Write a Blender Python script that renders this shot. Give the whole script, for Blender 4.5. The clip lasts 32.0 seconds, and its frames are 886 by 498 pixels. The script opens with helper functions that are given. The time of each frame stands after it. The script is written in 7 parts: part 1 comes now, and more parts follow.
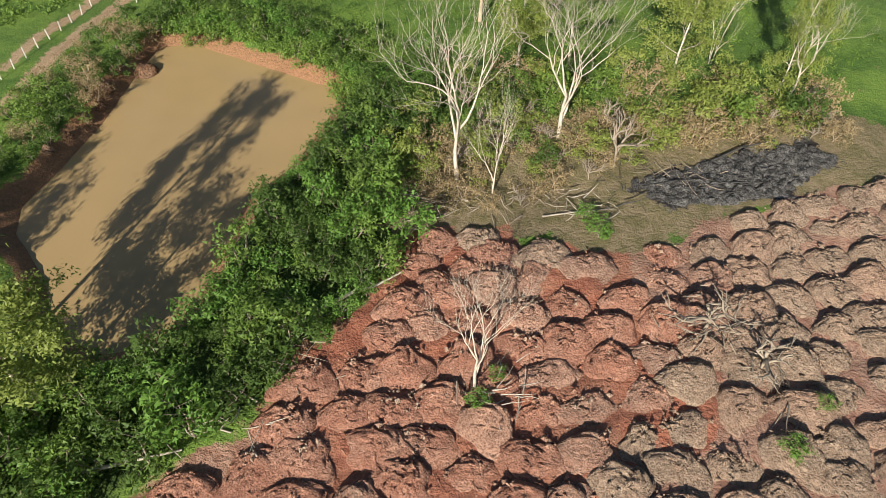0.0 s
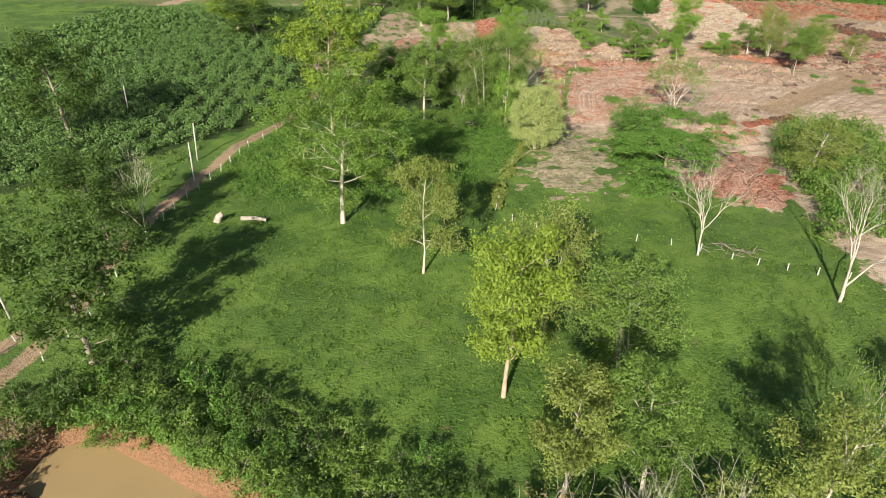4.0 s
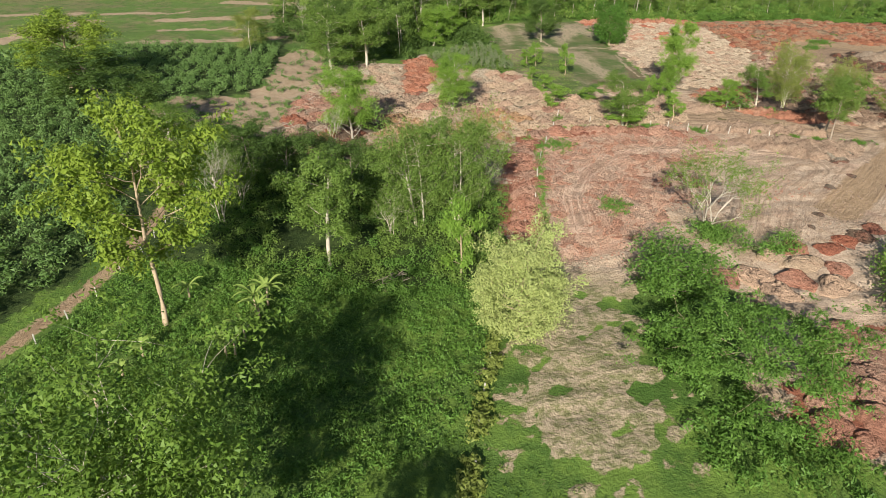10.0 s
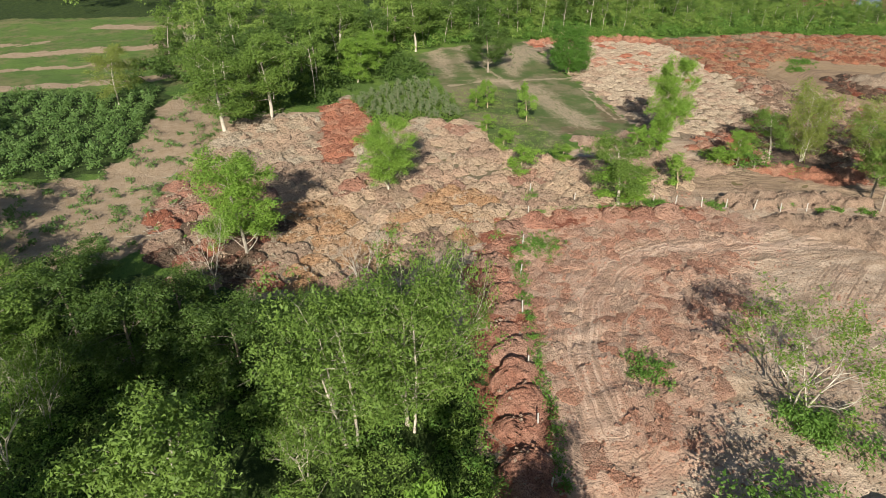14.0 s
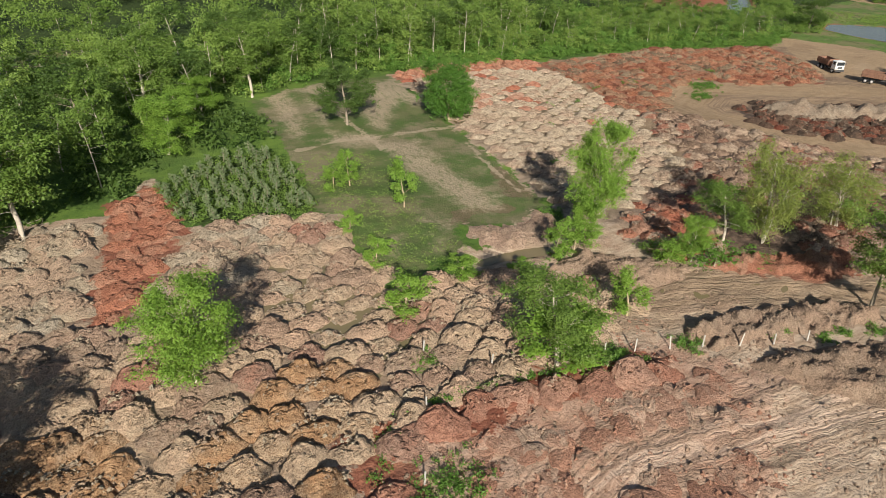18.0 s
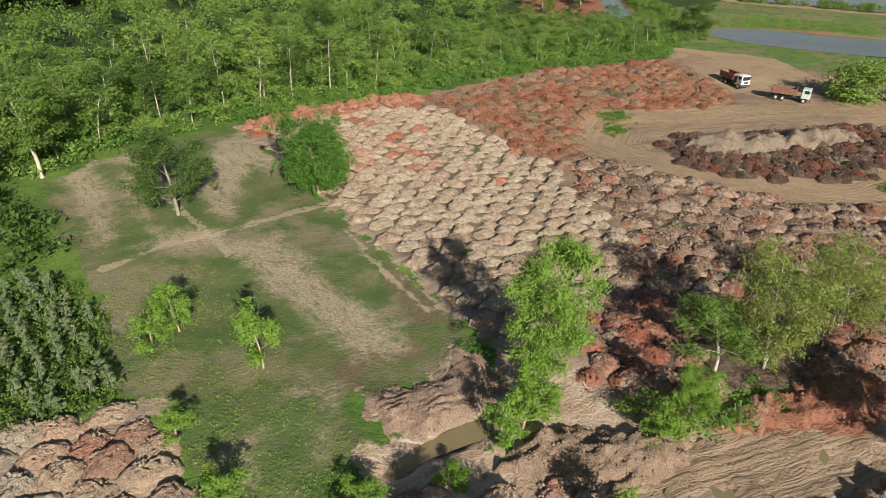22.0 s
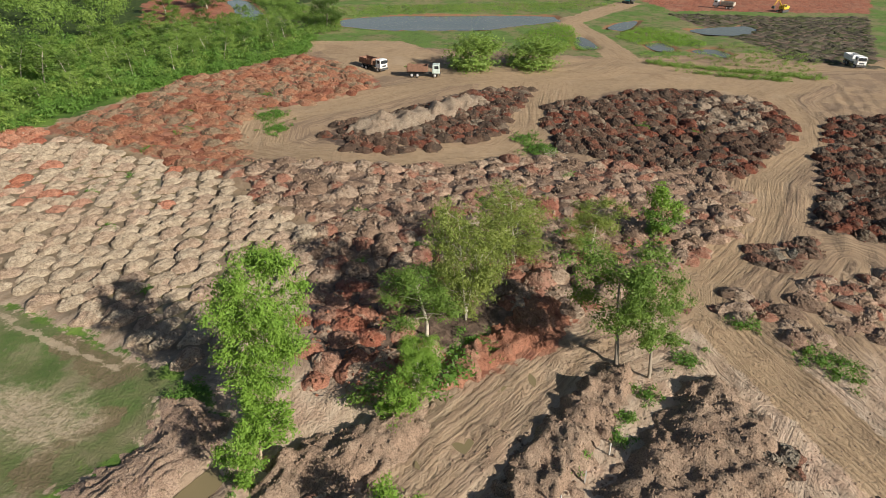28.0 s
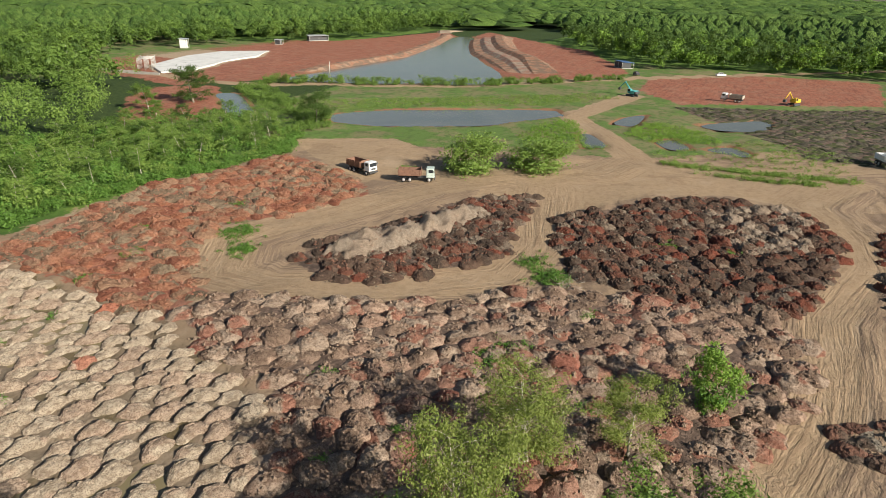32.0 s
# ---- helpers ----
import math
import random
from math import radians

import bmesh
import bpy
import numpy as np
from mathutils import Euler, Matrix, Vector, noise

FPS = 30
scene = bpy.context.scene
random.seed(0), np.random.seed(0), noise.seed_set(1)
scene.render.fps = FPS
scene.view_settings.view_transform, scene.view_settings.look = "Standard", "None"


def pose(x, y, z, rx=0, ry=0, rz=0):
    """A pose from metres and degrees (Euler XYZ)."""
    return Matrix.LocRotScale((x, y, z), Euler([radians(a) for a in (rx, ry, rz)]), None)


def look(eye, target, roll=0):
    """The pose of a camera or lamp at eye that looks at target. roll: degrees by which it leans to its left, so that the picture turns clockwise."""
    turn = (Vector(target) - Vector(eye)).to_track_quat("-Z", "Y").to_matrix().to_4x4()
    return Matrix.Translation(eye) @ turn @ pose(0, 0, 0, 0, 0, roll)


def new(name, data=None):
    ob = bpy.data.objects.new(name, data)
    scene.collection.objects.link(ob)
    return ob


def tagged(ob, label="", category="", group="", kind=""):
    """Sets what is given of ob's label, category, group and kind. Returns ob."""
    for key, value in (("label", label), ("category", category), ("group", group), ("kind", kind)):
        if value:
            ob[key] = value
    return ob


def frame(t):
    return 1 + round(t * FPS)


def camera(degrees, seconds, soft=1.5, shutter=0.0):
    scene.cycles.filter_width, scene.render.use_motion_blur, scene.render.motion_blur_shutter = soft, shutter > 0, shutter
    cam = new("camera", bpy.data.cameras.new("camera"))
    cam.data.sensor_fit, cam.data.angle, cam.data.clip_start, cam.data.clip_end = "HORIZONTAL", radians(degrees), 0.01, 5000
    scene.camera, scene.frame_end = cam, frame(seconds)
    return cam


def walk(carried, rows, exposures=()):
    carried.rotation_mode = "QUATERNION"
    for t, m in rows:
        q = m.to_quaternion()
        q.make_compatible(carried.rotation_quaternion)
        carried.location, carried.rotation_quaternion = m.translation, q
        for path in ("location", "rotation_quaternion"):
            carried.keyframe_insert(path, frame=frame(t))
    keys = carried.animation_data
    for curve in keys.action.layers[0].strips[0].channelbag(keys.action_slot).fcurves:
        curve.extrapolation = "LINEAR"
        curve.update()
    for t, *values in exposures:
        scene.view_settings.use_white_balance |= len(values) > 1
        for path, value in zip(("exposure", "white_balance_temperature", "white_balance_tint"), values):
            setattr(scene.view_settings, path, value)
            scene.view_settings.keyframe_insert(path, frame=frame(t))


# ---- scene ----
import functools

cam = camera(68.0, 32.0, soft=0.62)
METRES, EYE, TILT, LEAN, TURN = 211.0, 36.2, 0.0, 0.0, 0.0
ROWS = [
    (0.0, 0.0, 0.0, 0.0, 0.94, -45.37, -0.92),
    (0.5, -0.0019, 0.0161, 0.0014, 0.93, -45.35, -0.92),
    (1.0, -0.0032, 0.0335, 0.0049, 0.93, -45.36, -0.9),
    (1.5, -0.0044, 0.0515, 0.0092, 0.89, -45.3, -0.92),
    (2.0, -0.005, 0.0697, 0.0128, 0.88, -45.26, -0.89),
    (2.5, -0.0057, 0.0884, 0.0136, 0.88, -42.87, -0.92),
    (3.0, -0.0061, 0.1069, 0.0137, 0.89, -38.08, -0.92),
    (3.5, -0.0066, 0.1257, 0.0134, 0.92, -33.41, -1.01),
    (4.0, -0.007, 0.1445, 0.0128, 0.93, -29.59, -1.03),
    (4.5, -0.0072, 0.164, 0.0126, 0.92, -29.44, -1.04),
    (6.5, -0.0079, 0.2446, 0.0121, -0.03, -29.47, -1.07),
    (7.0, -0.0076, 0.2654, 0.0121, -0.76, -29.48, -1.09),
    (7.5, -0.0071, 0.2851, 0.0121, -2.64, -29.45, -1.1),
    (8.0, -0.0063, 0.3062, 0.012, -4.86, -29.43, -1.11),
    (8.5, -0.0051, 0.3274, 0.0118, -5.37, -29.43, -1.12),
    (9.0, -0.0034, 0.3485, 0.0117, -5.34, -29.44, -1.1),
    (9.5, -0.0017, 0.37, 0.0116, -5.32, -29.45, -1.12),
    (10.0, 0.0, 0.3915, 0.0114, -5.3, -29.48, -1.13),
    (10.5, 0.0014, 0.4134, 0.0111, -5.32, -29.48, -1.16),
    (11.0, 0.0031, 0.4351, 0.0111, -5.3, -29.51, -1.16),
    (11.5, 0.0048, 0.457, 0.0109, -5.29, -29.53, -1.14),
    (12.0, 0.0067, 0.4788, 0.0107, -5.3, -29.53, -1.09),
    (12.5, 0.0081, 0.5009, 0.0103, -5.56, -29.54, -1.11),
    (13.0, 0.01, 0.5226, 0.0102, -7.05, -29.54, -1.12),
    (13.5, 0.0126, 0.5442, 0.0099, -9.05, -29.52, -1.11),
    (14.0, 0.0159, 0.566, 0.0096, -11.73, -29.47, -1.1),
    (14.5, 0.02, 0.5877, 0.0095, -14.49, -29.44, -1.11),
    (15.0, 0.025, 0.6095, 0.0093, -17.26, -29.41, -1.16),
    (15.5, 0.0311, 0.6311, 0.0094, -20.07, -29.39, -1.16),
    (17.5, 0.0621, 0.7128, 0.009, -23.35, -29.34, -1.23),
    (18.0, 0.0707, 0.7326, 0.009, -23.34, -29.36, -1.24),
    (18.5, 0.0793, 0.7524, 0.0087, -23.34, -29.35, -1.26),
    (19.0, 0.0881, 0.7719, 0.0085, -23.48, -29.36, -1.24),
    (19.5, 0.0968, 0.7913, 0.0084, -24.56, -29.36, -1.23),
    (20.0, 0.1058, 0.8101, 0.0083, -26.41, -29.33, -1.21),
    (20.5, 0.1152, 0.8286, 0.0081, -28.48, -29.28, -1.2),
    (21.0, 0.1237, 0.8447, 0.0091, -30.79, -29.26, -1.2),
    (21.5, 0.1302, 0.8564, 0.0089, -32.8, -29.23, -1.17),
    (22.0, 0.1347, 0.864, 0.0085, -34.82, -29.19, -1.14),
    (22.5, 0.1372, 0.8673, 0.0081, -37.23, -29.13, -1.08),
    (23.0, 0.1377, 0.8678, 0.0073, -40.15, -29.09, -1.08),
    (23.5, 0.1374, 0.8671, 0.007, -43.55, -29.03, -1.04),
    (24.0, 0.1372, 0.8667, 0.0065, -46.89, -28.93, -1.02),
    (24.5, 0.1369, 0.8664, 0.0063, -50.05, -28.84, -0.98),
    (25.0, 0.1369, 0.8665, 0.0059, -53.07, -28.75, -0.95),
    (25.5, 0.1368, 0.8667, 0.0054, -56.31, -28.65, -0.93),
    (26.0, 0.1368, 0.8671, 0.005, -59.56, -28.58, -0.91),
    (26.5, 0.1368, 0.8672, 0.0044, -62.86, -28.48, -0.84),
    (28.5, 0.1487, 0.8718, 0.0031, -64.89, -28.51, -0.8),
    (29.0, 0.157, 0.8748, 0.0031, -64.89, -28.46, -0.78),
    (29.5, 0.167, 0.8784, 0.0031, -64.88, -27.34, -0.77),
    (30.0, 0.1782, 0.8828, 0.0032, -64.88, -25.84, -0.79),
    (30.5, 0.1907, 0.888, 0.0033, -64.88, -24.44, -0.81),
    (31.0, 0.2038, 0.8937, 0.0037, -64.86, -23.11, -0.82),
    (31.5, 0.2168, 0.8992, 0.004, -64.84, -21.92, -0.82),
    (32.0, 0.2292, 0.9049, 0.0044, -64.84, -21.79, -0.83),
]
walk(cam, [(t, pose(0, 0, EYE, TILT, LEAN, TURN) @ pose(METRES * x, METRES * y, METRES * z, 90 + pitch, roll, yaw)) for t, x, y, z, yaw, pitch, roll in ROWS],
     exposures=((0.0, 0.74), (4.5, 0.82), (8.0, 0.68), (12.0, 0.66), (15.0, 0.54), (18.0, 0.46), (21.0, 0.54), (25.0, 0.50), (29.0, 0.58), (32.0, 0.64)))

# ---- world, sun ----
SUN_TO = Vector((-0.29, -0.957, 0)).normalized()
SUN_EL = radians(27)
world = bpy.data.worlds.new("sky")
scene.world = world
world.use_nodes = True
wn = world.node_tree
sky = wn.nodes.new("ShaderNodeTexSky")
sky.sky_type, sky.sun_disc = "NISHITA", False
sky.sun_elevation, sky.sun_rotation = SUN_EL, math.atan2(SUN_TO.x, SUN_TO.y)
wn.links.new(sky.outputs[0], wn.nodes["Background"].inputs[0])
wn.nodes["Background"].inputs[1].default_value = 0.052
sun = new("sun", bpy.data.lights.new("sun", "SUN"))
sun.data.energy, sun.data.angle, sun.data.color = 5.0, radians(0.53), (1.0, 0.93, 0.82)
sun.matrix_world = look((0, 0, 80), Vector((0, 0, 80)) - (SUN_TO * math.cos(SUN_EL) + Vector((0, 0, math.sin(SUN_EL)))))


# ---- materials ----
class Nodes:
    """Short names for building a node material."""

    def __init__(self, name):
        self.m = bpy.data.materials.new(name)
        self.m.use_nodes = True
        self.t = self.m.node_tree
        self.b = self.t.nodes["Principled BSDF"]
        self.pos = None

    def put(self, socket, v):
        if isinstance(v, bpy.types.NodeSocket):
            self.t.links.new(v, socket)
        elif isinstance(v, (tuple, list)) and len(v) == 3 and socket.type == "RGBA":
            socket.default_value = (*v, 1)
        else:
            socket.default_value = v

    def place(self, obj=False):
        c = self.t.nodes.new("ShaderNodeTexCoord" if obj else "ShaderNodeNewGeometry")
        return c.outputs["Object"] if obj else c.outputs["Position"]

    def noise(self, scale, detail=4.0, rough=0.6, obj=False, stretch=None, seed=0.0):
        n = self.t.nodes.new("ShaderNodeTexNoise")
        v = self.place(obj)
        if stretch or seed:
            mp = self.t.nodes.new("ShaderNodeMapping")
            self.t.links.new(v, mp.inputs[0])
            mp.inputs["Scale"].default_value = stretch or (1, 1, 1)
            mp.inputs["Location"].default_value = (seed, seed * 1.7, seed * 0.3)
            v = mp.outputs[0]
        self.t.links.new(v, n.inputs["Vector"])
        n.inputs["Scale"].default_value, n.inputs["Detail"].default_value, n.inputs["Roughness"].default_value = scale, detail, rough
        return n.outputs[0]

    def voronoi(self, scale, obj=False):
        n = self.t.nodes.new("ShaderNodeTexVoronoi")
        self.t.links.new(self.place(obj), n.inputs["Vector"])
        n.inputs["Scale"].default_value = scale
        return n.outputs["Distance"]

    def clods(self, scale, warp=0.35):
        """Height of packed rounded clods."""
        v = self.t.nodes.new("ShaderNodeTexVoronoi")
        v.feature = "SMOOTH_F1"
        v.inputs["Scale"].default_value, v.inputs["Smoothness"].default_value = scale, 0.25
        m = self.t.nodes.new("ShaderNodeVectorMath")
        m.operation = "MULTIPLY_ADD"
        w = self.t.nodes.new("ShaderNodeTexNoise")
        w.inputs["Scale"].default_value = scale * 0.7
        p = self.place()
        self.t.links.new(p, w.inputs["Vector"])
        self.t.links.new(w.outputs["Color"], m.inputs[0])
        m.inputs[1].default_value = (warp, warp, warp)
        self.t.links.new(p, m.inputs[2])
        self.t.links.new(m.outputs[0], v.inputs["Vector"])
        return self.math("SUBTRACT", 1.0, v.outputs["Distance"])

    def math(self, op, a, b=0.0, clamp=False):
        n = self.t.nodes.new("ShaderNodeMath")
        n.operation, n.use_clamp = op, clamp
        self.put(n.inputs[0], a)
        self.put(n.inputs[1], b)
        return n.outputs[0]

    def ramp(self, v, a, b, lo=0.0, hi=1.0):
        n = self.t.nodes.new("ShaderNodeMapRange")
        n.interpolation_type = "SMOOTHSTEP"
        for i, x in enumerate((v, a, b, lo, hi)):
            self.put(n.inputs[i], x)
        return n.outputs[0]

    def mix(self, f, a, b, mode="MIX"):
        n = self.t.nodes.new("ShaderNodeMix")
        n.data_type, n.blend_type = "RGBA", mode
        self.put(n.inputs[0], f)
        self.put(n.inputs[6], a)
        self.put(n.inputs[7], b)
        return n.outputs[2]

    def attr(self, name):
        a = self.t.nodes.new("ShaderNodeAttribute")
        a.attribute_name = name
        s = self.t.nodes.new("ShaderNodeSeparateColor")
        self.t.links.new(a.outputs["Color"], s.inputs[0])
        return s.outputs[0], s.outputs[1], s.outputs[2]

    def island(self):
        return self.t.nodes.new("ShaderNodeNewGeometry").outputs["Random Per Island"]

    def heap_hue(self):
        """One random value for each tipped load, about three metres across."""
        v = self.t.nodes.new("ShaderNodeTexVoronoi")
        v.inputs["Scale"].default_value = 0.36
        self.t.links.new(self.place(), v.inputs["Vector"])
        s = self.t.nodes.new("ShaderNodeSeparateColor")
        self.t.links.new(v.outputs["Color"], s.inputs[0])
        return s.outputs[0]

    def each(self):
        return self.t.nodes.new("ShaderNodeObjectInfo").outputs["Random"]

    def bump(self, height, strength, dist):
        n = self.t.nodes.new("ShaderNodeBump")
        n.inputs["Strength"].default_value, n.inputs["Distance"].default_value = strength, dist
        self.put(n.inputs["Height"], height)
        self.t.links.new(n.outputs[0], self.b.inputs["Normal"])

    def done(self, color, rough=0.8, spec=0.3, metal=0.0):
        self.put(self.b.inputs["Base Color"], color)
        self.put(self.b.inputs["Roughness"], rough)
        self.put(self.b.inputs["Specular IOR Level"], spec)
        self.put(self.b.inputs["Metallic"], metal)
        return self.m


def soil(name, light, dark, tint, obj=True, other=None, hues=()):
    """Dumped clay: lumpy, with paler dry crust, darker damp patches and dark speckle painted for the shade between
    crumbs; hues change from load to load.
    """
    n = Nodes(name)
    big, mid, fine = n.noise(0.35, 3), n.noise(1.7, 6, 0.72), n.noise(7.5, 5, 0.75)
    v = n.island() if obj == "island" else n.each() if obj else n.heap_hue()
    if hues:
        v = n.math("ADD", n.math("MULTIPLY", v, 0.62), n.ramp(n.noise(0.07, 3, 0.6, seed=3.0), 0.36, 0.64, 0.0, 0.38))
        base = hues[0]
        for k, hue in enumerate(hues[1:], 1):
            base = n.mix(n.ramp(v, k / len(hues) - 0.015, k / len(hues) + 0.015), base, hue)
        c = n.mix(n.ramp(mid, 0.34, 0.60), n.mix(1.0, base, (0.58, 0.54, 0.52), "MULTIPLY"), base)
        c = n.mix(n.ramp(n.noise(0.9, 3, seed=7.0), 0.50, 0.66, 0.0, 0.45), c, n.mix(n.ramp(mid, 0.34, 0.60), tuple(t * 0.6 for t in tint), tint))
        # dark speckle: shade between crumbs put into the heap's colour
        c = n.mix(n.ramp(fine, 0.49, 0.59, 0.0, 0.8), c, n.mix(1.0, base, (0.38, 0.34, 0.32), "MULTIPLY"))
        c = n.mix(n.ramp(n.noise(4.6, 5, 0.8, seed=17.0), 0.58, 0.68, 0.0, 0.5), c, n.mix(1.0, base, (1.3, 1.3, 1.3), "MULTIPLY"))
    else:
        c = n.mix(n.ramp(mid, 0.36, 0.62), dark, light)
        c = n.mix(n.ramp(big, 0.45, 0.7, 0.0, 0.6), c, tint)
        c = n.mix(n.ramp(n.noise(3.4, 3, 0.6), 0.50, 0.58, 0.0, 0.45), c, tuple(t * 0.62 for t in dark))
        c = n.mix(n.ramp(v, *((0.68, 0.80) if obj else (0.57, 0.63)), 0.0, 0.8), c, n.mix(n.ramp(mid, 0.3, 0.6), tuple(t * 0.6 for t in tint), tint))
        if other:
            c = n.mix(n.ramp(v, 0.28, 0.12, 0.0, 0.8), c, n.mix(n.ramp(mid, 0.3, 0.6), tuple(t * 0.55 for t in other), other))
        c = n.mix(n.ramp(n.noise(4.6, 5, 0.8, seed=17.0), 0.56, 0.66, 0.0, 0.6), c, tuple(min(t * 1.25, 0.72) for t in light))
        # the same dark speckle, painting crumb shade over the plain clay
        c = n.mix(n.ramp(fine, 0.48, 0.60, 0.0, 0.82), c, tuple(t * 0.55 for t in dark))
    n.bump(n.math("ADD", n.math("ADD", n.math("MULTIPLY", n.clods(2.9, 0.5), 0.14), n.math("MULTIPLY", n.clods(7.5, 0.2), 0.22)), n.math("ADD", n.math("MULTIPLY", mid, 0.4), n.math("MULTIPLY", fine, 0.6))), 1.0, 0.27)
    return n.done(c, 0.95, 0.12)


def leaf_material(name, a, b, young=None, glow=0.3):
    """Leaves: two greens leaf by leaf, a share of light passing through."""
    n = Nodes(name)
    c = n.mix(n.island(), a, b)
    c = n.mix(n.ramp(n.noise(0.35, 2), 0.35, 0.7, 0.0, 0.6), c, young or b)
    c = n.mix(n.math("MULTIPLY", n.each(), 0.3), c, a)
    n.done(c, 0.55, 0.25)
    tr = n.t.nodes.new("ShaderNodeBsdfTranslucent")
    n.put(tr.inputs[0], n.mix(0.5, c, (0.28, 0.40, 0.045)))
    mx = n.t.nodes.new("ShaderNodeMixShader")
    mx.inputs[0].default_value = glow
    out = n.t.nodes["Material Output"]
    n.t.links.new(n.b.outputs[0], mx.inputs[1])
    n.t.links.new(tr.outputs[0], mx.inputs[2])
    n.t.links.new(mx.outputs[0], out.inputs[0])
    return n.m


def plain(name, color, rough=0.6, metal=0.0, spread=0.25, scale=3.0, dark=None):
    n = Nodes(name)
    d = dark or tuple(v * (1 - spread) for v in color)
    c = n.mix(n.ramp(n.noise(scale, 5, 0.65, obj=True), 0.4, 0.7), color, d)
    n.bump(n.noise(scale * 6, 3, obj=True), 0.2, 0.02)
    return n.done(c, rough, 0.4, metal)


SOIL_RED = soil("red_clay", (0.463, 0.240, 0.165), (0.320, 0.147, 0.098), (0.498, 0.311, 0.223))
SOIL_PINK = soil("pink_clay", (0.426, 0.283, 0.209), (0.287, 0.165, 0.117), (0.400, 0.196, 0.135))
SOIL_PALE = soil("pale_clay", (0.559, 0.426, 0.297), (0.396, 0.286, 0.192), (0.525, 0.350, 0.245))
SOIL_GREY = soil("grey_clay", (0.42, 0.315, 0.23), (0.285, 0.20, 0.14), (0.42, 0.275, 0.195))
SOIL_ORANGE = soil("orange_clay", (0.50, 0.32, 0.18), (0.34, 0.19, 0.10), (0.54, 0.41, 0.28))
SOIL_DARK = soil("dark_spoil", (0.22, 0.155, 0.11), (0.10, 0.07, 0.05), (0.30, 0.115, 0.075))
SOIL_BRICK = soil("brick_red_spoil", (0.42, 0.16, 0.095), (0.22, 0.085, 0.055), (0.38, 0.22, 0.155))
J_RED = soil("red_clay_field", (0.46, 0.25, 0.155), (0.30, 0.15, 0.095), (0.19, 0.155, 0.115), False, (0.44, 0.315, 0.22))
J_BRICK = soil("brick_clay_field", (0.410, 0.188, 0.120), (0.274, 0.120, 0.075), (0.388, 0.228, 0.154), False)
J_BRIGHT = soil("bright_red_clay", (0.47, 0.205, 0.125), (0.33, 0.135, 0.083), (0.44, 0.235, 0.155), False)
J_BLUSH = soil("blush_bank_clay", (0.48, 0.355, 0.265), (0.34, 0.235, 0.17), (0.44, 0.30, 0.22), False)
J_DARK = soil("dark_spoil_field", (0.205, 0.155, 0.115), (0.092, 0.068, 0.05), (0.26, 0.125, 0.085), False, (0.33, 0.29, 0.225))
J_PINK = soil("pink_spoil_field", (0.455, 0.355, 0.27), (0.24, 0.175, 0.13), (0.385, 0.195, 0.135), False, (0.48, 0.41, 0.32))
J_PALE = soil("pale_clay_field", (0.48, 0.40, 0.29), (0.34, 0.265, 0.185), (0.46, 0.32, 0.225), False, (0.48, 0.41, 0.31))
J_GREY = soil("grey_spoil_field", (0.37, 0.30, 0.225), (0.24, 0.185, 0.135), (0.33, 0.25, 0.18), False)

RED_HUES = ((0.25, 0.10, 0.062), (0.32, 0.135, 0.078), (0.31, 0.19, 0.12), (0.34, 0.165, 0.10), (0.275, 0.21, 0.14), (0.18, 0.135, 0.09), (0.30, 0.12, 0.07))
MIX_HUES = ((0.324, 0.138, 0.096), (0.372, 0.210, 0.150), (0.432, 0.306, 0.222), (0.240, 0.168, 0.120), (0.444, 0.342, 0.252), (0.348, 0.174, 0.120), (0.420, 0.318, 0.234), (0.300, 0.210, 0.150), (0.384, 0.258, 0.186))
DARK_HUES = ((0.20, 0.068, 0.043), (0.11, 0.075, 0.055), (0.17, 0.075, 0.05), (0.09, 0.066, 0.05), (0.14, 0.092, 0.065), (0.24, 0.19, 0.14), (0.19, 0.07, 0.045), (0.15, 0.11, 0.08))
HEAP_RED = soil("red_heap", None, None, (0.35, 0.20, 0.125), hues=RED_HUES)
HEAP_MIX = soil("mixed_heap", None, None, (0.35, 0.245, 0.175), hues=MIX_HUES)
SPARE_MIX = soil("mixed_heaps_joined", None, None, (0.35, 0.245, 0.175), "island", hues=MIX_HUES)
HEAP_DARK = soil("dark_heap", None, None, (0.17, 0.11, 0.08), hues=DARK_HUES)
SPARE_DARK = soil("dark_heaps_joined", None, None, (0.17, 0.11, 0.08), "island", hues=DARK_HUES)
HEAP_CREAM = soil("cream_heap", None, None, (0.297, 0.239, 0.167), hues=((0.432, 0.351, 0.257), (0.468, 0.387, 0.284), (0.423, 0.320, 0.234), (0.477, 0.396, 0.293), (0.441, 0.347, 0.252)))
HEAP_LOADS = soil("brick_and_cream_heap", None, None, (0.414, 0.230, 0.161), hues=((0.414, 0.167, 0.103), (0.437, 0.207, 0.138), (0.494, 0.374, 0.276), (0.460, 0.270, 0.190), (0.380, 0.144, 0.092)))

LEAF_MID = leaf_material("leaf_mid_green", (0.090, 0.163, 0.029), (0.173, 0.263, 0.053))
LEAF_DARK = leaf_material("leaf_dark_green", (0.046, 0.090, 0.018), (0.090, 0.149, 0.033))
LEAF_YELLOW = leaf_material("leaf_yellow_green", (0.150, 0.235, 0.026), (0.248, 0.325, 0.046))
LEAF_BRIGHT = leaf_material("leaf_bright_green", (0.127, 0.244, 0.033), (0.220, 0.350, 0.055))
LEAF_CREAM = leaf_material("leaf_cream_green", (0.27, 0.335, 0.10), (0.40, 0.44, 0.165), glow=0.15)
LEAF_OLIVE = leaf_material("leaf_olive", (0.147, 0.195, 0.037), (0.248, 0.289, 0.073))
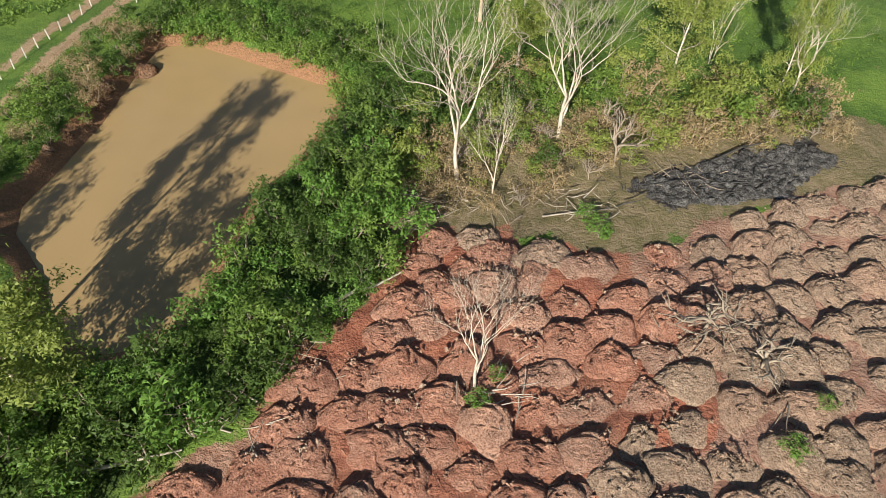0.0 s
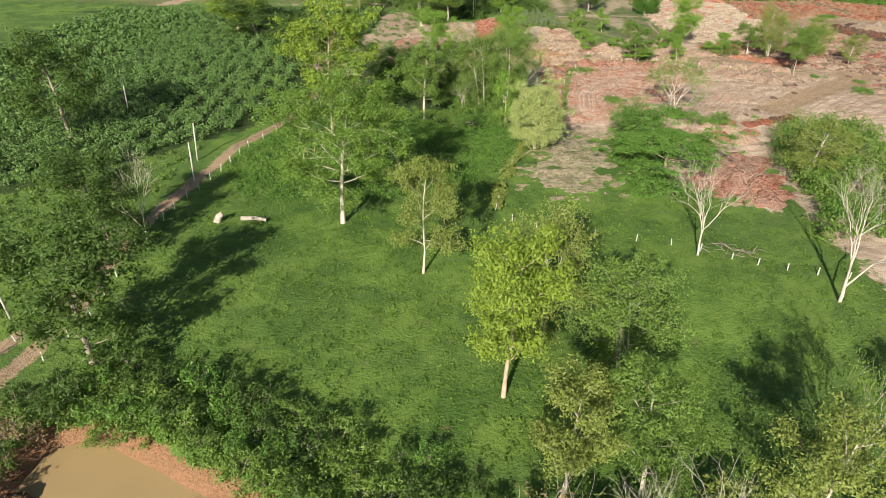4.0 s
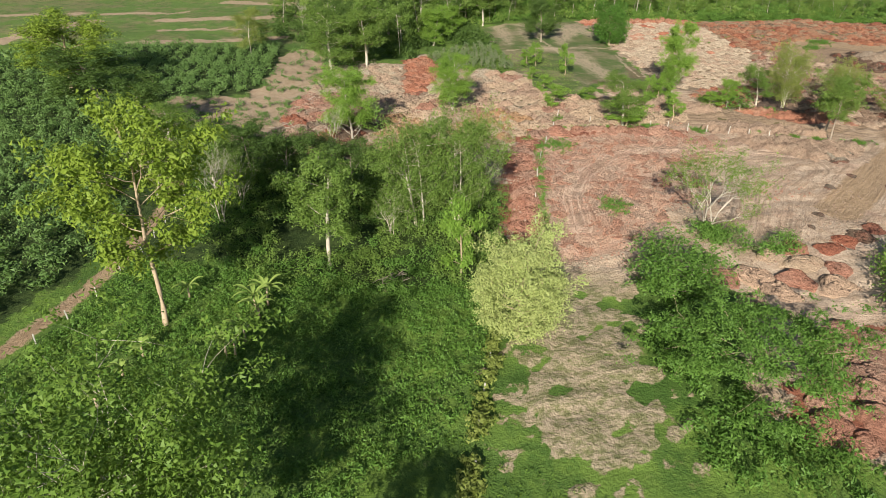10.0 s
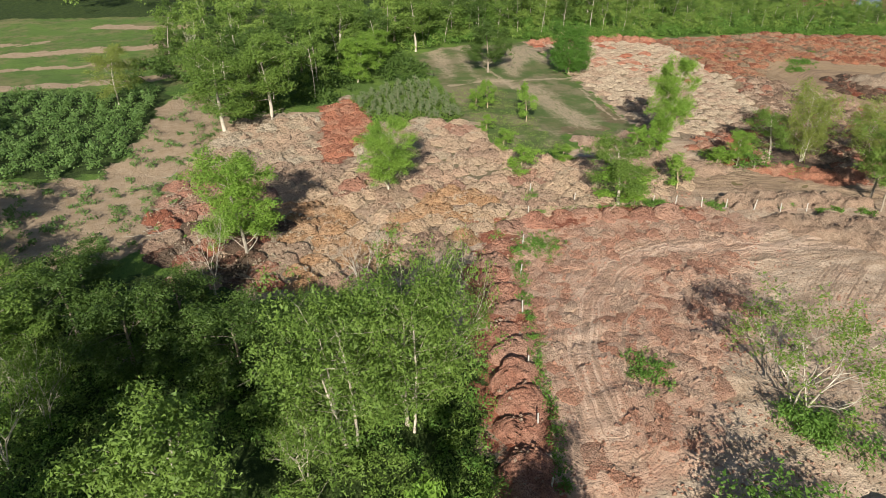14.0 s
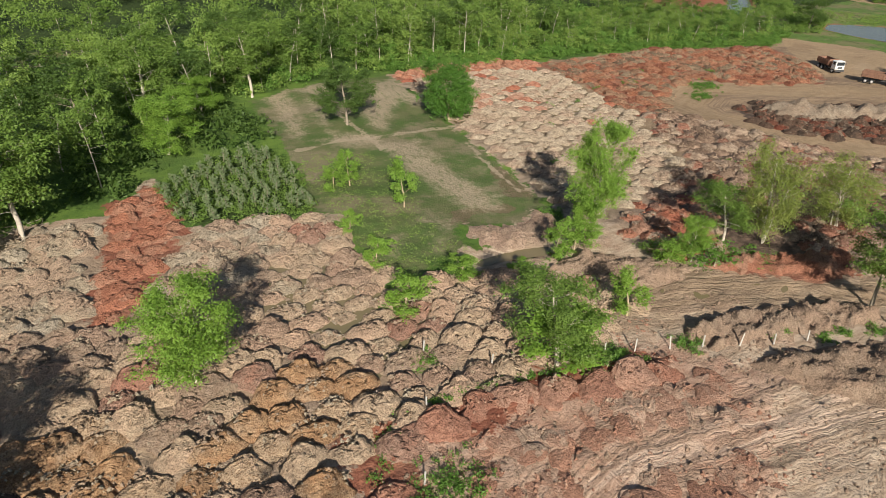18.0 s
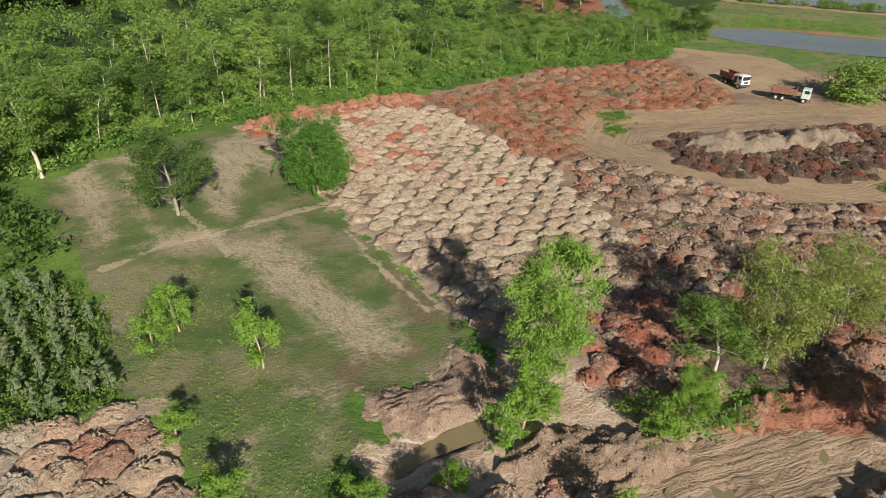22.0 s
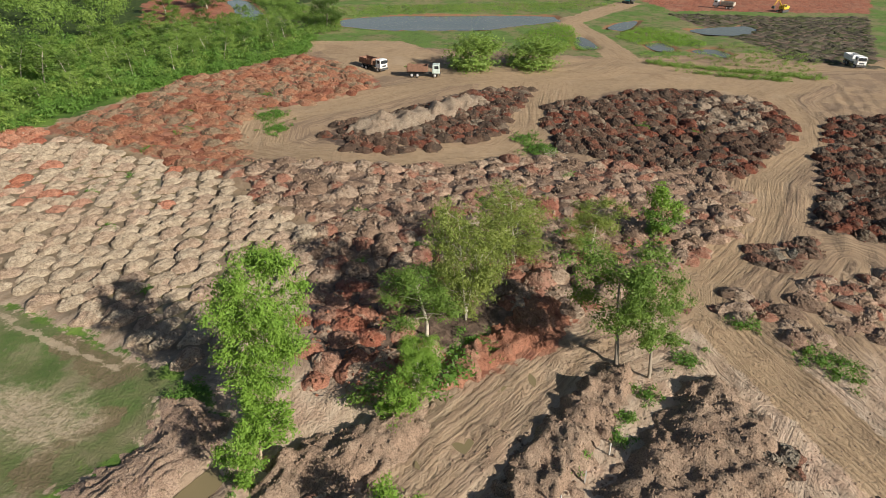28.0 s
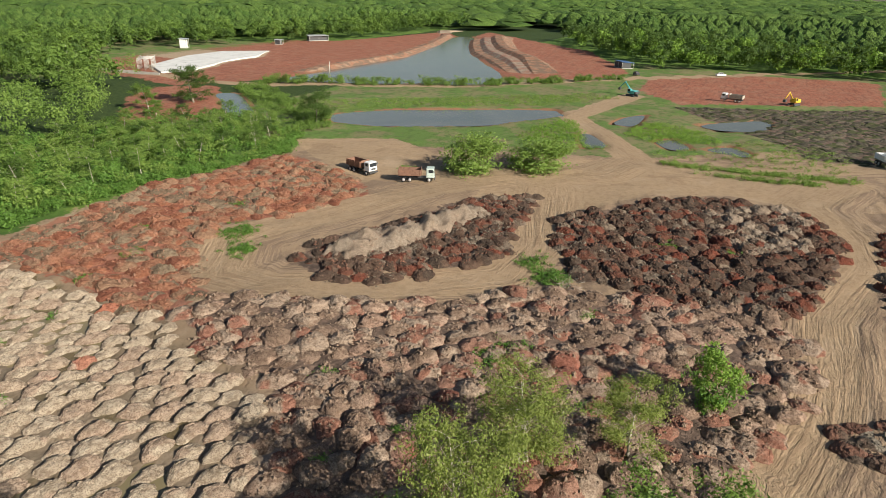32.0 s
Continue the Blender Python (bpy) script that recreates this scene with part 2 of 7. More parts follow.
LEAF_FERN = leaf_material("leaf_fern_green", (0.070, 0.160, 0.026), (0.145, 0.262, 0.048))
LEAF_GREY = leaf_material("leaf_grey_green", (0.125, 0.185, 0.085), (0.235, 0.285, 0.145))
LEAF_RAIN = leaf_material("leaf_rain_tree", (0.096, 0.180, 0.027), (0.172, 0.265, 0.045))
LEAF_EMERALD = leaf_material("leaf_emerald", (0.055, 0.142, 0.021), (0.105, 0.222, 0.035))
LEAF_STRAW = leaf_material("dry_straw", (0.21, 0.155, 0.08), (0.33, 0.25, 0.135), glow=0.1)
LEAF_PALM = leaf_material("banana_leaf", (0.202, 0.310, 0.063), (0.343, 0.440, 0.115))
LEAF_CASSAVA = leaf_material("cassava_leaf", (0.090, 0.175, 0.047), (0.156, 0.254, 0.075))
LEAF_SCRUB = leaf_material("scrub_leaf", (0.127, 0.218, 0.042), (0.248, 0.350, 0.077))
LEAF_GRASS = leaf_material("grass_blades", (0.069, 0.132, 0.020), (0.137, 0.216, 0.037), (0.106, 0.178, 0.030))
BARK_WHITE = plain("pale_bark", (0.54, 0.48, 0.39), 0.8, spread=0.35, scale=1.2)
BARK_GREY = plain("grey_bark", (0.30, 0.25, 0.19), 0.9, spread=0.4, scale=1.2)
BARK_TAN = plain("tan_bark", (0.46, 0.36, 0.24), 0.9, spread=0.4, scale=1.2)
CHAR = plain("charred_wood", (0.05, 0.048, 0.045), 0.9, spread=0.5)


# ---- plan ----
def inside(poly, X, Y):
    """Signed distance to a polygon in the plan, positive inside."""
    d2 = np.full(X.shape, 1e12)
    odd = np.zeros(X.shape, bool)
    for (x0, y0), (x1, y1) in zip(poly, poly[1:] + poly[:1]):
        ex, ey = x1 - x0, y1 - y0
        t = np.clip(((X - x0) * ex + (Y - y0) * ey) / (ex * ex + ey * ey + 1e-9), 0, 1)
        d2 = np.minimum(d2, (X - x0 - t * ex) ** 2 + (Y - y0 - t * ey) ** 2)
        odd ^= ((y0 > Y) != (y1 > Y)) & (X < ex * (Y - y0) / (ey if ey else 1e-9) + x0)
    d = np.sqrt(d2)
    return np.where(odd, d, -d)


def along(line, half, X, Y):
    """Signed distance to a band round a line, positive inside."""
    d2 = np.full(X.shape, 1e12)
    for (x0, y0), (x1, y1) in zip(line, line[1:]):
        ex, ey = x1 - x0, y1 - y0
        t = np.clip(((X - x0) * ex + (Y - y0) * ey) / (ex * ex + ey * ey), 0, 1)
        d2 = np.minimum(d2, (X - x0 - t * ex) ** 2 + (Y - y0 - t * ey) ** 2)
    return half - np.sqrt(d2)


POND = [(-32, 67), (-29, 68), (-21, 64), (-11, 59), (-12, 53), (-14, 46), (-17, 42), (-17, 38), (-18, 33), (-18, 30), (-20, 27), (-23, 26), (-27, 28), (-30, 33), (-34, 37), (-35, 40), (-34, 45), (-33, 53), (-33, 57)]
RED_FIELD = [(-3, 38), (2, 38), (8, 37), (14, 34), (18, 37), (24, 41), (41, 46), (60, 44), (60, 2), (-24, 2), (-20, 12), (-16, 17), (-11, 21), (-9, 26), (-6, 29), (-4, 32)]
ASH = [(16, 44), (21, 46), (25, 48), (33, 50), (35, 48), (30, 44), (23, 42), (19, 42)]
DRY = [(-6, 43), (-2, 51), (9, 54), (28, 56), (40, 56), (44, 50), (40, 45), (24, 40), (18, 36), (14, 33), (8, 36), (-4, 37)]
BUSH_STRIP = [(-14, 42), (-10, 47), (-8.5, 58), (-4, 56), (-4.5, 44), (-3, 38), (-4, 32), (-9, 26), (-12, 21), (-16, 18), (-20, 15), (-30, 12), (-32, 21), (-23, 23), (-17.5, 25.5), (-15.5, 30), (-14.5, 37)]
TRACK = [(-48, 20), (-43, 53), (-42, 68), (-40, 77), (-39, 84), (-40, 98), (-39.5, 108), (-38, 118), (-36, 131), (-32, 143), (-30, 152), (-29, 163), (-29, 172), (-33, 186), (-40, 196)]
TRACK_RED = [(-51, 40), (-46.8, 59), (-45.6, 68), (-43.6, 76), (-42, 83), (-40.5, 90)]
BARE = [(8, 119), (15, 113), (23, 115), (25, 125), (27, 139), (34, 146), (40, 138), (33, 128), (31, 120), (43, 111), (48, 119), (50, 132), (47, 110), (47, 88), (75, 85), (150, 90), (240, 120), (240, 170), (206, 215), (184, 293), (170, 291), (136, 295), (100, 294), (63, 293), (62, 259), (61, 219), (53, 207), (34, 211), (32, 220), (33, 229), (15, 232), (12, 251), (6, 240), (-2, 240), (-11, 235), (-12, 223), (-16, 208), (-8, 183), (0, 176), (12, 178), (17, 163), (14, 150), (12, 134)]
SOIL_PATCH = [(-43, 203), (-40, 214), (-27, 214), (-24, 224), (-23, 251), (-18, 257), (-11, 247), (-10, 234), (-13, 222), (-15, 209), (-14, 198), (-18, 190), (-28, 188), (-38, 188)]
PALE_STRIPS = [([(-62, 262), (-40, 266), (-24, 268)], 2.0), ([(-64, 293), (-37, 297), (-24, 301)], 2.4), ([(-98, 262), (-84, 292)], 3.0), ([(-60, 280), (-40, 282)], 1.2), ([(-110, 300), (-60, 306)], 2.0), ([(-50, 325), (-10, 322)], 3.0)]
CASSAVA = [(-42, 133), (-36, 141), (-32, 153), (-33, 165), (-36, 180), (-44, 200), (-40, 215), (-25, 215), (-23, 224), (-22, 251), (-24, 258), (-56, 259), (-110, 246), (-110, 110), (-60, 112)]
PADDOCK = [(31, 283), (46, 291), (63, 292), (62, 259), (61, 219), (57, 217), (46, 222), (45, 215), (35, 212), (33, 223), (34, 230), (31, 231), (32, 244), (32, 259)]
TAPIOCA = [(12, 247), (14, 234), (21, 231), (31, 231), (32, 244), (30, 255), (21, 255)]
RED_STRIP = [(6, 243), (12, 247), (15, 233), (12, 224), (9, 214), (4, 214), (6, 227)]
PALE_FIELD = [(-16, 210), (-17, 190), (-10, 179.5), (2, 178.5), (14, 181), (26, 190), (40, 191), (58, 197), (54, 206), (35, 211), (33, 230), (16, 231), (10, 240), (-10, 236)]
WHITE_MOUNDS = [(63, 258), (64, 291), (99, 288), (97, 250), (90, 230), (83, 224), (66, 216), (62, 221)]
WHITE_RIM = [(63, 286.5), (64, 294), (72, 297), (100, 297), (100, 288), (88, 289.5), (72, 290)]
RED_MOUNDS = [(100, 291), (136, 295), (170, 288), (161, 262), (150, 254), (138, 258), (125, 266), (111, 258), (104, 250), (97, 250), (99, 270)]
ISLE = [(120, 249), (126, 248), (160, 235), (168, 224), (151, 223), (135, 220), (117, 232), (115, 239)]
ISLE_EAST = [(154, 219), (178, 201), (180, 190), (177, 178), (162, 174), (142, 177), (131, 183), (130, 198), (132, 212)]
SPOIL = [(97, 250), (106, 248), (109, 238), (115, 226), (126, 213), (131, 200), (132, 185), (125, 180.5), (115, 180.5), (105, 182.5), (96, 187), (84, 195), (66, 207), (66, 216), (83, 224), (90, 230)]
EAST_PILE = [(172, 168), (142, 171), (118, 172), (116, 160), (150, 140), (185, 150)]
YARD_NORTH = [(150, 222), (176, 206), (184, 192), (181, 176), (206, 164), (208, 214), (178, 238), (160, 236)]
YARD = [(184, 296), (198, 275), (180, 245), (203, 220), (206, 206), (193, 203), (172, 222), (166, 240), (161, 262), (170, 280)]
ROADS = [([(206, 214), (190, 218), (176, 233), (163, 244), (140, 254), (122, 261), (111, 255), (110, 246), (115, 234), (128, 218), (140, 217), (155, 222), (172, 226)], 4.5),
         ([(201, 212), (204, 185), (200, 172), (184, 178), (168, 172.5), (153, 172), (133, 178.5), (121, 178.6), (110, 180), (97, 184)], 3.0),
         ([(201, 212), (211, 217), (253, 242), (306, 232)], 4.5), ([(204, 190), (225, 160), (250, 120)], 5.0),
         ([(99, 184), (92.5, 183.2), (87, 178.6), (82.5, 174.5), (74, 168), (62, 158)], 2.9)]
PATHS = [([(34, 254.7), (40.7, 256.3), (47.6, 255.6), (54, 256.1), (62, 256.6)], 0.6), ([(46.5, 291), (44.5, 270), (46.1, 254.7), (46.3, 250)], 0.45), ([(62, 258), (61.6, 240), (60.6, 226)], 0.25), ([(60.4, 248), (60.1, 242.7)], 0.3), ([(59.1, 242.2), (59.8, 239.2)], 0.3), ([(59.5, 238.3), (59.5, 228.3)], 0.25)]
PAD_PALE = [[(33.6, 290), (46.7, 291), (43.4, 280), (39, 289), (37.7, 272), (36.8, 262), (34.7, 259.7), (34.2, 266)], [(42, 286.6), (42.4, 270), (40.9, 262), (43.5, 256), (40.5, 255.6), (40, 271)], [(56.3, 287), (63.4, 291), (63.5, 280), (60.4, 268.6), (58, 274), (49, 257), (47.7, 266)], [(46.5, 252.7), (53, 251.7), (53.5, 237.6), (56, 227.5), (53.9, 224.5), (49.8, 225.4), (47.5, 238)], [(38, 258), (44, 259), (48, 257), (47, 252), (42, 253)], [(42.8, 224.5), (46.4, 222.8), (44.9, 220.6)], [(42.4, 219.5), (43.4, 216.7), (41.1, 215.8)], [(36, 220.5), (39.4, 221.5), (37, 217)], [(31.2, 246), (34.6, 245), (33, 241)]]
PAD_MUD = [(62.8, 235), (60.2, 226), (57.4, 226.3), (54.8, 224.6), (49.5, 223), (46.3, 222.2), (47.2, 225.2), (56, 223), (60, 238)]
WEDGE = [(58, 221.7), (59.2, 219.3), (58.4, 214.4), (55.1, 214), (48.1, 213.9), (46.8, 218.6), (47.9, 220.4), (54.5, 218.9)]
DITCH = [(55.5, 213.2), (54, 211), (50.9, 211.4), (48.3, 211.8), (45, 211), (44, 213), (48, 213.6), (51.4, 213.8)]
RED_DOZED = [(19, 146), (32, 150), (37, 158), (41, 162), (48.7, 166), (48.6, 170), (53, 178.7), (62, 184), (56, 193), (24, 191)]
STRIP = [(6, 104), (24, 104), (27, 120), (28, 140), (20, 146), (9, 136)]
LAKE = [(208, 303), (221, 309), (237, 296), (263, 250), (254, 244), (242, 250), (226, 260), (210, 288)]
PUDDLES = [[(225.8, 233), (230.6, 231), (215.2, 221.8), (211, 227.8)], [(257.9, 205.6), (275.9, 187.8), (270.7, 184.3), (257, 186.7), (251.5, 198.4)], [(228, 213.4), (233.5, 208.3), (222.8, 202.7), (219.2, 207.9)], [(224, 201), (231.3, 194.3), (224.4, 188.7), (219.5, 190.5)], [(247, 228.4), (260.2, 226.7), (268.5, 221.1), (244.8, 221)]]
RESERVOIR = [(276, 355), (279, 374), (318, 375), (390, 373), (551, 418), (562, 403), (426, 350), (327, 290), (307, 295)]
FAR_RED = [[(322, 233), (361, 235), (400, 198), (400, 142), (325, 149), (294, 215)], [(178, 354), (213, 389), (234, 397), (247, 380), (205, 337), (184, 340)], [(240, 395), (250, 440), (262, 475), (300, 495), (350, 502), (400, 492), (440, 474), (500, 458), (600, 450), (560, 418), (390, 373), (276, 372), (255, 385)],
           [(562, 403), (620, 415), (480, 290), (374, 245), (340, 262), (327, 290), (426, 350)]]
CONCRETE = [(281, 456), (321, 474), (352, 476), (372, 454), (341, 437), (318, 435), (278, 421), (262, 428)]
FAR_DARK = [(287, 216), (301, 179), (318, 150), (223, 155), (227, 176), (249, 190)]
FAR_ROAD = [(215, 560), (241, 483), (261, 440), (254, 382), (300, 294), (354, 246), (412, 184), (520, 60)]


def axis(*spans):
    out = []
    for a, b, step in spans:
        out += list(np.arange(a, b, step))
    return np.array(out)


gx = np.concatenate([[-3000, -1500, -800, -400, -250, -180, -140], axis((-110, -46, 1.6), (-46, -16, 1.0), (-16, 100, 0.74), (100, 210, 1.3), (210, 330, 2.5), (330, 620, 8)), [620, 750, 950, 1300, 1900, 3000]])
gy = np.concatenate([[-3000, -1200, -400, -120, -50, -20], axis((-8, 50, 0.74), (50, 108, 1.2), (108, 225, 0.74), (225, 300, 1.0), (300, 470, 4)), [470, 520, 600, 800, 1200, 1900, 3000]])
X, Y = [a.ravel() for a in np.meshgrid(gx, gy)]


def wave_noise(x, y, scale, seed):
    """Smooth lumpy noise from many crossing waves, about -1 to 1."""
    r = np.random.RandomState(seed)
    out = np.zeros_like(x)
    for k in range(14):
        a, f, p = r.uniform(0, 2 * math.pi), r.uniform(0.6, 1.9) / scale, r.uniform(0, 6.28)
        out += np.sin((x * math.cos(a) + y * math.sin(a)) * f * 2 * math.pi + p)
    return out / 4.2


def soft(d, wide):
    return np.clip(0.5 + d / wide, 0, 1)


def union(ds):
    return functools.reduce(np.maximum, ds)


near_edge = wave_noise(X, Y, 7, 1) * 0.8
bare = np.maximum(np.maximum(inside(BARE, X, Y), inside(WEDGE, X, Y)), inside([(43, 208), (57, 208), (60, 213), (56, 215), (44.5, 216)], X, Y))
strip = soft(inside(STRIP, X, Y), 6)
bare = bare - strip * (2.0 + 3.2 * wave_noise(X, Y, 4.5, 21) + 1.6 * wave_noise(X, Y, 1.9, 22))
red_field = inside(RED_FIELD, X, Y)
tracks = union([along(TRACK, 0.85, X, Y), along(TRACK[5:], 0.95, X, Y), along(TRACK_RED, 0.75, X, Y)])
roads = union([along(l, w, X, Y) for l, w in ROADS] + [inside(YARD, X, Y), np.minimum(inside(YARD_NORTH, X, Y), -inside(ISLE_EAST, X, Y))])
paths = union([along(l, w, X, Y) for l, w in PATHS])
pond, lake = inside(POND, X, Y), union([inside(p, X, Y) for p in [LAKE, RESERVOIR, [(233, 369), (238, 362), (222, 344), (206, 327), (202.5, 331), (207, 341), (220, 354)]] + PUDDLES])
farroad = along(FAR_ROAD, 4, X, Y)
red = union([np.minimum(red_field, 12 - np.hypot((X - 2) / 1.3, Y - 26)), inside(RED_STRIP, X, Y), inside(RED_MOUNDS, X, Y), inside(WHITE_RIM, X, Y), along([(17, 150), (19, 165), (21, 178), (26, 189)], 2.2, X, Y), inside([(31, 122), (34, 121), (43, 132), (50, 133), (48, 119), (43, 112)], X, Y),
             along([(24, 190), (38, 190), (52, 190)], 2, X, Y), inside([(73, 204), (82, 200), (86, 194), (79, 195), (71, 201)], X, Y)] + [inside(p, X, Y) for p in FAR_RED])
dark = union([inside(p, X, Y) for p in (ISLE, ISLE_EAST, EAST_PILE, FAR_DARK)] + [inside(SPOIL, X, Y) - 2])
height = wave_noise(X, Y, 38, 3) * 0.25 + wave_noise(X, Y, 9, 4) * 0.08
ground_soft = soft(np.maximum(bare, red_field), 3)
rough_soil = np.clip(ground_soft - soft(np.maximum(roads, 0 * X - 9), 3), 0, 1) * (X > -60) * (X < 200) * (Y < 320)
height += rough_soil * (wave_noise(X, Y, 3.1, 5) * 0.16 + np.abs(wave_noise(X, Y, 1.5, 6)) * 0.11)
dozed = soft(np.minimum(inside([(22, 150), (38, 146), (60, 150), (95, 175), (88, 192), (60, 196), (30, 190), (24, 178)], X, Y), bare), 6)
ridge = np.sin((Y - 150) * 2.1 + 0.0006 * (X - 60) ** 2 * 5 + wave_noise(X, Y, 9, 8) * 2.2)
beige = 1 - soft(inside(RED_DOZED, X, Y), 5)
height += dozed * (1 - 0.65 * beige) * (0.16 * np.abs(ridge) * (0.6 + 0.6 * wave_noise(X, Y, 6, 9)) + np.abs(wave_noise(X, Y, 2.6, 10)) * 0.34)
BANKS = [[(52, 208), (57, 209.5), (63, 204.8), (67, 201.5), (63, 200), (57, 202)],
         [(78.8, 190.1), (79.2, 187.6), (75.8, 186.6), (69.6, 187.8), (64.3, 188.3), (59, 189.6), (57.5, 192.5), (61.7, 193.6), (65.2, 193.1), (71.5, 192.1)],
         [(79.4, 183.3), (81.4, 180.3), (77, 176.6), (73.5, 175.4), (69, 175), (63, 181), (60, 186.5), (64.8, 186.7), (69.6, 185.4), (75.8, 183.6)],
         [(69, 202.2), (75.5, 202.2), (81.3, 200), (86.5, 199.6), (86.5, 196), (84.5, 194.6), (79.6, 195), (74.9, 198.6), (69.6, 200)]]
height += 0.1 * soft(inside(WEDGE, X, Y) - 0.7, 3) - 0.7 * soft(inside(DITCH, X, Y), 1.5)
height -= 2.4 * np.clip((pond + 1.2) / 3.0, 0, 1) + 1.5 * np.clip((lake + 1) / 4, 0, 1)
height += np.exp(-((pond + 3.2) / 1.6) ** 2) * 0.5
height -= 0.12 * soft(np.maximum(tracks, roads), 2)
height = np.where(np.hypot(X - 100, Y - 150) > 900, 0, height)


def ground_z(x, y):
    """Height of the ground sheet at a place."""
    i = min(max(np.searchsorted(gx, x) - 1, 0), len(gx) - 2)
    j = min(max(np.searchsorted(gy, y) - 1, 0), len(gy) - 2)
    u, v = (x - gx[i]) / (gx[i + 1] - gx[i]), (y - gy[j]) / (gy[j + 1] - gy[j])
    H = height.reshape(len(gy), len(gx))
    return float((H[j, i] * (1 - u) + H[j, i + 1] * u) * (1 - v) + (H[j + 1, i] * (1 - u) + H[j + 1, i + 1] * u) * v)


def raw_mesh(name, verts, faces, material=None, smooth=True):
    """A mesh from numpy arrays; faces all triangles or all quads."""
    me = bpy.data.meshes.new(name)
    verts, faces = np.asarray(verts, np.float32), np.asarray(faces, np.int32)
    k = faces.shape[1]
    me.vertices.add(len(verts))
    me.vertices.foreach_set("co", verts.ravel())
    me.loops.add(faces.size)
    me.loops.foreach_set("vertex_index", faces.ravel())
    me.polygons.add(len(faces))
    me.polygons.foreach_set("loop_start", np.arange(len(faces), dtype=np.int32) * k)
    me.polygons.foreach_set("use_smooth", np.full(len(faces), smooth))
    me.update(calc_edges=True)
    if material:
        me.materials.append(material)
    return me


def zone(me, name, *channels):
    a = me.color_attributes.new(name, "FLOAT_COLOR", "POINT")
    data = np.ones((len(me.vertices), 4), np.float32)
    for i, c in enumerate(channels):
        data[:, i] = c
    a.data.foreach_set("color", data.ravel())


nx, ny = len(gx), len(gy)
idx = np.arange(nx * ny).reshape(ny, nx)
quads = np.stack([idx[:-1, :-1], idx[:-1, 1:], idx[1:, 1:], idx[1:, :-1]], -1).reshape(-1, 4)
ground_mesh = raw_mesh("ground", np.stack([X, Y, height], -1), quads)
zone(ground_mesh, "zone_soil", soft(bare + near_edge, 4), soft(red + near_edge, 4), soft(dark + near_edge, 4))
zone(ground_mesh, "zone_way", soft(np.maximum(roads, np.maximum(tracks, farroad)), 2.5), soft(np.maximum(red_field, -9 + 0 * X) + near_edge, 4), soft(inside(ASH, X, Y) + near_edge, 4))
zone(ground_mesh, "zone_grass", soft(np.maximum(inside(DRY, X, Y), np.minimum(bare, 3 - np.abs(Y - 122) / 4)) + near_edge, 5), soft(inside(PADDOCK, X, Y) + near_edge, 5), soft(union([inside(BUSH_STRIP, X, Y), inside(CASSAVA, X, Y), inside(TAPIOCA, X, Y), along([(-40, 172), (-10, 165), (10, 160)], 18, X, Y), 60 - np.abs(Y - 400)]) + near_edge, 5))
zone(ground_mesh, "zone_wet", soft(inside(WHITE_MOUNDS, X, Y) + near_edge, 4), soft(np.maximum(pond + 1.7, lake + 1.3), 2.5), soft(union([inside(CONCRETE, X, Y), inside(SOIL_PATCH, X, Y) + near_edge] + [along(l, w, X, Y) + near_edge for l, w in PALE_STRIPS]), 4))

RUTS = [[(25, 154), (26.2, 163), (30.5, 172), (36, 178), (43, 180.5), (50, 180), (63, 179), (78, 176)], [(57, 199.5), (67, 196.3), (78, 193.6), (86, 187), (92, 184)], [(88, 181), (82, 176), (76, 170), (66, 160)], [(58, 219), (56.2, 217), (54, 215.8), (51, 216), (47, 219)], [(110, 168), (98, 172), (88, 166), (78, 158)], [(48, 150), (58, 166), (66, 172)]]
zone(ground_mesh, "zone_doze", soft(inside(RED_DOZED, X, Y) + near_edge, 5), soft(along(RUTS[0], 1.5, X, Y), 1.6), np.clip(-union([along(l, 0, X, Y) for l in RUTS + [l for l, w in ROADS] + [FAR_ROAD, TRACK]]) / 8, 0, 1))
zone(ground_mesh, "zone_pad", soft(union([inside(p, X, Y) for p in PAD_PALE]) + near_edge * 0.6, 4), soft(inside(PAD_MUD, X, Y) + near_edge, 4), soft(paths + near_edge * 0.2, 1.4))
# dirt tone over PALE_FIELD: muddy gaps, with shade between its heaps painted in
zone(ground_mesh, "zone_yard", np.maximum(np.clip((X - 84 + near_edge * 3) / 8, 0, 0.9) * (Y < 300), 0.7 * soft(inside([(55, 200), (60, 203.5), (70, 200), (79, 197), (86, 192), (84, 186), (79, 190), (75, 192), (64, 194), (57, 195)], X, Y) + near_edge, 3) + 0.6 * soft(inside(PALE_FIELD, X, Y) - 1 + near_edge, 3)), 0 * X, 0 * X)
zone(ground_mesh, "zone_strip", strip, soft(inside(SPOIL, X, Y), 4), np.maximum(np.clip((X - 172) / 14, 0, 0.85) * (X < 420), 0.7 * np.clip((Y - 256) / 10, 0, 1) * (X < 0)))


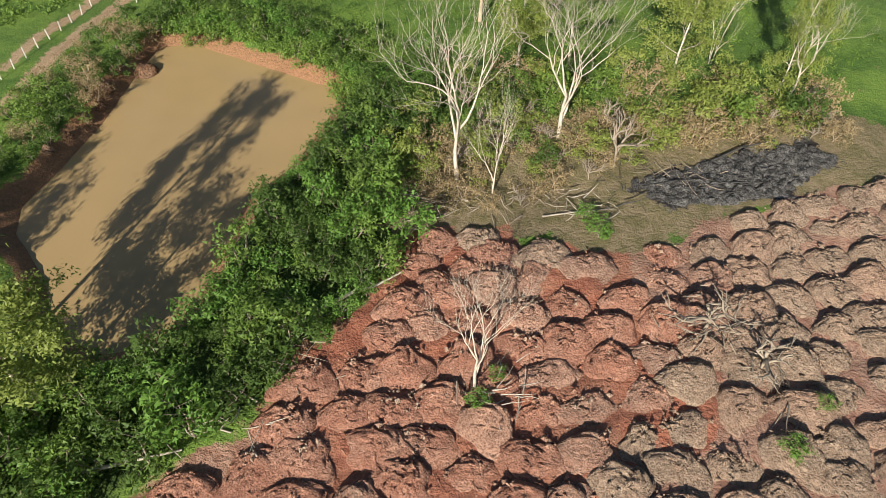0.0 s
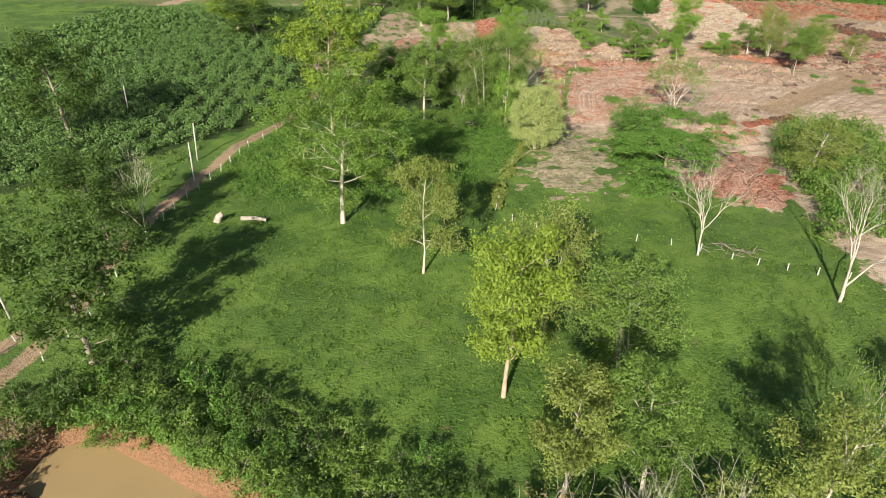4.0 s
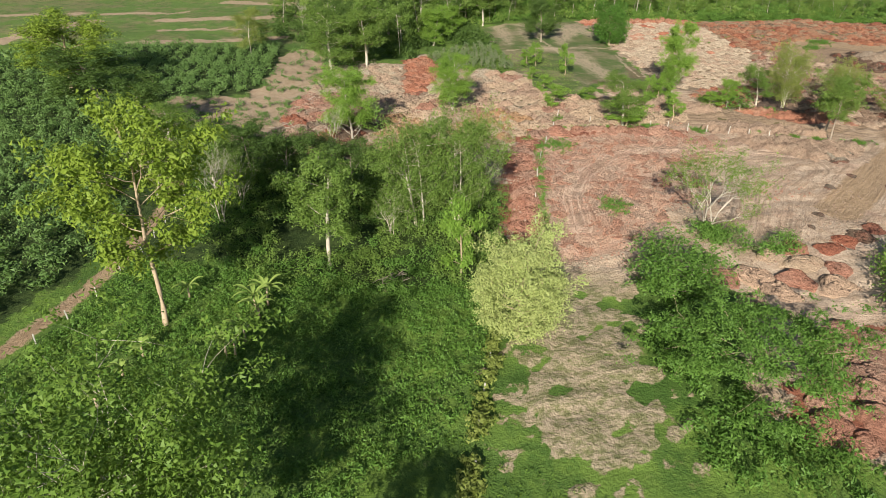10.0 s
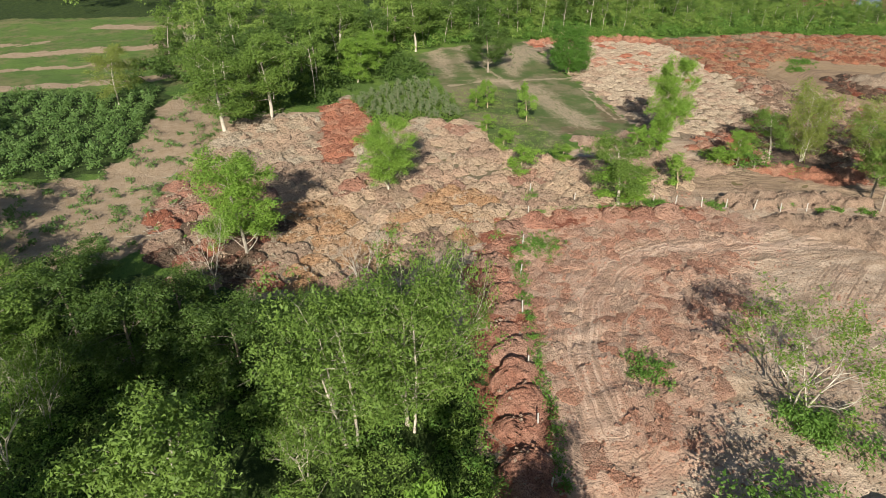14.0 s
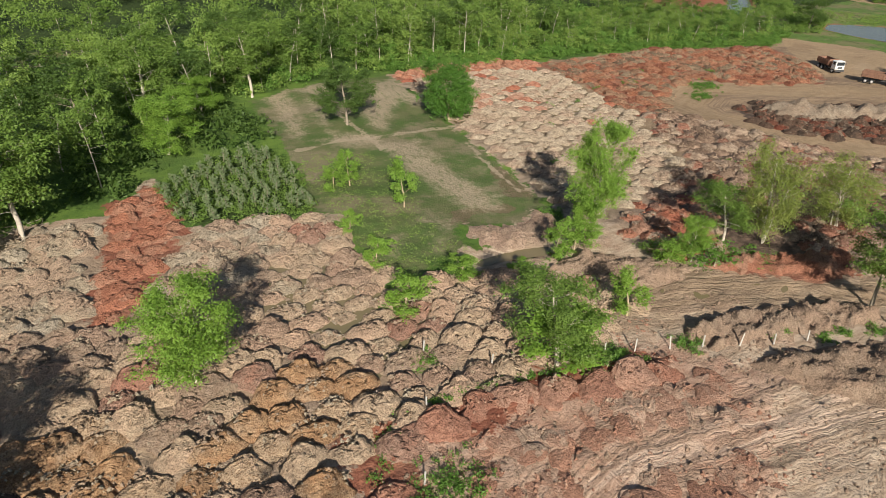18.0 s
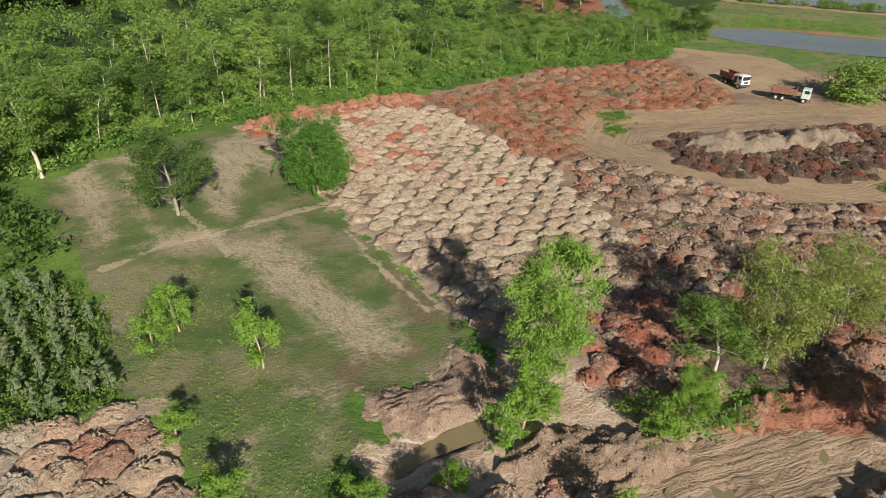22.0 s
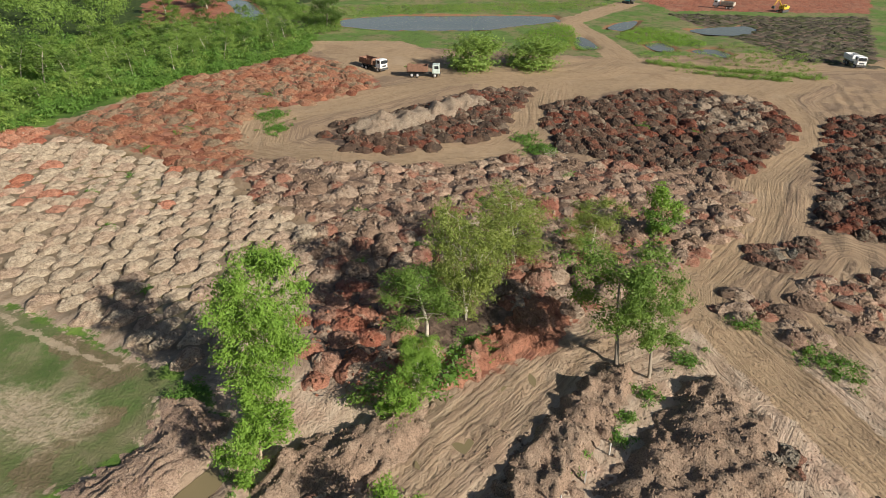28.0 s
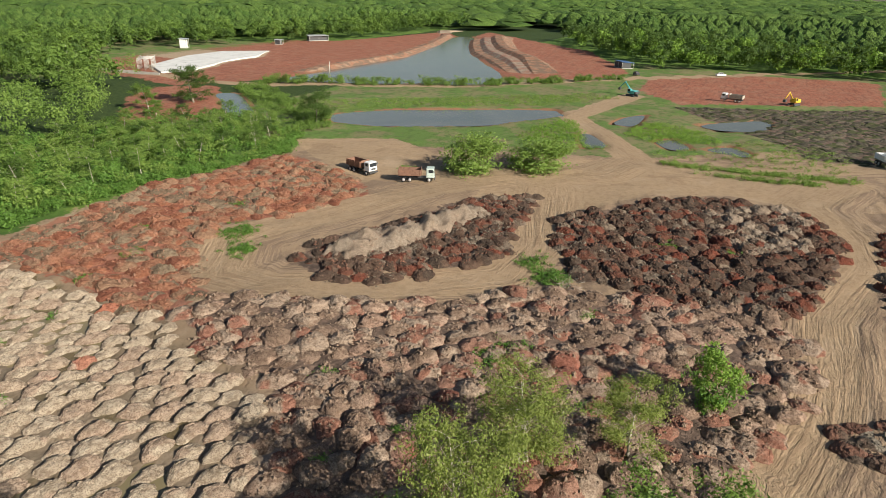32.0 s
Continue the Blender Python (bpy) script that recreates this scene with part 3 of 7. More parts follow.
def ground_material():
    n = Nodes("ground_cover")
    bare_z, red_z, dark_z = n.attr("zone_soil")
    way_z, field_z, ash_z = n.attr("zone_way")
    dry_z, pad_z, under_z = n.attr("zone_grass")
    wet_z, bank_z, pale_z = n.attr("zone_wet")
    doze_z, rut_z, off_z = n.attr("zone_doze")
    pale_pad, mud_pad, path_z = n.attr("zone_pad")
    strip_z, spoil_z, marsh_z = n.attr("zone_strip")
    yard_z, _, _ = n.attr("zone_yard")
    sep, com = n.t.nodes.new("ShaderNodeSeparateXYZ"), n.t.nodes.new("ShaderNodeCombineXYZ")
    n.put(sep.inputs[0], n.place())
    for socket, v in zip(com.inputs, (n.math("MULTIPLY", off_z, 17.0), n.math("MULTIPLY", sep.outputs[0], 0.10), n.math("MULTIPLY", sep.outputs[1], 0.10))):
        n.put(socket, v)
    tex = n.t.nodes.new("ShaderNodeTexNoise")
    n.put(tex.inputs["Vector"], com.outputs[0])
    tex.inputs["Scale"].default_value, tex.inputs["Detail"].default_value, tex.inputs["Roughness"].default_value = 1.0, 5.0, 0.62
    tyre = tex.outputs[0]
    near_way = n.ramp(off_z, 0.95, 0.45)
    huge, big, mid, fine, tiny = n.noise(0.03, 4), n.noise(0.16, 5, 0.65), n.noise(0.8, 5, 0.7), n.noise(3.2, 4, 0.7), n.noise(13, 3, 0.7)

    def edge(z, rough=0.55):
        return n.ramp(n.math("ADD", z, n.math("ADD", n.math("MULTIPLY", n.math("SUBTRACT", n.noise(0.9, 5, 0.75), 0.5), rough * 1.6), n.math("MULTIPLY", n.math("SUBTRACT", n.noise(0.22, 3, 0.6), 0.5), rough * 1.2))), 0.42, 0.58)

    grass = n.mix(n.ramp(big, 0.35, 0.65), (0.058, 0.117, 0.021), (0.097, 0.173, 0.032))
    grass = n.mix(n.ramp(huge, 0.42, 0.62, 0, 0.55), grass, (0.111, 0.171, 0.043))
    grass = n.mix(n.ramp(fine, 0.48, 0.74, 0, 0.6), grass, (0.042, 0.090, 0.017))
    grass = n.mix(n.ramp(mid, 0.58, 0.75, 0, 0.45), grass, (0.127, 0.162, 0.052))
    grass = n.mix(n.ramp(n.noise(0.42, 4, 0.6, seed=31.0), 0.62, 0.70, 0, 0.5), grass, (0.189, 0.166, 0.080))
    grass = n.mix(n.ramp(n.noise(1.6, 5, 0.75, seed=12.0), 0.54, 0.66, 0, 0.55), grass, (0.044, 0.104, 0.019))
    grass = n.mix(n.ramp(n.noise(0.11, 5, 0.75, seed=57.0), 0.44, 0.60, 0, 0.85), grass, (0.145, 0.229, 0.041))
    grass = n.mix(n.ramp(n.noise(0.28, 4, 0.7, seed=83.0), 0.60, 0.72, 0, 0.6), grass, (0.049, 0.107, 0.019))
    marsh = n.mix(n.ramp(n.noise(0.09, 5, 0.7, seed=23.0), 0.44, 0.58), (0.120, 0.192, 0.046), (0.225, 0.190, 0.100))
    marsh = n.mix(n.ramp(n.noise(0.35, 4, 0.7, seed=29.0), 0.5, 0.62, 0, 0.7), marsh, (0.073, 0.115, 0.031))
    grass = n.mix(marsh_z, grass, marsh)
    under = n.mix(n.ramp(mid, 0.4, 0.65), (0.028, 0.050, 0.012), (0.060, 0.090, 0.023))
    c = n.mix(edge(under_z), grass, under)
    straw = n.mix(n.ramp(mid, 0.35, 0.65), (0.25, 0.19, 0.12), (0.145, 0.125, 0.06))
    c = n.mix(n.math("MULTIPLY", edge(dry_z, 0.9), 0.95), c, straw)
    pad = n.mix(n.ramp(big, 0.40, 0.62), (0.090, 0.140, 0.039), (0.152, 0.161, 0.069))
    pad = n.mix(n.ramp(n.noise(0.09, 4, 0.65, seed=71.0), 0.50, 0.62, 0, 0.75), pad, (0.276, 0.225, 0.143))
    pad = n.mix(n.ramp(mid, 0.60, 0.72, 0, 0.7), pad, (0.331, 0.262, 0.170))
    pad = n.mix(edge(mud_pad, 0.7), pad, n.mix(n.ramp(mid, 0.4, 0.7), (0.184, 0.143, 0.083), (0.133, 0.120, 0.055)))
    pad = n.mix(n.math("MULTIPLY", n.ramp(n.math("ADD", pale_pad, n.math("MULTIPLY", n.math("SUBTRACT", n.noise(0.7, 5, 0.8), 0.5), 1.5)), 0.2, 0.95, 0.0, 0.85), n.ramp(n.noise(1.1, 4, 0.7, stretch=(1.3, 0.35, 1)), 0.34, 0.52, 0.35, 1.0)), pad, n.mix(n.ramp(fine, 0.4, 0.65), (0.460, 0.368, 0.258), (0.350, 0.271, 0.179)))
    pad = n.mix(n.ramp(fine, 0.45, 0.7, 0, 0.3), pad, (0.083, 0.101, 0.037))
    pad = n.mix(n.math("MULTIPLY", edge(path_z, 0.9), 0.7), pad, n.mix(n.ramp(mid, 0.4, 0.7), (0.478, 0.382, 0.271), (0.368, 0.285, 0.193)))
    c = n.mix(edge(pad_z), c, pad)
    streak = n.noise(0.5, 5, 0.7, stretch=(0.35, 1.6, 1))
    pale = n.mix(n.ramp(streak, 0.36, 0.62), (0.382, 0.281, 0.196), (0.551, 0.429, 0.318))
    pale = n.mix(n.ramp(big, 0.52, 0.68, 0, 0.5), pale, (0.50, 0.315, 0.225))
    pale = n.mix(n.ramp(fine, 0.5, 0.75, 0, 0.5), pale, (0.31, 0.215, 0.145))
    clay = n.mix(n.ramp(big, 0.40, 0.62), (0.425, 0.236, 0.161), (0.506, 0.345, 0.253))
    clay = n.mix(n.ramp(mid, 0.55, 0.72, 0, 0.7), clay, (0.36, 0.165, 0.105))
    pale = n.mix(n.math("MULTIPLY", edge(doze_z, 0.8), n.ramp(mid, 0.30, 0.6, 0.95, 0.6)), pale, clay)
    pale = n.mix(n.math("MULTIPLY", near_way, n.ramp(tyre, 0.49, 0.58, 0, 0.55)), pale, (0.25, 0.175, 0.12))
    dry = n.mix(n.ramp(n.noise(1.1, 6, 0.78, stretch=(0.9, 1.3, 1)), 0.40, 0.60), (0.15, 0.165, 0.06), (0.43, 0.345, 0.24))
    pale = n.mix(n.math("MULTIPLY", strip_z, 0.9), pale, dry)
    pale = n.mix(n.math("MULTIPLY", spoil_z, 0.8), pale, n.mix(n.ramp(mid, 0.4, 0.65), (0.21, 0.145, 0.10), (0.31, 0.21, 0.15)))
    dirt = n.mix(n.ramp(big, 0.38, 0.66), (0.35, 0.245, 0.15), (0.28, 0.195, 0.12))
    dirt = n.mix(n.ramp(tyre, 0.47, 0.55, 0, 0.7), dirt, (0.19, 0.13, 0.088))
    dirt = n.mix(n.ramp(tyre, 0.42, 0.34, 0, 0.55), dirt, (0.42, 0.315, 0.215))
    pale = n.mix(yard_z, pale, dirt)
    pale = n.mix(n.math("MULTIPLY", wet_z, 0.8), pale, n.mix(n.ramp(mid, 0.4, 0.65), (0.19, 0.145, 0.095), (0.12, 0.095, 0.06)))
    c = n.mix(edge(bare_z, 0.8), c, pale)
    field = n.mix(n.ramp(mid, 0.35, 0.65), (0.25, 0.13, 0.09), (0.37, 0.23, 0.165))
    c = n.mix(edge(field_z), c, field)
    redc = n.mix(n.ramp(mid, 0.35, 0.7), (0.24, 0.085, 0.052), (0.40, 0.165, 0.10))
    redc = n.mix(n.ramp(big, 0.42, 0.66, 0, 0.6), redc, (0.33, 0.185, 0.12))
    redc = n.mix(n.ramp(n.noise(0.5, 4, 0.7, stretch=(0.25, 1.2, 1), seed=41.0), 0.5, 0.62, 0, 0.6), redc, (0.19, 0.075, 0.05))
    c = n.mix(edge(red_z, 0.8), c, redc)
    darkc = n.mix(n.ramp(mid, 0.35, 0.7), (0.085, 0.06, 0.045), (0.22, 0.15, 0.11))
    c = n.mix(edge(dark_z, 0.7), c, darkc)
    c = n.mix(edge(ash_z, 0.9), c, n.mix(n.ramp(mid, 0.45, 0.7), (0.025, 0.023, 0.022), (0.24, 0.23, 0.22)))
    c = n.mix(edge(pale_z), c, n.mix(n.ramp(mid, 0.35, 0.7), (0.42, 0.32, 0.22), (0.33, 0.24, 0.15)))
    c = n.mix(edge(bank_z), c, n.mix(n.ramp(fine, 0.35, 0.7), (0.30, 0.155, 0.085), (0.20, 0.12, 0.06)))
    c = n.mix(n.math("MULTIPLY", edge(rut_z, 0.5), n.ramp(tyre, 0.40, 0.56, 0.9, 0.1)), c, (0.60, 0.44, 0.33))
    way = n.mix(n.ramp(mid, 0.35, 0.7), (0.40, 0.285, 0.175), (0.32, 0.225, 0.135))
    way = n.mix(n.ramp(big, 0.5, 0.7, 0, 0.5), way, (0.37, 0.27, 0.175))
    way = n.mix(n.ramp(tyre, 0.51, 0.60, 0, 0.45), way, (0.25, 0.165, 0.10))
    way = n.mix(n.ramp(tyre, 0.42, 0.34, 0, 0.5), way, (0.43, 0.32, 0.215))
    c = n.mix(edge(way_z, 0.5), c, way)
    wet = n.math("MULTIPLY", edge(wet_z), n.ramp(n.noise(0.10, 3), 0.5, 0.62))
    c = n.mix(wet, c, (0.15, 0.115, 0.06))
    c = n.mix(n.ramp(tiny, 0.4, 0.8, 0, 0.35), c, n.mix(1.0, c, (0.45, 0.45, 0.45), "MULTIPLY"))
    n.bump(n.math("ADD", n.math("ADD", n.math("MULTIPLY", n.math("MULTIPLY", mid, 0.8), n.ramp(n.math("MAXIMUM", bare_z, field_z), 0.3, 0.7, 0.6, 1.0)), n.math("MULTIPLY", fine, n.ramp(n.math("MAXIMUM", bare_z, field_z), 0.3, 0.7, 0.65, 0.7))), n.math("ADD", n.math("MULTIPLY", n.clods(3.2), n.ramp(n.math("SUBTRACT", n.math("MAXIMUM", bare_z, field_z), way_z), 0.5, 0.8, 0.0, 0.16)), n.math("MULTIPLY", n.math("MULTIPLY", tyre, near_way), n.math("MULTIPLY", n.math("MAXIMUM", bare_z, way_z), 1.5)))), 0.9, 0.24)
    return n.done(c, n.ramp(wet, 0, 1, 0.93, 0.25), 0.2)


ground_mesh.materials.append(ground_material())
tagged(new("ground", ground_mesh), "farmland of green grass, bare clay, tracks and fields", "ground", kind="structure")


def part(name, me, parent, label=""):
    ob = new(name, me)
    ob.parent = parent
    return tagged(ob, label)


def water(name, poly, z, material, label):
    bm = bmesh.new()
    c = np.mean(poly, 0)
    for _ in range(2 if len(poly) < 9 else 1):
        poly = [(a[0] * (1 - t) + b[0] * t, a[1] * (1 - t) + b[1] * t) for a, b in zip(poly, poly[1:] + poly[:1]) for t in (0.22, 0.78)]
    bm.faces.new([bm.verts.new((x + (x - c[0]) * 0.03, y + (y - c[1]) * 0.03, z)) for x, y in poly])
    bmesh.ops.triangulate(bm, faces=bm.faces)
    me = bpy.data.meshes.new(name)
    bm.to_mesh(me)
    bm.free()
    me.materials.append(material)
    return tagged(new(name, me), label, "water", kind="structure")


def water_material(name, color, deep):
    n = Nodes(name)
    c = n.mix(n.ramp(n.noise(0.08, 3), 0.35, 0.7), color, deep)
    n.bump(n.noise(1.3, 3), 0.04, 0.05)
    return n.done(c, 0.14, 0.28)


MUDDY = water_material("muddy_water", (0.355, 0.25, 0.118), (0.32, 0.225, 0.108))
GREY_WATER = water_material("grey_water", (0.135, 0.13, 0.10), (0.10, 0.10, 0.075))
water("water_pond", POND, -0.75, MUDDY, "still opaque brown muddy water of the farm pond")
water("water_lake", LAKE, -0.35, GREY_WATER, "still grey water of a long pond")
water("water_reservoir", RESERVOIR, -0.35, GREY_WATER, "dark grey water of the far reservoir")
water("water_canal", [(233, 369), (238, 362), (222, 344), (206, 327), (202.5, 331), (207, 341), (220, 354)], -0.22, GREY_WATER, "narrow grey canal beside the red slope")
for p in PUDDLES:
    water("water_pool", p, -0.22, GREY_WATER, "shallow grey pool between spoil heaps")

PUDDLE = water_material("puddle_water", (0.24, 0.185, 0.10), (0.18, 0.15, 0.08))
water("water_puddles", [(66, 222), (66, 254), (70, 284), (92, 282), (93, 252), (88, 234), (80, 227)], -0.1, PUDDLE, "brown-green puddles between the cream heaps")
water("water_puddles", [(57, 206.5), (60, 205), (58.5, 203.4), (55.5, 204.8)], 0.15, PUDDLE, "green-brown puddle among clods on the bank")
water("water_puddles", [(10, 200), (14, 226), (28, 224), (32, 208), (48, 203), (52, 199), (30, 196)], 0.02, PUDDLE, "muddy puddles between the pale heaps")
water("water_puddles", [(55.3, 213), (54, 211.2), (50.9, 211.6), (48.3, 212), (45.4, 211.4), (44.8, 212.9), (48, 213.4), (51.4, 213.6)], -0.4, PUDDLE, "muddy ditch beside the clay bank")

for p in ([(68.5, 197.6), (72, 197), (75, 195.9), (74, 194.4), (71, 194.8), (68, 196)], [(60.5, 200), (64.5, 199), (67, 197.4), (64.5, 196.4), (61, 197.6)]):
    water("water_puddles", p, sum(ground_z(x, y) for x, y in p) / len(p) - 0.06, PUDDLE, "muddy puddle in a wheel rut")


# ---- mounds ----
def mound_geo(seed, a=1.0, b=0.8, h=0.35, rings=13, segs=28, rough=0.16, scarp=1.0, power=1.3):
    """A tipped load of clay: a slope rising to a crumbled scarp on its far side; half length a, half width b, height h."""
    r = np.random.RandomState(seed)
    V = [(0, 0, h * (1 - 0.3 * scarp))]
    ph = r.uniform(0, 6.28, 8)
    jag = r.uniform(-0.07, 0.07, segs)
    for i in range(1, rings + 1):
        u = (i / rings) ** 0.8
        for j in range(segs):
            t = 2 * math.pi * (j + 0.5 * (i % 2)) / segs
            w = 1 + 0.10 * math.sin(2 * t + ph[0]) + 0.09 * math.sin(3 * t + ph[1]) + 0.06 * math.sin(5 * t + ph[2]) + jag[j] * u ** 3
            far = 0.5 + 0.5 * math.sin(t) * u
            prof = h * (1 - u ** (power + 6 * scarp * far * far)) * (1 - 0.75 * scarp * (1 - far))
            x, y = math.cos(t) * u * w * a, math.sin(t) * u * w * b
            q = Vector((x * 2.2 + seed * 7, y * 2.2, seed))
            amp = h * rough * (0.22 + 1.3 * far * far)
            lump = 0.55 - noise.voronoi(q * 1.9)[0][0]
            prof += amp * (0.8 * noise.noise(q * 0.8) * (1 - u ** 3) + 1.5 * lump * (1 - 0.4 * u) + 0.8 * noise.noise(q * 7.3) + 0.18 * r.randn())
            V.append((x + 0.02 * r.randn(), y + 0.02 * r.randn(), prof if i < rings else -0.12))
    Fc = [(0, 1 + j, 1 + (j + 1) % segs) for j in range(segs)]
    for i in range(rings - 1):
        for j in range(segs):
            p, q = 1 + i * segs + j, 1 + i * segs + (j + 1) % segs
            Fc += [(p, p + segs, q + segs), (p, q + segs, q)]
    return np.array(V, np.float32), np.array(Fc, np.int32)


def clod_geo(seed):
    r = np.random.RandomState(seed)
    V = np.array([(1, 0, -0.3), (0, 1, -0.3), (-1, 0, -0.3), (0, -1, -0.3), (0.1, 0, 0.8)]) * r.uniform(0.6, 1.2, (5, 1)) + r.uniform(-0.25, 0.25, (5, 3))
    return V.astype(np.float32), np.array([(0, 1, 4), (1, 2, 4), (2, 3, 4), (3, 0, 4)], np.int32)


def grid_points(poly, dx, dy, angle, jitter, seed, keep=1.0):
    """Rows of places inside a polygon."""
    r = np.random.RandomState(seed)
    cx, cy = np.mean(poly, 0)
    R = max(math.hypot(x - cx, y - cy) for x, y in poly)
    ca, sa = math.cos(radians(angle)), math.sin(radians(angle))
    U, W = np.meshgrid(np.arange(-R, R, dx), np.arange(-R, R, dy))
    U = U + (np.arange(U.shape[0]) % 2)[:, None] * dx * 0.5
    U, W = U.ravel() + r.uniform(-1, 1, U.size) * jitter * dx, W.ravel() + r.uniform(-1, 1, U.size) * jitter * dy
    px, py = cx + U * ca - W * sa, cy + U * sa + W * ca
    ok = (inside(poly, px, py) > 0.3) & (r.uniform(0, 1, U.size) < keep)
    return list(zip(px[ok], py[ok]))


def random_points(poly, n, gap, seed):
    r = np.random.RandomState(seed)
    xs, ys = zip(*poly)
    out = []
    for _ in range(n * 12):
        x, y = r.uniform(min(xs), max(xs)), r.uniform(min(ys), max(ys))
        if inside(poly, np.array([x]), np.array([y]))[0] > 0 and all((x - p) ** 2 + (y - q) ** 2 > gap * gap for p, q in out[-400:]):
            out.append((x, y))
            if len(out) >= n:
                break
    return out


SHAPES = [mound_geo(s, 1.0, 0.80, 0.32, 12, 26, rough=0.29) for s in range(10)]
LOW = [mound_geo(20 + s, 1.0, 0.58, 0.34, 8, 22, 0.26, 0.35, 2.6) for s in range(8)]
LUMPS = [mound_geo(40 + s, 1.0, 0.92, 0.50, 8, 18, 0.34, 0.15, 2.0) for s in range(10)]
FINE_LUMPS = [mound_geo(40 + s, 1.0, 0.92, 0.46, 11, 24, 0.30, 0.15, 1.9) for s in range(8)]
TINY = [mound_geo(60 + s, 1.0, 0.8, 0.5, 4, 9, 0.35, 0.2, 1.8) for s in range(6)]
CLODS = [clod_geo(s) for s in range(8)]
MOUND_MESH = {}


def mound(x, y, size, high, turn, material, label, group, seed, shapes=None, deep=0.08, name="clay_mound", smooth=True):
    """One heap as a thing of its own; heaps of one shape and clay share a mesh."""
    shapes = shapes or SHAPES
    key = (id(shapes), seed % len(shapes), material.name)
    if key not in MOUND_MESH:
        MOUND_MESH[key] = raw_mesh(name, *shapes[key[1]], material, smooth)
    ob = tagged(new(name, MOUND_MESH[key]), label, "soil heap", group)
    ob.matrix_world = Matrix.LocRotScale((x, y, ground_z(x, y) - deep), Euler((0, 0, turn)), (size, size, size * high))
    return ob


def joined(name, items, shapes, material, label, category, smooth=True):
    """Many small pieces as one object; items: x, y, z, scale (3), turn."""
    VS, FS, base = [], [], 0
    for k, (x, y, z, sx, sy, sz, turn) in enumerate(items):
        V, Fc = shapes[k % len(shapes)]
        c, s = math.cos(turn), math.sin(turn)
        W = V * (sx, sy, sz)
        VS.append(np.stack([W[:, 0] * c - W[:, 1] * s + x, W[:, 0] * s + W[:, 1] * c + y, W[:, 2] + z], -1))
        FS.append(Fc + base)
        base += len(V)
    return tagged(new(name, raw_mesh(name, np.concatenate(VS), np.concatenate(FS), material, smooth)), label, category, kind="stuff")


rng = random.Random(5)
CLOD_AT = {"red": [], "pale": [], "dark": [], "cream": [], "brick": []}


def crumble(x, y, size, turn, key, n, high=1.1):
    """Clods fallen along the far rim of a heap."""
    for _ in range(n):
        t, u = rng.gauss(1.57, 0.9), rng.uniform(0.3, 1.25)
        dx, dy = math.cos(t) * u * size, math.sin(t) * u * size * 0.9
        px, py = x + dx * math.cos(turn) - dy * math.sin(turn), y + dx * math.sin(turn) + dy * math.cos(turn)
        s = rng.choice((0.06, 0.08, 0.1, 0.13, 0.17, 0.24))
        far = 0.5 + 0.5 * math.sin(t) * min(u, 1)
        top = 0.30 * size * high * max(0.0, 1 - u ** (1.3 + 6 * far * far)) * (1 - 0.75 * (1 - far))
        CLOD_AT[key].append((px, py, ground_z(px, py) - 0.05 + top, s, s, s * 0.8, rng.uniform(0, 6)))


for k, (x, y) in enumerate(grid_points(RED_FIELD, 3.5, 2.7, 14, 0.2, 1)):
    if inside(RED_FIELD, np.array([x]), np.array([y]))[0] < 0.8 or y < 4:
        continue
    f = noise.noise((x * 0.09, y * 0.09, 3)) + (6 - x) * 0.035
    m = SOIL_RED if f > 0.0 else SOIL_PINK if f > -0.4 else SOIL_GREY
    size, turn = rng.uniform(1.75, 2.45), rng.uniform(-0.5, 0.5)
    if y < 10 or x > 52:
        continue
    high = rng.uniform(0.8, 1.3)
    mound(x, y, size, high, turn, m, "lumpy heap of tipped reddish clay", "heaps on the first clay field", k)
    crumble(x, y, size, turn, "red" if f > -0.4 else "pale", 34, high)

SPARE = []
for k, (x, y) in enumerate(grid_points(PALE_FIELD, 3.5, 2.5, -10, 0.16, 2)):
    f = noise.noise((x * 0.12, y * 0.12, 9))
    m = SOIL_ORANGE if (f > -0.1 and y < 200 and x < 26) else SOIL_PINK if f > 0.3 or (x < -2 and f > -0.2) else SOIL_PALE if f > -0.25 else SOIL_GREY
    # left heaps by the thicket: dark for ash, with tree shade put into the colour
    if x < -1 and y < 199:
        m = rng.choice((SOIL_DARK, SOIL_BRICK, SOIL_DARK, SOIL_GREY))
    size, turn, high = rng.uniform(1.85, 2.5), rng.uniform(-0.5, 0.35), rng.uniform(1.0, 1.5)
    if inside(RED_STRIP, np.array([x]), np.array([y]))[0] > -1:
        continue
    if y < 214 or x > 24:
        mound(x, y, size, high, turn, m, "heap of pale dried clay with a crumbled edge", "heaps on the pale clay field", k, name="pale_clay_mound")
    else:
        SPARE.append((x, y, ground_z(x, y) - 0.08, size, size, size * high, turn))
    crumble(x, y, size, turn, "cream", 56, high)
joined("soil_heaps", SPARE, SHAPES, J_PALE, "pale dried clay heaps beside the red strip", "soil heaps")
for k, (x, y) in enumerate(grid_points(RED_STRIP, 2.9, 2.3, 60, 0.2, 3)):
    mound(x, y, rng.uniform(1.5, 2.0), rng.uniform(0.9, 1.25), rng.uniform(-0.5, 0.5), J_BRIGHT, "bright red soil heap beside the sapling plot", "red heaps by the sapling plot", k, name="red_soil_mound")
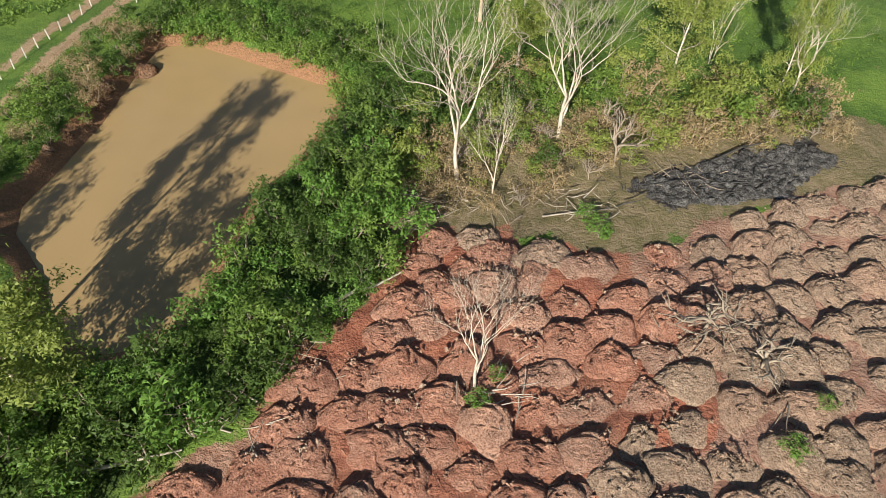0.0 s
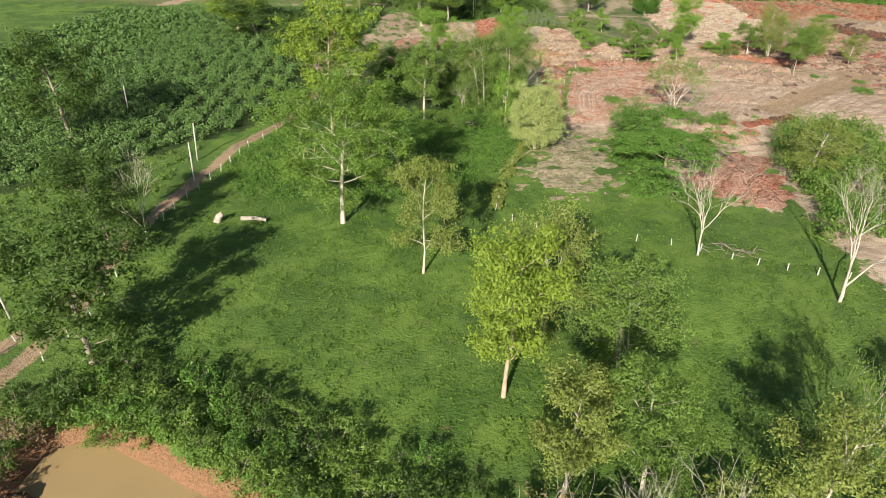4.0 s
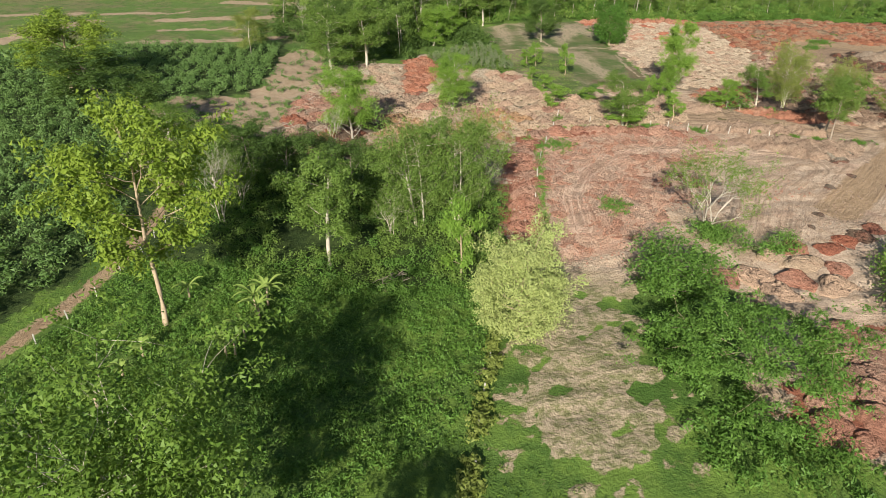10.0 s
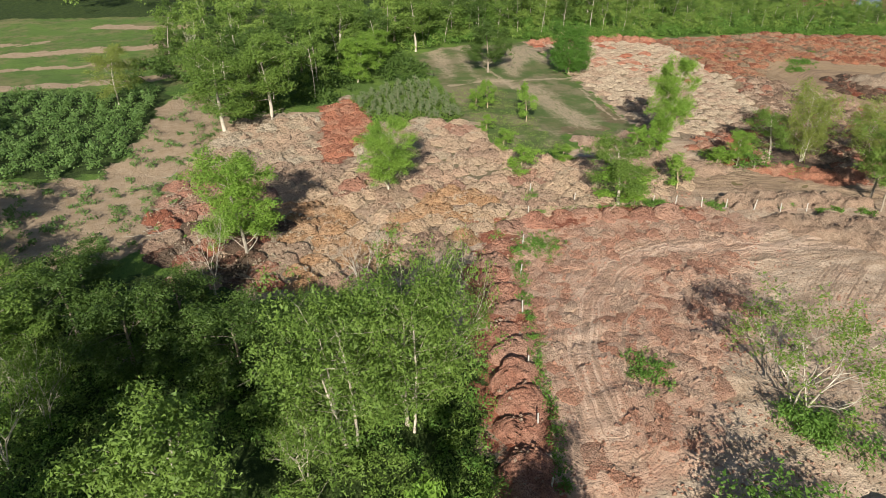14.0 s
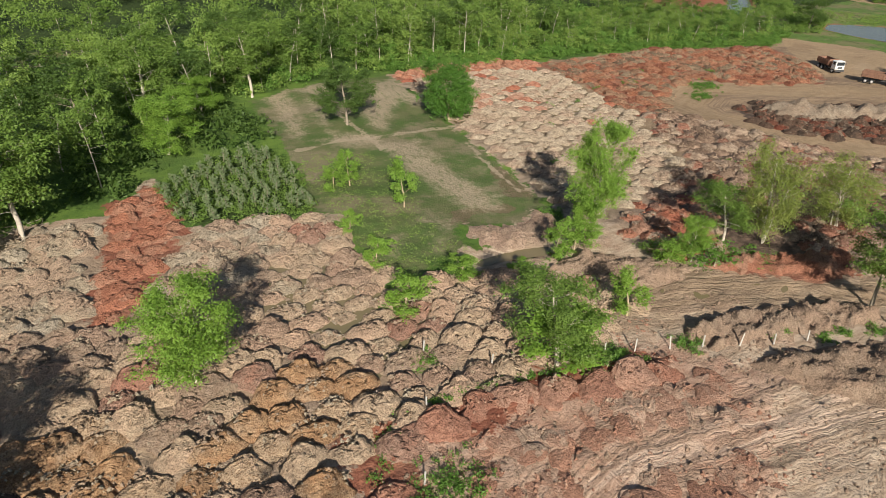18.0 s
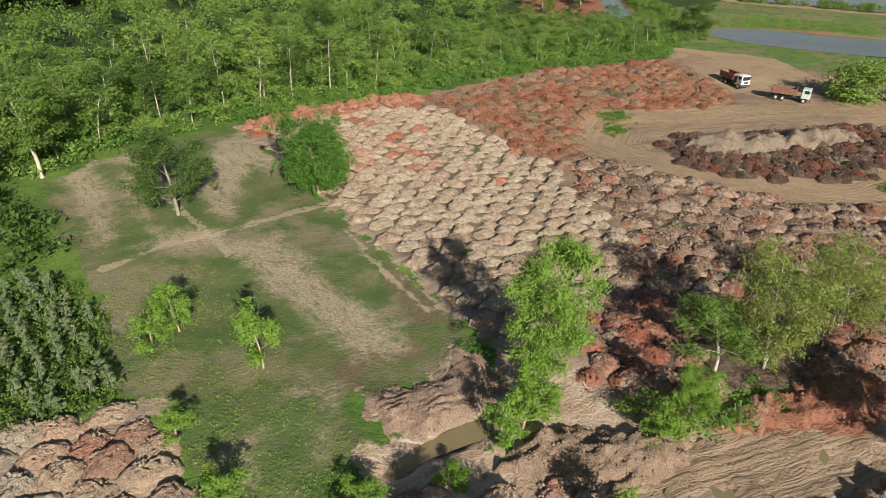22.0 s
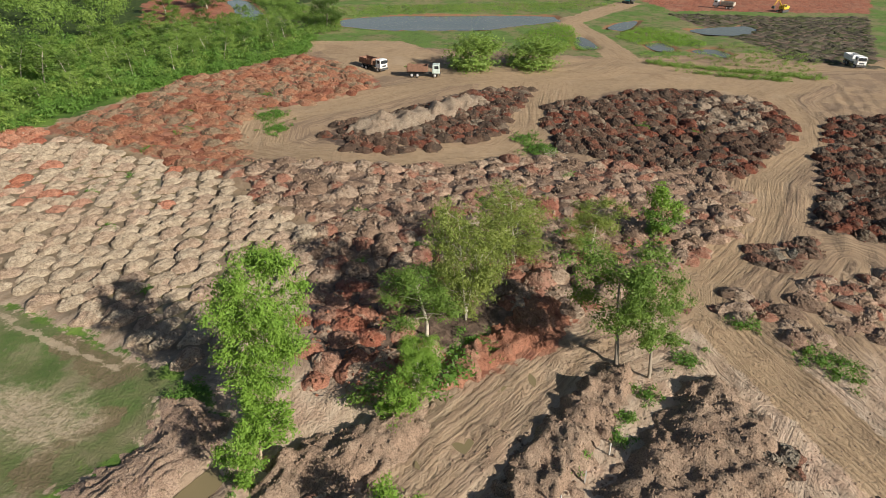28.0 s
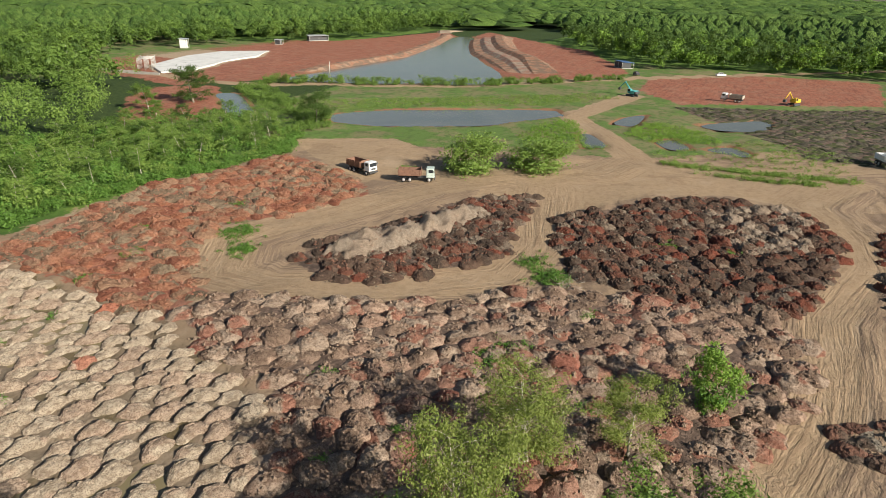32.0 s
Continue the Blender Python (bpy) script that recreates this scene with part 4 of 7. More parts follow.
for k, (x, y) in enumerate(grid_points(WHITE_MOUNDS, 3.3, 2.1, -15, 0.13, 4)):
    if noise.noise((x * 0.11, y * 0.11, 2.2)) < -0.62:
        continue
    rusty = noise.noise((x * 0.13, y * 0.13, 6.1)) + (y - 268) * 0.012 > 0.22
    mound(x, y, rng.uniform(1.6, 1.9), rng.uniform(1.0, 1.5), rng.uniform(-0.42, -0.12), HEAP_LOADS if rusty and rng.random() < 0.7 else HEAP_CREAM, "low cream clay heap between muddy puddles", "cream heaps in rows", k, LOW, 0.06, "cream_clay_mound", False)
EDGE_RED = [(17.0, 149), (17.6, 152), (18.2, 155.2), (18.8, 158.5), (19.4, 161.8), (20, 165), (20.6, 168.2), (21.2, 171.5), (21.8, 174.8), (22.5, 178), (23.2, 181), (24.2, 184), (27.5, 189.3), (31, 189.8), (34.5, 190), (38, 189.8), (41.5, 189.3), (45, 188.8), (48.5, 188.6), (52, 188)]
for k, (x, y) in enumerate(EDGE_RED):
    size = rng.uniform(2.1, 2.7)
    mound(x + rng.gauss(0, 0.35), y + rng.gauss(0, 0.3), size, rng.uniform(0.9, 1.25), rng.uniform(-0.4, 0.4), rng.choice((SOIL_RED, SOIL_RED, SOIL_PINK)), "heap of red clay along the grassy bank", "red heaps along the bank", k)
    crumble(x, y, size, 0, "red", 30, 1.3)
for k, (x, y) in enumerate(grid_points([(32, 120), (35, 120), (43, 132), (50, 133), (48, 118), (43, 111)], 4.6, 2.2, 12, 0.15, 5)):
    mound(x, y, rng.uniform(2.2, 2.8), rng.uniform(0.7, 1.0), rng.uniform(0.1, 0.4), SOIL_RED if y < 123 else SOIL_PINK, "long heap of red clay beside the flat tree", "red heaps beside the flat tree", k)
for x, y, m in ((39, 137, SOIL_PALE), (43, 139, SOIL_PALE), (46, 141, SOIL_RED), (41.5, 142, SOIL_PALE), (46, 146, SOIL_PALE), (49, 144, SOIL_PALE), (52, 142.5, SOIL_RED), (38, 142, SOIL_PINK), (50, 139.5, SOIL_PALE), (49.5, 147.5, SOIL_RED), (54, 147, SOIL_BRICK), (57, 149, SOIL_BRICK), (60, 150, SOIL_DARK), (63, 152, SOIL_DARK)):
    mound(x, y, rng.uniform(2.0, 2.6), rng.uniform(0.9, 1.2), rng.uniform(-0.3, 0.3), m, "separate tipped load of clay near the hedge", "loads near the hedge", int(x * 7 + y))


def heap_field(name, poly, dx, dy, angle, size, high, material, label, seed, key="dark", skip=(), group="", hollow=(), thing="spoil_mound", spare=None, shapes=None):
    """Tipped loads over a polygon: things of one group, or without a group one joined rough surface."""
    r = random.Random(seed)
    it = []
    for x, y in grid_points(poly, dx, dy, angle, 0.22, seed):
        if any(inside(p, np.array([x]), np.array([y]))[0] > 0 for p in hollow):
            continue
        if any(along(l, 1.9, np.array([x]), np.array([y]))[0] > 0 for l in skip):
            continue
        s = r.uniform(0.8, 1.25) * size
        h = s * high * r.uniform(0.7, 1.35)
        it.append((x, y, ground_z(x, y) - 0.1, s, s, h, r.uniform(0, 6.28)))
        for _ in range(int(20 * min(1, size / 1.6))):
            t, u = r.uniform(0, 6.28), r.uniform(0.1, 1.15)
            c = r.choice((0.09, 0.12, 0.16, 0.2, 0.28))
            px, py = x + math.cos(t) * u * s, y + math.sin(t) * u * s
            CLOD_AT[key].append((px, py, ground_z(px, py) + 0.46 * h * max(0, 1 - u * u) - 0.05, c, c, c, t))
    if group:
        it.sort(key=lambda p: p[0])
        for k, (x, y, z, s, _, h, turn) in enumerate(it[:300]):
            mound(x, y, s, h / s, turn, material, label, group, k, FINE_LUMPS if thing == "spoil_mound" else LUMPS, 0.1, thing, thing == "spoil_mound")
        it = it[300:]
    if it:
        joined(name, it, shapes or LUMPS, spare or material, label, "soil heaps", False)


heap_field("soil_heaps", RED_MOUNDS, 3.2, 2.7, 20, 1.85, 0.72, HEAP_RED, "tipped brick-red soil heap by the woods", 11, "brick", group="red heaps by the woods", thing="red_soil_mound")
heap_field("soil_heaps", WHITE_RIM, 2.6, 2.2, 5, 1.6, 0.9, J_BRIGHT, "red soil heap along the wood edge", 12, "red")
heap_field("soil_heaps", ISLE, 2.6, 2.2, 30, 1.65, 0.85, SPARE_DARK, "dark brown spoil heaps inside the loop road", 13)
heap_field("soil_heaps", ISLE_EAST, 2.75, 2.35, 30, 1.7, 0.95, HEAP_DARK, "dark and rust-red spoil heap beside the road", 14, group="dark heaps beside the road", thing="dark_soil_mound", spare=SPARE_DARK)
heap_field("soil_heaps", SPOIL, 3.0, 2.5, 20, 1.8, 0.8, HEAP_MIX, "heap of pink, grey and red spoil clods", 15, "pale", group="mixed spoil heaps", spare=SPARE_MIX, hollow=[[(62, 206), (66, 214), (73, 221), (80, 214), (86, 194), (79, 195), (70, 203)]])
heap_field("soil_heaps", [(169, 196), (178, 184), (172, 178.5), (158, 178), (148, 186), (158, 192)], 2.6, 2.2, 35, 1.7, 1.05, J_GREY, "pale grey spoil among the dark heaps", 27, "pale")
heap_field("soil_heaps", EAST_PILE, 2.6, 2.2, 20, 1.65, 1.0, SPARE_DARK, "dark spoil heaps east of the haul road", 16)
J_CLAY = soil("mixed_clay", (0.502, 0.331, 0.239), (0.353, 0.205, 0.142), (0.433, 0.222, 0.148), False, (0.502, 0.382, 0.285))
J_MARSH = soil("dark_marsh_spoil", (0.13, 0.11, 0.08), (0.06, 0.054, 0.042), (0.10, 0.115, 0.045), False, (0.20, 0.17, 0.125))
J_BANK = soil("bank_clay", (0.41, 0.305, 0.22), (0.27, 0.19, 0.135), (0.37, 0.255, 0.18), False)
DARK_LOADS = [(73.3, 177.3, 1.7), (65.5, 165.3, 1.0), (55.1, 153.1, 0.8), (47.1, 160.9, 1.0), (71.4, 169.2, 0.9), (58.4, 156.8, 0.8), (74.8, 164.9, 1.0), (91.1, 184.8, 1.1)]
heap_field("soil_heaps", [(62, 206), (66, 214), (73, 221), (80, 214), (78, 207), (70, 203)], 2.9, 2.5, 10, 1.75, 0.85, HEAP_LOADS, "brick-red or cream heap behind a bright tree", 28, "brick", group="red and cream heaps under the trees")
heap_field("soil_heaps", [(92.3, 182), (96.5, 181), (97.5, 177.5), (93, 172), (90, 171.7), (89.5, 175), (90.5, 177.5)], 2.4, 2.0, 10, 1.5, 0.8, HEAP_MIX, "grey and red spoil beside the haul road", 20, "pale", group="spoil by the road bend")
heap_field("soil_heaps", [(104.5, 181), (112, 179.4), (113, 176), (116, 172), (110, 170), (104, 175)], 2.6, 2.2, 10, 1.5, 0.7, J_DARK, "dark spoil loads at the road bend", 24)
heap_field("soil_heaps", [(98, 174), (103, 173), (110, 167), (108, 156), (92, 160), (91.5, 168)], 2.8, 2.3, 20, 1.7, 0.65, SPARE_MIX, "loads of spoil on rutted ground", 25, "pale")
heap_field("soil_heaps", [(72.6, 180), (77.3, 178.5), (76, 176), (72.1, 173.5), (70.6, 176.5)], 2.2, 1.9, 20, 1.3, 0.8, J_DARK, "dark crumbly load on the clay bank", 26)
heap_field("soil_heaps", [(21, 148), (31, 150), (38, 158), (48, 167), (53, 179), (56, 187), (28, 188), (23, 178)], 2.9, 1.9, 12, 1.4, 0.26, J_CLAY, "rough bulldozed red clay", 21, "red", RUTS[:1])


def clay_bank(poly, high, edge, material, label, seed, comb_line=None, step=0.22):
    """A bank of pushed clay: steep crumbling edges, clods, and where a bucket combed it curved furrows."""
    xs, ys = zip(*poly)
    ax, ay = np.arange(min(xs) - 0.8, max(xs) + 0.8, step), np.arange(min(ys) - 0.8, max(ys) + 0.8, step)
    U, W = [a.ravel() for a in np.meshgrid(ax, ay)]
    d = inside(poly, U, W) + 0.45 * wave_noise(U, W, 2.4, seed)
    Z = np.clip(d / edge, -0.3, 1) * high * (0.8 + 0.3 * wave_noise(U, W, 5, seed + 1))
    if comb_line:
        off = -along(comb_line, 0, U, W) + 0.22 * wave_noise(U, W, 4, seed + 2)
        Z += 0.30 * np.abs(np.sin(off * math.pi / 0.72)) * np.clip(0.7 + 0.6 * wave_noise(U, W, 5, seed + 3), 0.15, 1) * np.clip(d, 0, 1)
    else:
        lump = 0.26 * (1 - np.clip(np.abs(wave_noise(U, W, 2.6, seed + 2)), 0, 1)) + 0.10 * (1 - np.clip(np.abs(wave_noise(U, W, 1.3, seed + 3)), 0, 1))
        Z += lump * np.clip(d + 0.3, 0, 1)
    Z += 0.04 * wave_noise(U, W, 0.75, seed + 4) + np.array([ground_z(x, y) for x, y in zip(U, W)])
    I = np.arange(len(U)).reshape(len(ay), len(ax))
    Q = np.stack([I[:-1, :-1], I[:-1, 1:], I[1:, 1:], I[1:, :-1]], -1).reshape(-1, 4)
    Q = Q[(d[Q] > -0.5).all(1)]
    used, back = np.unique(Q, return_inverse=True)
    me = raw_mesh("clay_bank", np.stack([U, W, Z], -1)[used], back.reshape(-1, 4), material)
    r = random.Random(seed)
    for i in r.sample(range(len(U)), len(U) // 2):
        if d[i] > 0.1:
            c = r.choice((0.05, 0.07, 0.09, 0.12, 0.16, 0.22))
            CLOD_AT["brick" if material is J_BRICK else "pale"].append((U[i], W[i], Z[i], c, c, c * 0.8, i))
    return tagged(new("clay_bank", me), label, "soil bank")


clay_bank(WEDGE, 0.38, 1.6, J_BLUSH, "bank of pinkish clay combed into curved furrows", 61, [(44, 214.2), (50, 213.6), (55.3, 213.4), (58.0, 214.6), (59.4, 217.5), (59.2, 222)])
clay_bank(BANKS[0], 0.95, 1.5, J_BANK, "crumbled bank of pinkish clods beside the ditch", 71)
clay_bank(BANKS[1], 0.85, 1.2, J_BANK, "narrow steep bank of brown and pink clods", 81)
clay_bank(BANKS[2], 1.0, 1.8, J_BANK, "broad bank of brown and pink clods", 91)
clay_bank([(122, 245), (128, 246), (153, 234.5), (151, 229), (130, 235), (121, 239)], 2.0, 2.8, J_GREY, "long ridge of pale clay between the dark heaps", 111, [(119, 237), (130, 233), (153, 226)], 0.4)
clay_bank(BANKS[3], 0.85, 1.5, J_BRICK, "crumbled bank of brick-red soil below the trees", 101)
for k, (x, y, size) in enumerate(DARK_LOADS):
    mound(x, y, size, 0.7, k, J_DARK, "small dark crumbly load on the beige clay", "dark loads on the beige clay", k, LUMPS, 0.06, "dark_soil_mound", False)
# clods over the bulldozed ground
for x, y in random_points([(20, 146), (38, 142), (60, 150), (95, 172), (88, 192), (60, 198), (26, 192), (22, 178)], 9000, 0.01, 77)[:7000]:
    s = rng.choice((0.05, 0.07, 0.09, 0.12) if x > 68 else (0.08, 0.1, 0.14, 0.2, 0.28))
    CLOD_AT["red" if noise.noise((x * 0.1, y * 0.1, 5)) + (45 - x) * 0.02 > 0 else "pale"].append((x, y, ground_z(x, y) + 0.02, s, s, s * 0.7, rng.uniform(0, 6)))
for key, m in (("red", J_CLAY), ("pale", J_BANK), ("dark", J_DARK), ("cream", J_PALE), ("brick", J_BRICK)):
    joined("clods", CLOD_AT[key], CLODS, m, {"red": "loose red clods fallen from the heaps", "pale": "loose pale clods on bare clay", "dark": "loose dark clods on the spoil", "cream": "loose cream clods along the heaps", "brick": "loose brick-red clods on the red heaps"}[key], "clods", False)


# ---- trees ----
def tube(V, Fc, pts, radii, sides=6):
    base = len(V)
    for k, p in enumerate(pts):
        a = pts[min(k + 1, len(pts) - 1)] - pts[max(k - 1, 0)]
        q = a.to_track_quat("Z", "Y")
        for j in range(sides):
            t = 2 * math.pi * j / sides
            V.append(tuple(p + q @ Vector((math.cos(t) * radii[k], math.sin(t) * radii[k], 0))))
    for k in range(len(pts) - 1):
        for j in range(sides):
            a, b = base + k * sides + j, base + k * sides + (j + 1) % sides
            Fc += [(a, b, b + sides), (a, b + sides, a + sides)]


def bent(p, d, length, r, n, wob, lift=0.0):
    """A crooked line from p."""
    pts, d = [p.copy()], d.normalized()
    for _ in range(n):
        d = (d + Vector((r.gauss(0, wob), r.gauss(0, wob), r.gauss(0, wob) + lift))).normalized()
        pts.append(pts[-1] + d * (length / n))
    return pts, d


def leaves(r, centres, n, size, spread, flat=0.75, up=0.5, loose=0.55):
    """Pointed leaves round the given places, as arrays; one triangle a leaf."""
    n, size = int(n * 1.6), size * 0.9
    c = np.array(centres)[r.randint(0, len(centres), n)]
    d = r.randn(n, 3)
    d /= np.linalg.norm(d, axis=1)[:, None]
    p = c + d * (spread * np.abs(r.normal(0.75, 0.42, n))[:, None]) * (1, 1, flat)
    nrm = d + r.randn(n, 3) * loose + (0, 0, up)
    nrm /= np.linalg.norm(nrm, axis=1)[:, None]
    t = np.cross(nrm, r.randn(n, 3))
    t /= np.linalg.norm(t, axis=1)[:, None] + 1e-9
    b = np.cross(nrm, t)
    s = (size * r.uniform(0.6, 1.35, n))[:, None]
    V = np.stack([p - t * s * 0.45 + b * s * 0.33, p - t * s * 0.45 - b * s * 0.33, p + t * s * 0.75 - nrm * s * 0.12], 1).reshape(-1, 3)
    return V, np.arange(3 * n).reshape(-1, 3)


def tree_geo(seed, h, w, clear, limbs, nleaf, leaf, spread, trunk=0.25, style="round", stems=1, flat=0.75, sub=4, low=False):
    """Trunk with limbs, and places of the leaf sprays."""
    r = random.Random(seed)
    V, Fc, tips = [], [], []
    for s in range(stems):
        lean = Vector((r.gauss(0, 0.05 + 0.12 * (stems > 1)), r.gauss(0, 0.05 + 0.12 * (stems > 1)), 1))
        off = Vector((r.uniform(-1, 1), r.uniform(-1, 1), 0)) * (0.5 * (stems > 1))
        top = h * (0.62 if style == "umbrella" else 0.86) * (1 if s == 0 else r.uniform(0.7, 0.95))
        pts, _ = bent(off, lean, top, r, 9, 0.045)
        tube(V, Fc, pts[::3] if low else pts, [trunk * (1 - 0.8 * k / 9) + 0.02 + (0.12 * trunk if k == 0 else 0) for k in (range(0, 10, 3) if low else range(10))], 4 if low else 7)
        for k in range(limbs):
            u = clear + (1 - clear) * (k + r.random()) / limbs
            q = u * 9
            a = pts[int(min(q, 8))].lerp(pts[min(int(q) + 1, 9)], q % 1)
            z = (a.z - clear * h) / (h * (1 - clear))
            if style == "umbrella":
                reach, rise = w * 0.5 * r.uniform(0.35, 1), 0.28
            elif style == "tall":
                reach, rise = w * 0.5 * (1 - 0.55 * z ** 2) * r.uniform(0.6, 1), 0.75
            else:
                reach, rise = w * 0.5 * math.sqrt(max(0.12, 1 - (2 * z - 0.8) ** 2 * 0.8)) * r.uniform(0.7, 1), 0.7 if z > 0.3 else 0.35
            t = k * 2.4 + r.uniform(-0.5, 0.5)
            lp, d = bent(a, Vector((math.cos(t), math.sin(t), rise)), reach * 1.1, r, 5, 0.16)
            rr = max(0.025, trunk * 0.30 * (1 - 0.5 * u))
            tube(V, Fc, lp[::2] if low else lp, [rr * (1 - 0.75 * i / 5) for i in (range(0, 6, 2) if low else range(6))], 3 if low else 5)
            tips += [lp[-1], lp[4]]
            for i in range(sub if low else sub + 5):
                p = lp[2 + i % 4]
                e = (d + Vector((r.gauss(0, 0.8), r.gauss(0, 0.8), r.gauss(0.25, 0.4)))).normalized()
                sp, _ = bent(p, e, reach * r.uniform(0.3, 0.6), r, 3, 0.2)
                if not low and i < sub:
                    tube(V, Fc, sp, [rr * 0.45, rr * 0.3, rr * 0.2, rr * 0.08], 3)
                tips += [sp[-1]]
        tips.append(pts[-1])
    nr = np.random.RandomState(seed)
    if style == "umbrella":
        for _ in range(260):
            a, q = nr.uniform(0, 6.28), math.sqrt(nr.uniform(0, 1))
            q *= 1 + 0.14 * math.sin(3 * a + 1) + 0.1 * math.sin(5 * a)
            tips.append(Vector((math.cos(a) * q * w * 0.44, math.sin(a) * q * w * 0.44, h * (0.80 - 0.24 * q * q) + nr.uniform(-0.3, 0.3))))
    if style == "ball":
        for _ in range(420):
            d = nr.randn(3)
            d = d / np.linalg.norm(d) * nr.uniform(0.62, 0.94) * (1 + 0.10 * noise.noise(Vector(d) * 1.3))
            tips.append(Vector((d[0] * w * 0.46, d[1] * w * 0.46, h * (0.50 + 0.47 * d[2]))))
    L = leaves(nr, [tuple(p) for p in tips], nleaf * (1 if low else 1.3), leaf * (1 if low else 0.84), spread * (0.85 if style in ("ball", "umbrella") else 0.78), flat) if nleaf else None
    return (np.array(V, np.float32), np.array(Fc, np.int32)), L


def bare_geo(seed, h, w, trunk, clear=0.3, depth=4, stems=1, nleaf=0, leaf=0.3, spread=0.8):
    """A tree of forked limbs down to twigs, leafless or with sprays of leaves at the twigs."""
    r = random.Random(seed)
    V, Fc, tips = [], [], []

    def grow(p, d, length, rad, level):
        n = 5 if level == 0 else 4
        pts, e = bent(p, d, length, r, n, 0.05 if level == 0 else 0.15, 0.03)
        tube(V, Fc, pts, [rad * (1 - 0.4 * i / n) for i in range(n + 1)], 7 if level == 0 else 5 if level < 3 else 3)
        if level == depth - 1:
            tips.append(tuple(pts[-1]))
        if level >= depth:
            tips.extend([tuple(pts[-1]), tuple(pts[2])])
            return
        for i in range(r.choice((3, 3, 4)) if level < 2 else 3):
            q = pts[-1] if i < 2 else pts[r.randint(2, n - 1)]
            side = Vector((r.gauss(0, 1), r.gauss(0, 1), r.gauss(0, 0.25)))
            side -= e * side.dot(e)
            f = (e + side.normalized() * r.uniform(0.3, 0.7) * w / h * 1.55 + Vector((0, 0, 0.25))).normalized()
            grow(q, f, length * r.uniform(0.6, 0.82) * (1.35 if level == 0 else 1), rad * (0.6 if level < 1 else 0.5), level + 1)

    for k in range(stems):
        lean = 0.06 if stems == 1 else 0.35
        grow(Vector((r.uniform(-0.4, 0.4), r.uniform(-0.4, 0.4), 0)) * (stems > 1), Vector((r.gauss(0, lean), r.gauss(0, lean), 1)), h * clear * r.uniform(0.8, 1), trunk, 0)
    V = np.array(V + tips, np.float32)
    V[:, 2] *= h / V[:, 2].max()
    crown = V[:, 2] > 0.55 * h
    for k in (0, 1):
        V[:, k] -= V[crown, k].mean() * np.clip(V[:, 2] / h, 0, 1) ** 1.2
    V[:, :2] *= 1 + (0.5 * w / np.percentile(np.hypot(V[:, 0], V[:, 1]), 96) - 1) * np.clip((V[:, 2] / h - 0.1) * 2.5, 0, 1)[:, None]
    nv = len(V) - len(tips)
    if nleaf:
        return (V[:nv], np.array(Fc, np.int32)), leaves(np.random.RandomState(seed), V[nv:], nleaf, leaf, spread, 0.7)
    return V[:nv], np.array(Fc, np.int32)


KINDS = {}


def kind(name, bark, leaf_mat, h, w, geo):
    """A template tree, kept in a table as meshes."""
    trunk, crown = geo
    KINDS[name] = (raw_mesh("trunk", *trunk, bark), raw_mesh("crown", *crown, leaf_mat, False) if crown is not None else None, h, w)


def plant(name, x, y, h, w, label, turn=0.0, thing="tree", category="tree", group=""):
    trunk, crown, th, tw = KINDS[name]
    e = tagged(new(thing), label, category, group)
    e.matrix_world = Matrix.LocRotScale((x, y, ground_z(x, y) - 0.1), Euler((0, 0, turn)), (w / tw, w / tw, h / th))
    part("trunk", trunk, e)
    if crown:
        part("crown", crown, e)
    return e


for i in range(2):
    kind("leafy%d" % i, BARK_WHITE, LEAF_MID, 14, 9, tree_geo(100 + i, 14, 9, 0.28, 13, 7000, 0.31, 1.2, sub=6))
    kind("yellow%d" % i, BARK_TAN, LEAF_YELLOW, 16, 9, tree_geo(110 + i, 16, 9, 0.26, 15, 8500, 0.34, 1.2, sub=6))
    kind("bright%d" % i, BARK_WHITE, LEAF_BRIGHT, 14, 9, tree_geo(120 + i, 14, 9, 0.06, 22, 15000, 0.25, 1.0, trunk=0.18, style="tall", sub=6))
    kind("bole%d" % i, BARK_GREY, LEAF_MID, 10, 7, tree_geo(215 + i, 10, 7, 0.5, 11, 5000, 0.26, 0.95, trunk=0.17, sub=6))
    kind("dark%d" % i, BARK_GREY, LEAF_DARK, 13, 10, tree_geo(130 + i, 13, 10, 0.16, 14, 6000, 0.38, 1.25, sub=6))
    kind("olive%d" % i, BARK_WHITE, LEAF_OLIVE, 13, 9, tree_geo(140 + i, 13, 9, 0.22, 13, 6000, 0.27, 1.15, trunk=0.16, stems=1 + i, sub=6))
    kind("sparse%d" % i, BARK_WHITE, LEAF_RAIN, 12, 11, bare_geo(150 + i, 12, 11, 0.10, 0.24, 4, 3, 3200, 0.22, 0.6))
    kind("dead%d" % i, BARK_WHITE, None, 16, 11, (bare_geo(160 + i, 16, 11, 0.18, 0.36, 5), None))
    kind("small%d" % i, BARK_TAN, LEAF_BRIGHT, 6, 4, tree_geo(170 + i, 6, 4, 0.15, 10, 1700, 0.28, 0.65, trunk=0.1))
kind("rain", BARK_WHITE, LEAF_RAIN, 18, 18, tree_geo(180, 18, 18, 0.38, 24, 19000, 0.33, 1.6, trunk=0.33, flat=0.5, sub=9))
kind("umbrella", BARK_TAN, LEAF_FERN, 7.5, 17, tree_geo(181, 9, 17, 0.45, 14, 13000, 0.3, 0.9, trunk=0.3, style="umbrella", flat=0.35, sub=3))
kind("cream", BARK_TAN, LEAF_CREAM, 11, 9, tree_geo(182, 11, 9, 0.05, 22, 17000, 0.24, 0.75, flat=0.9, sub=5, style="ball"))
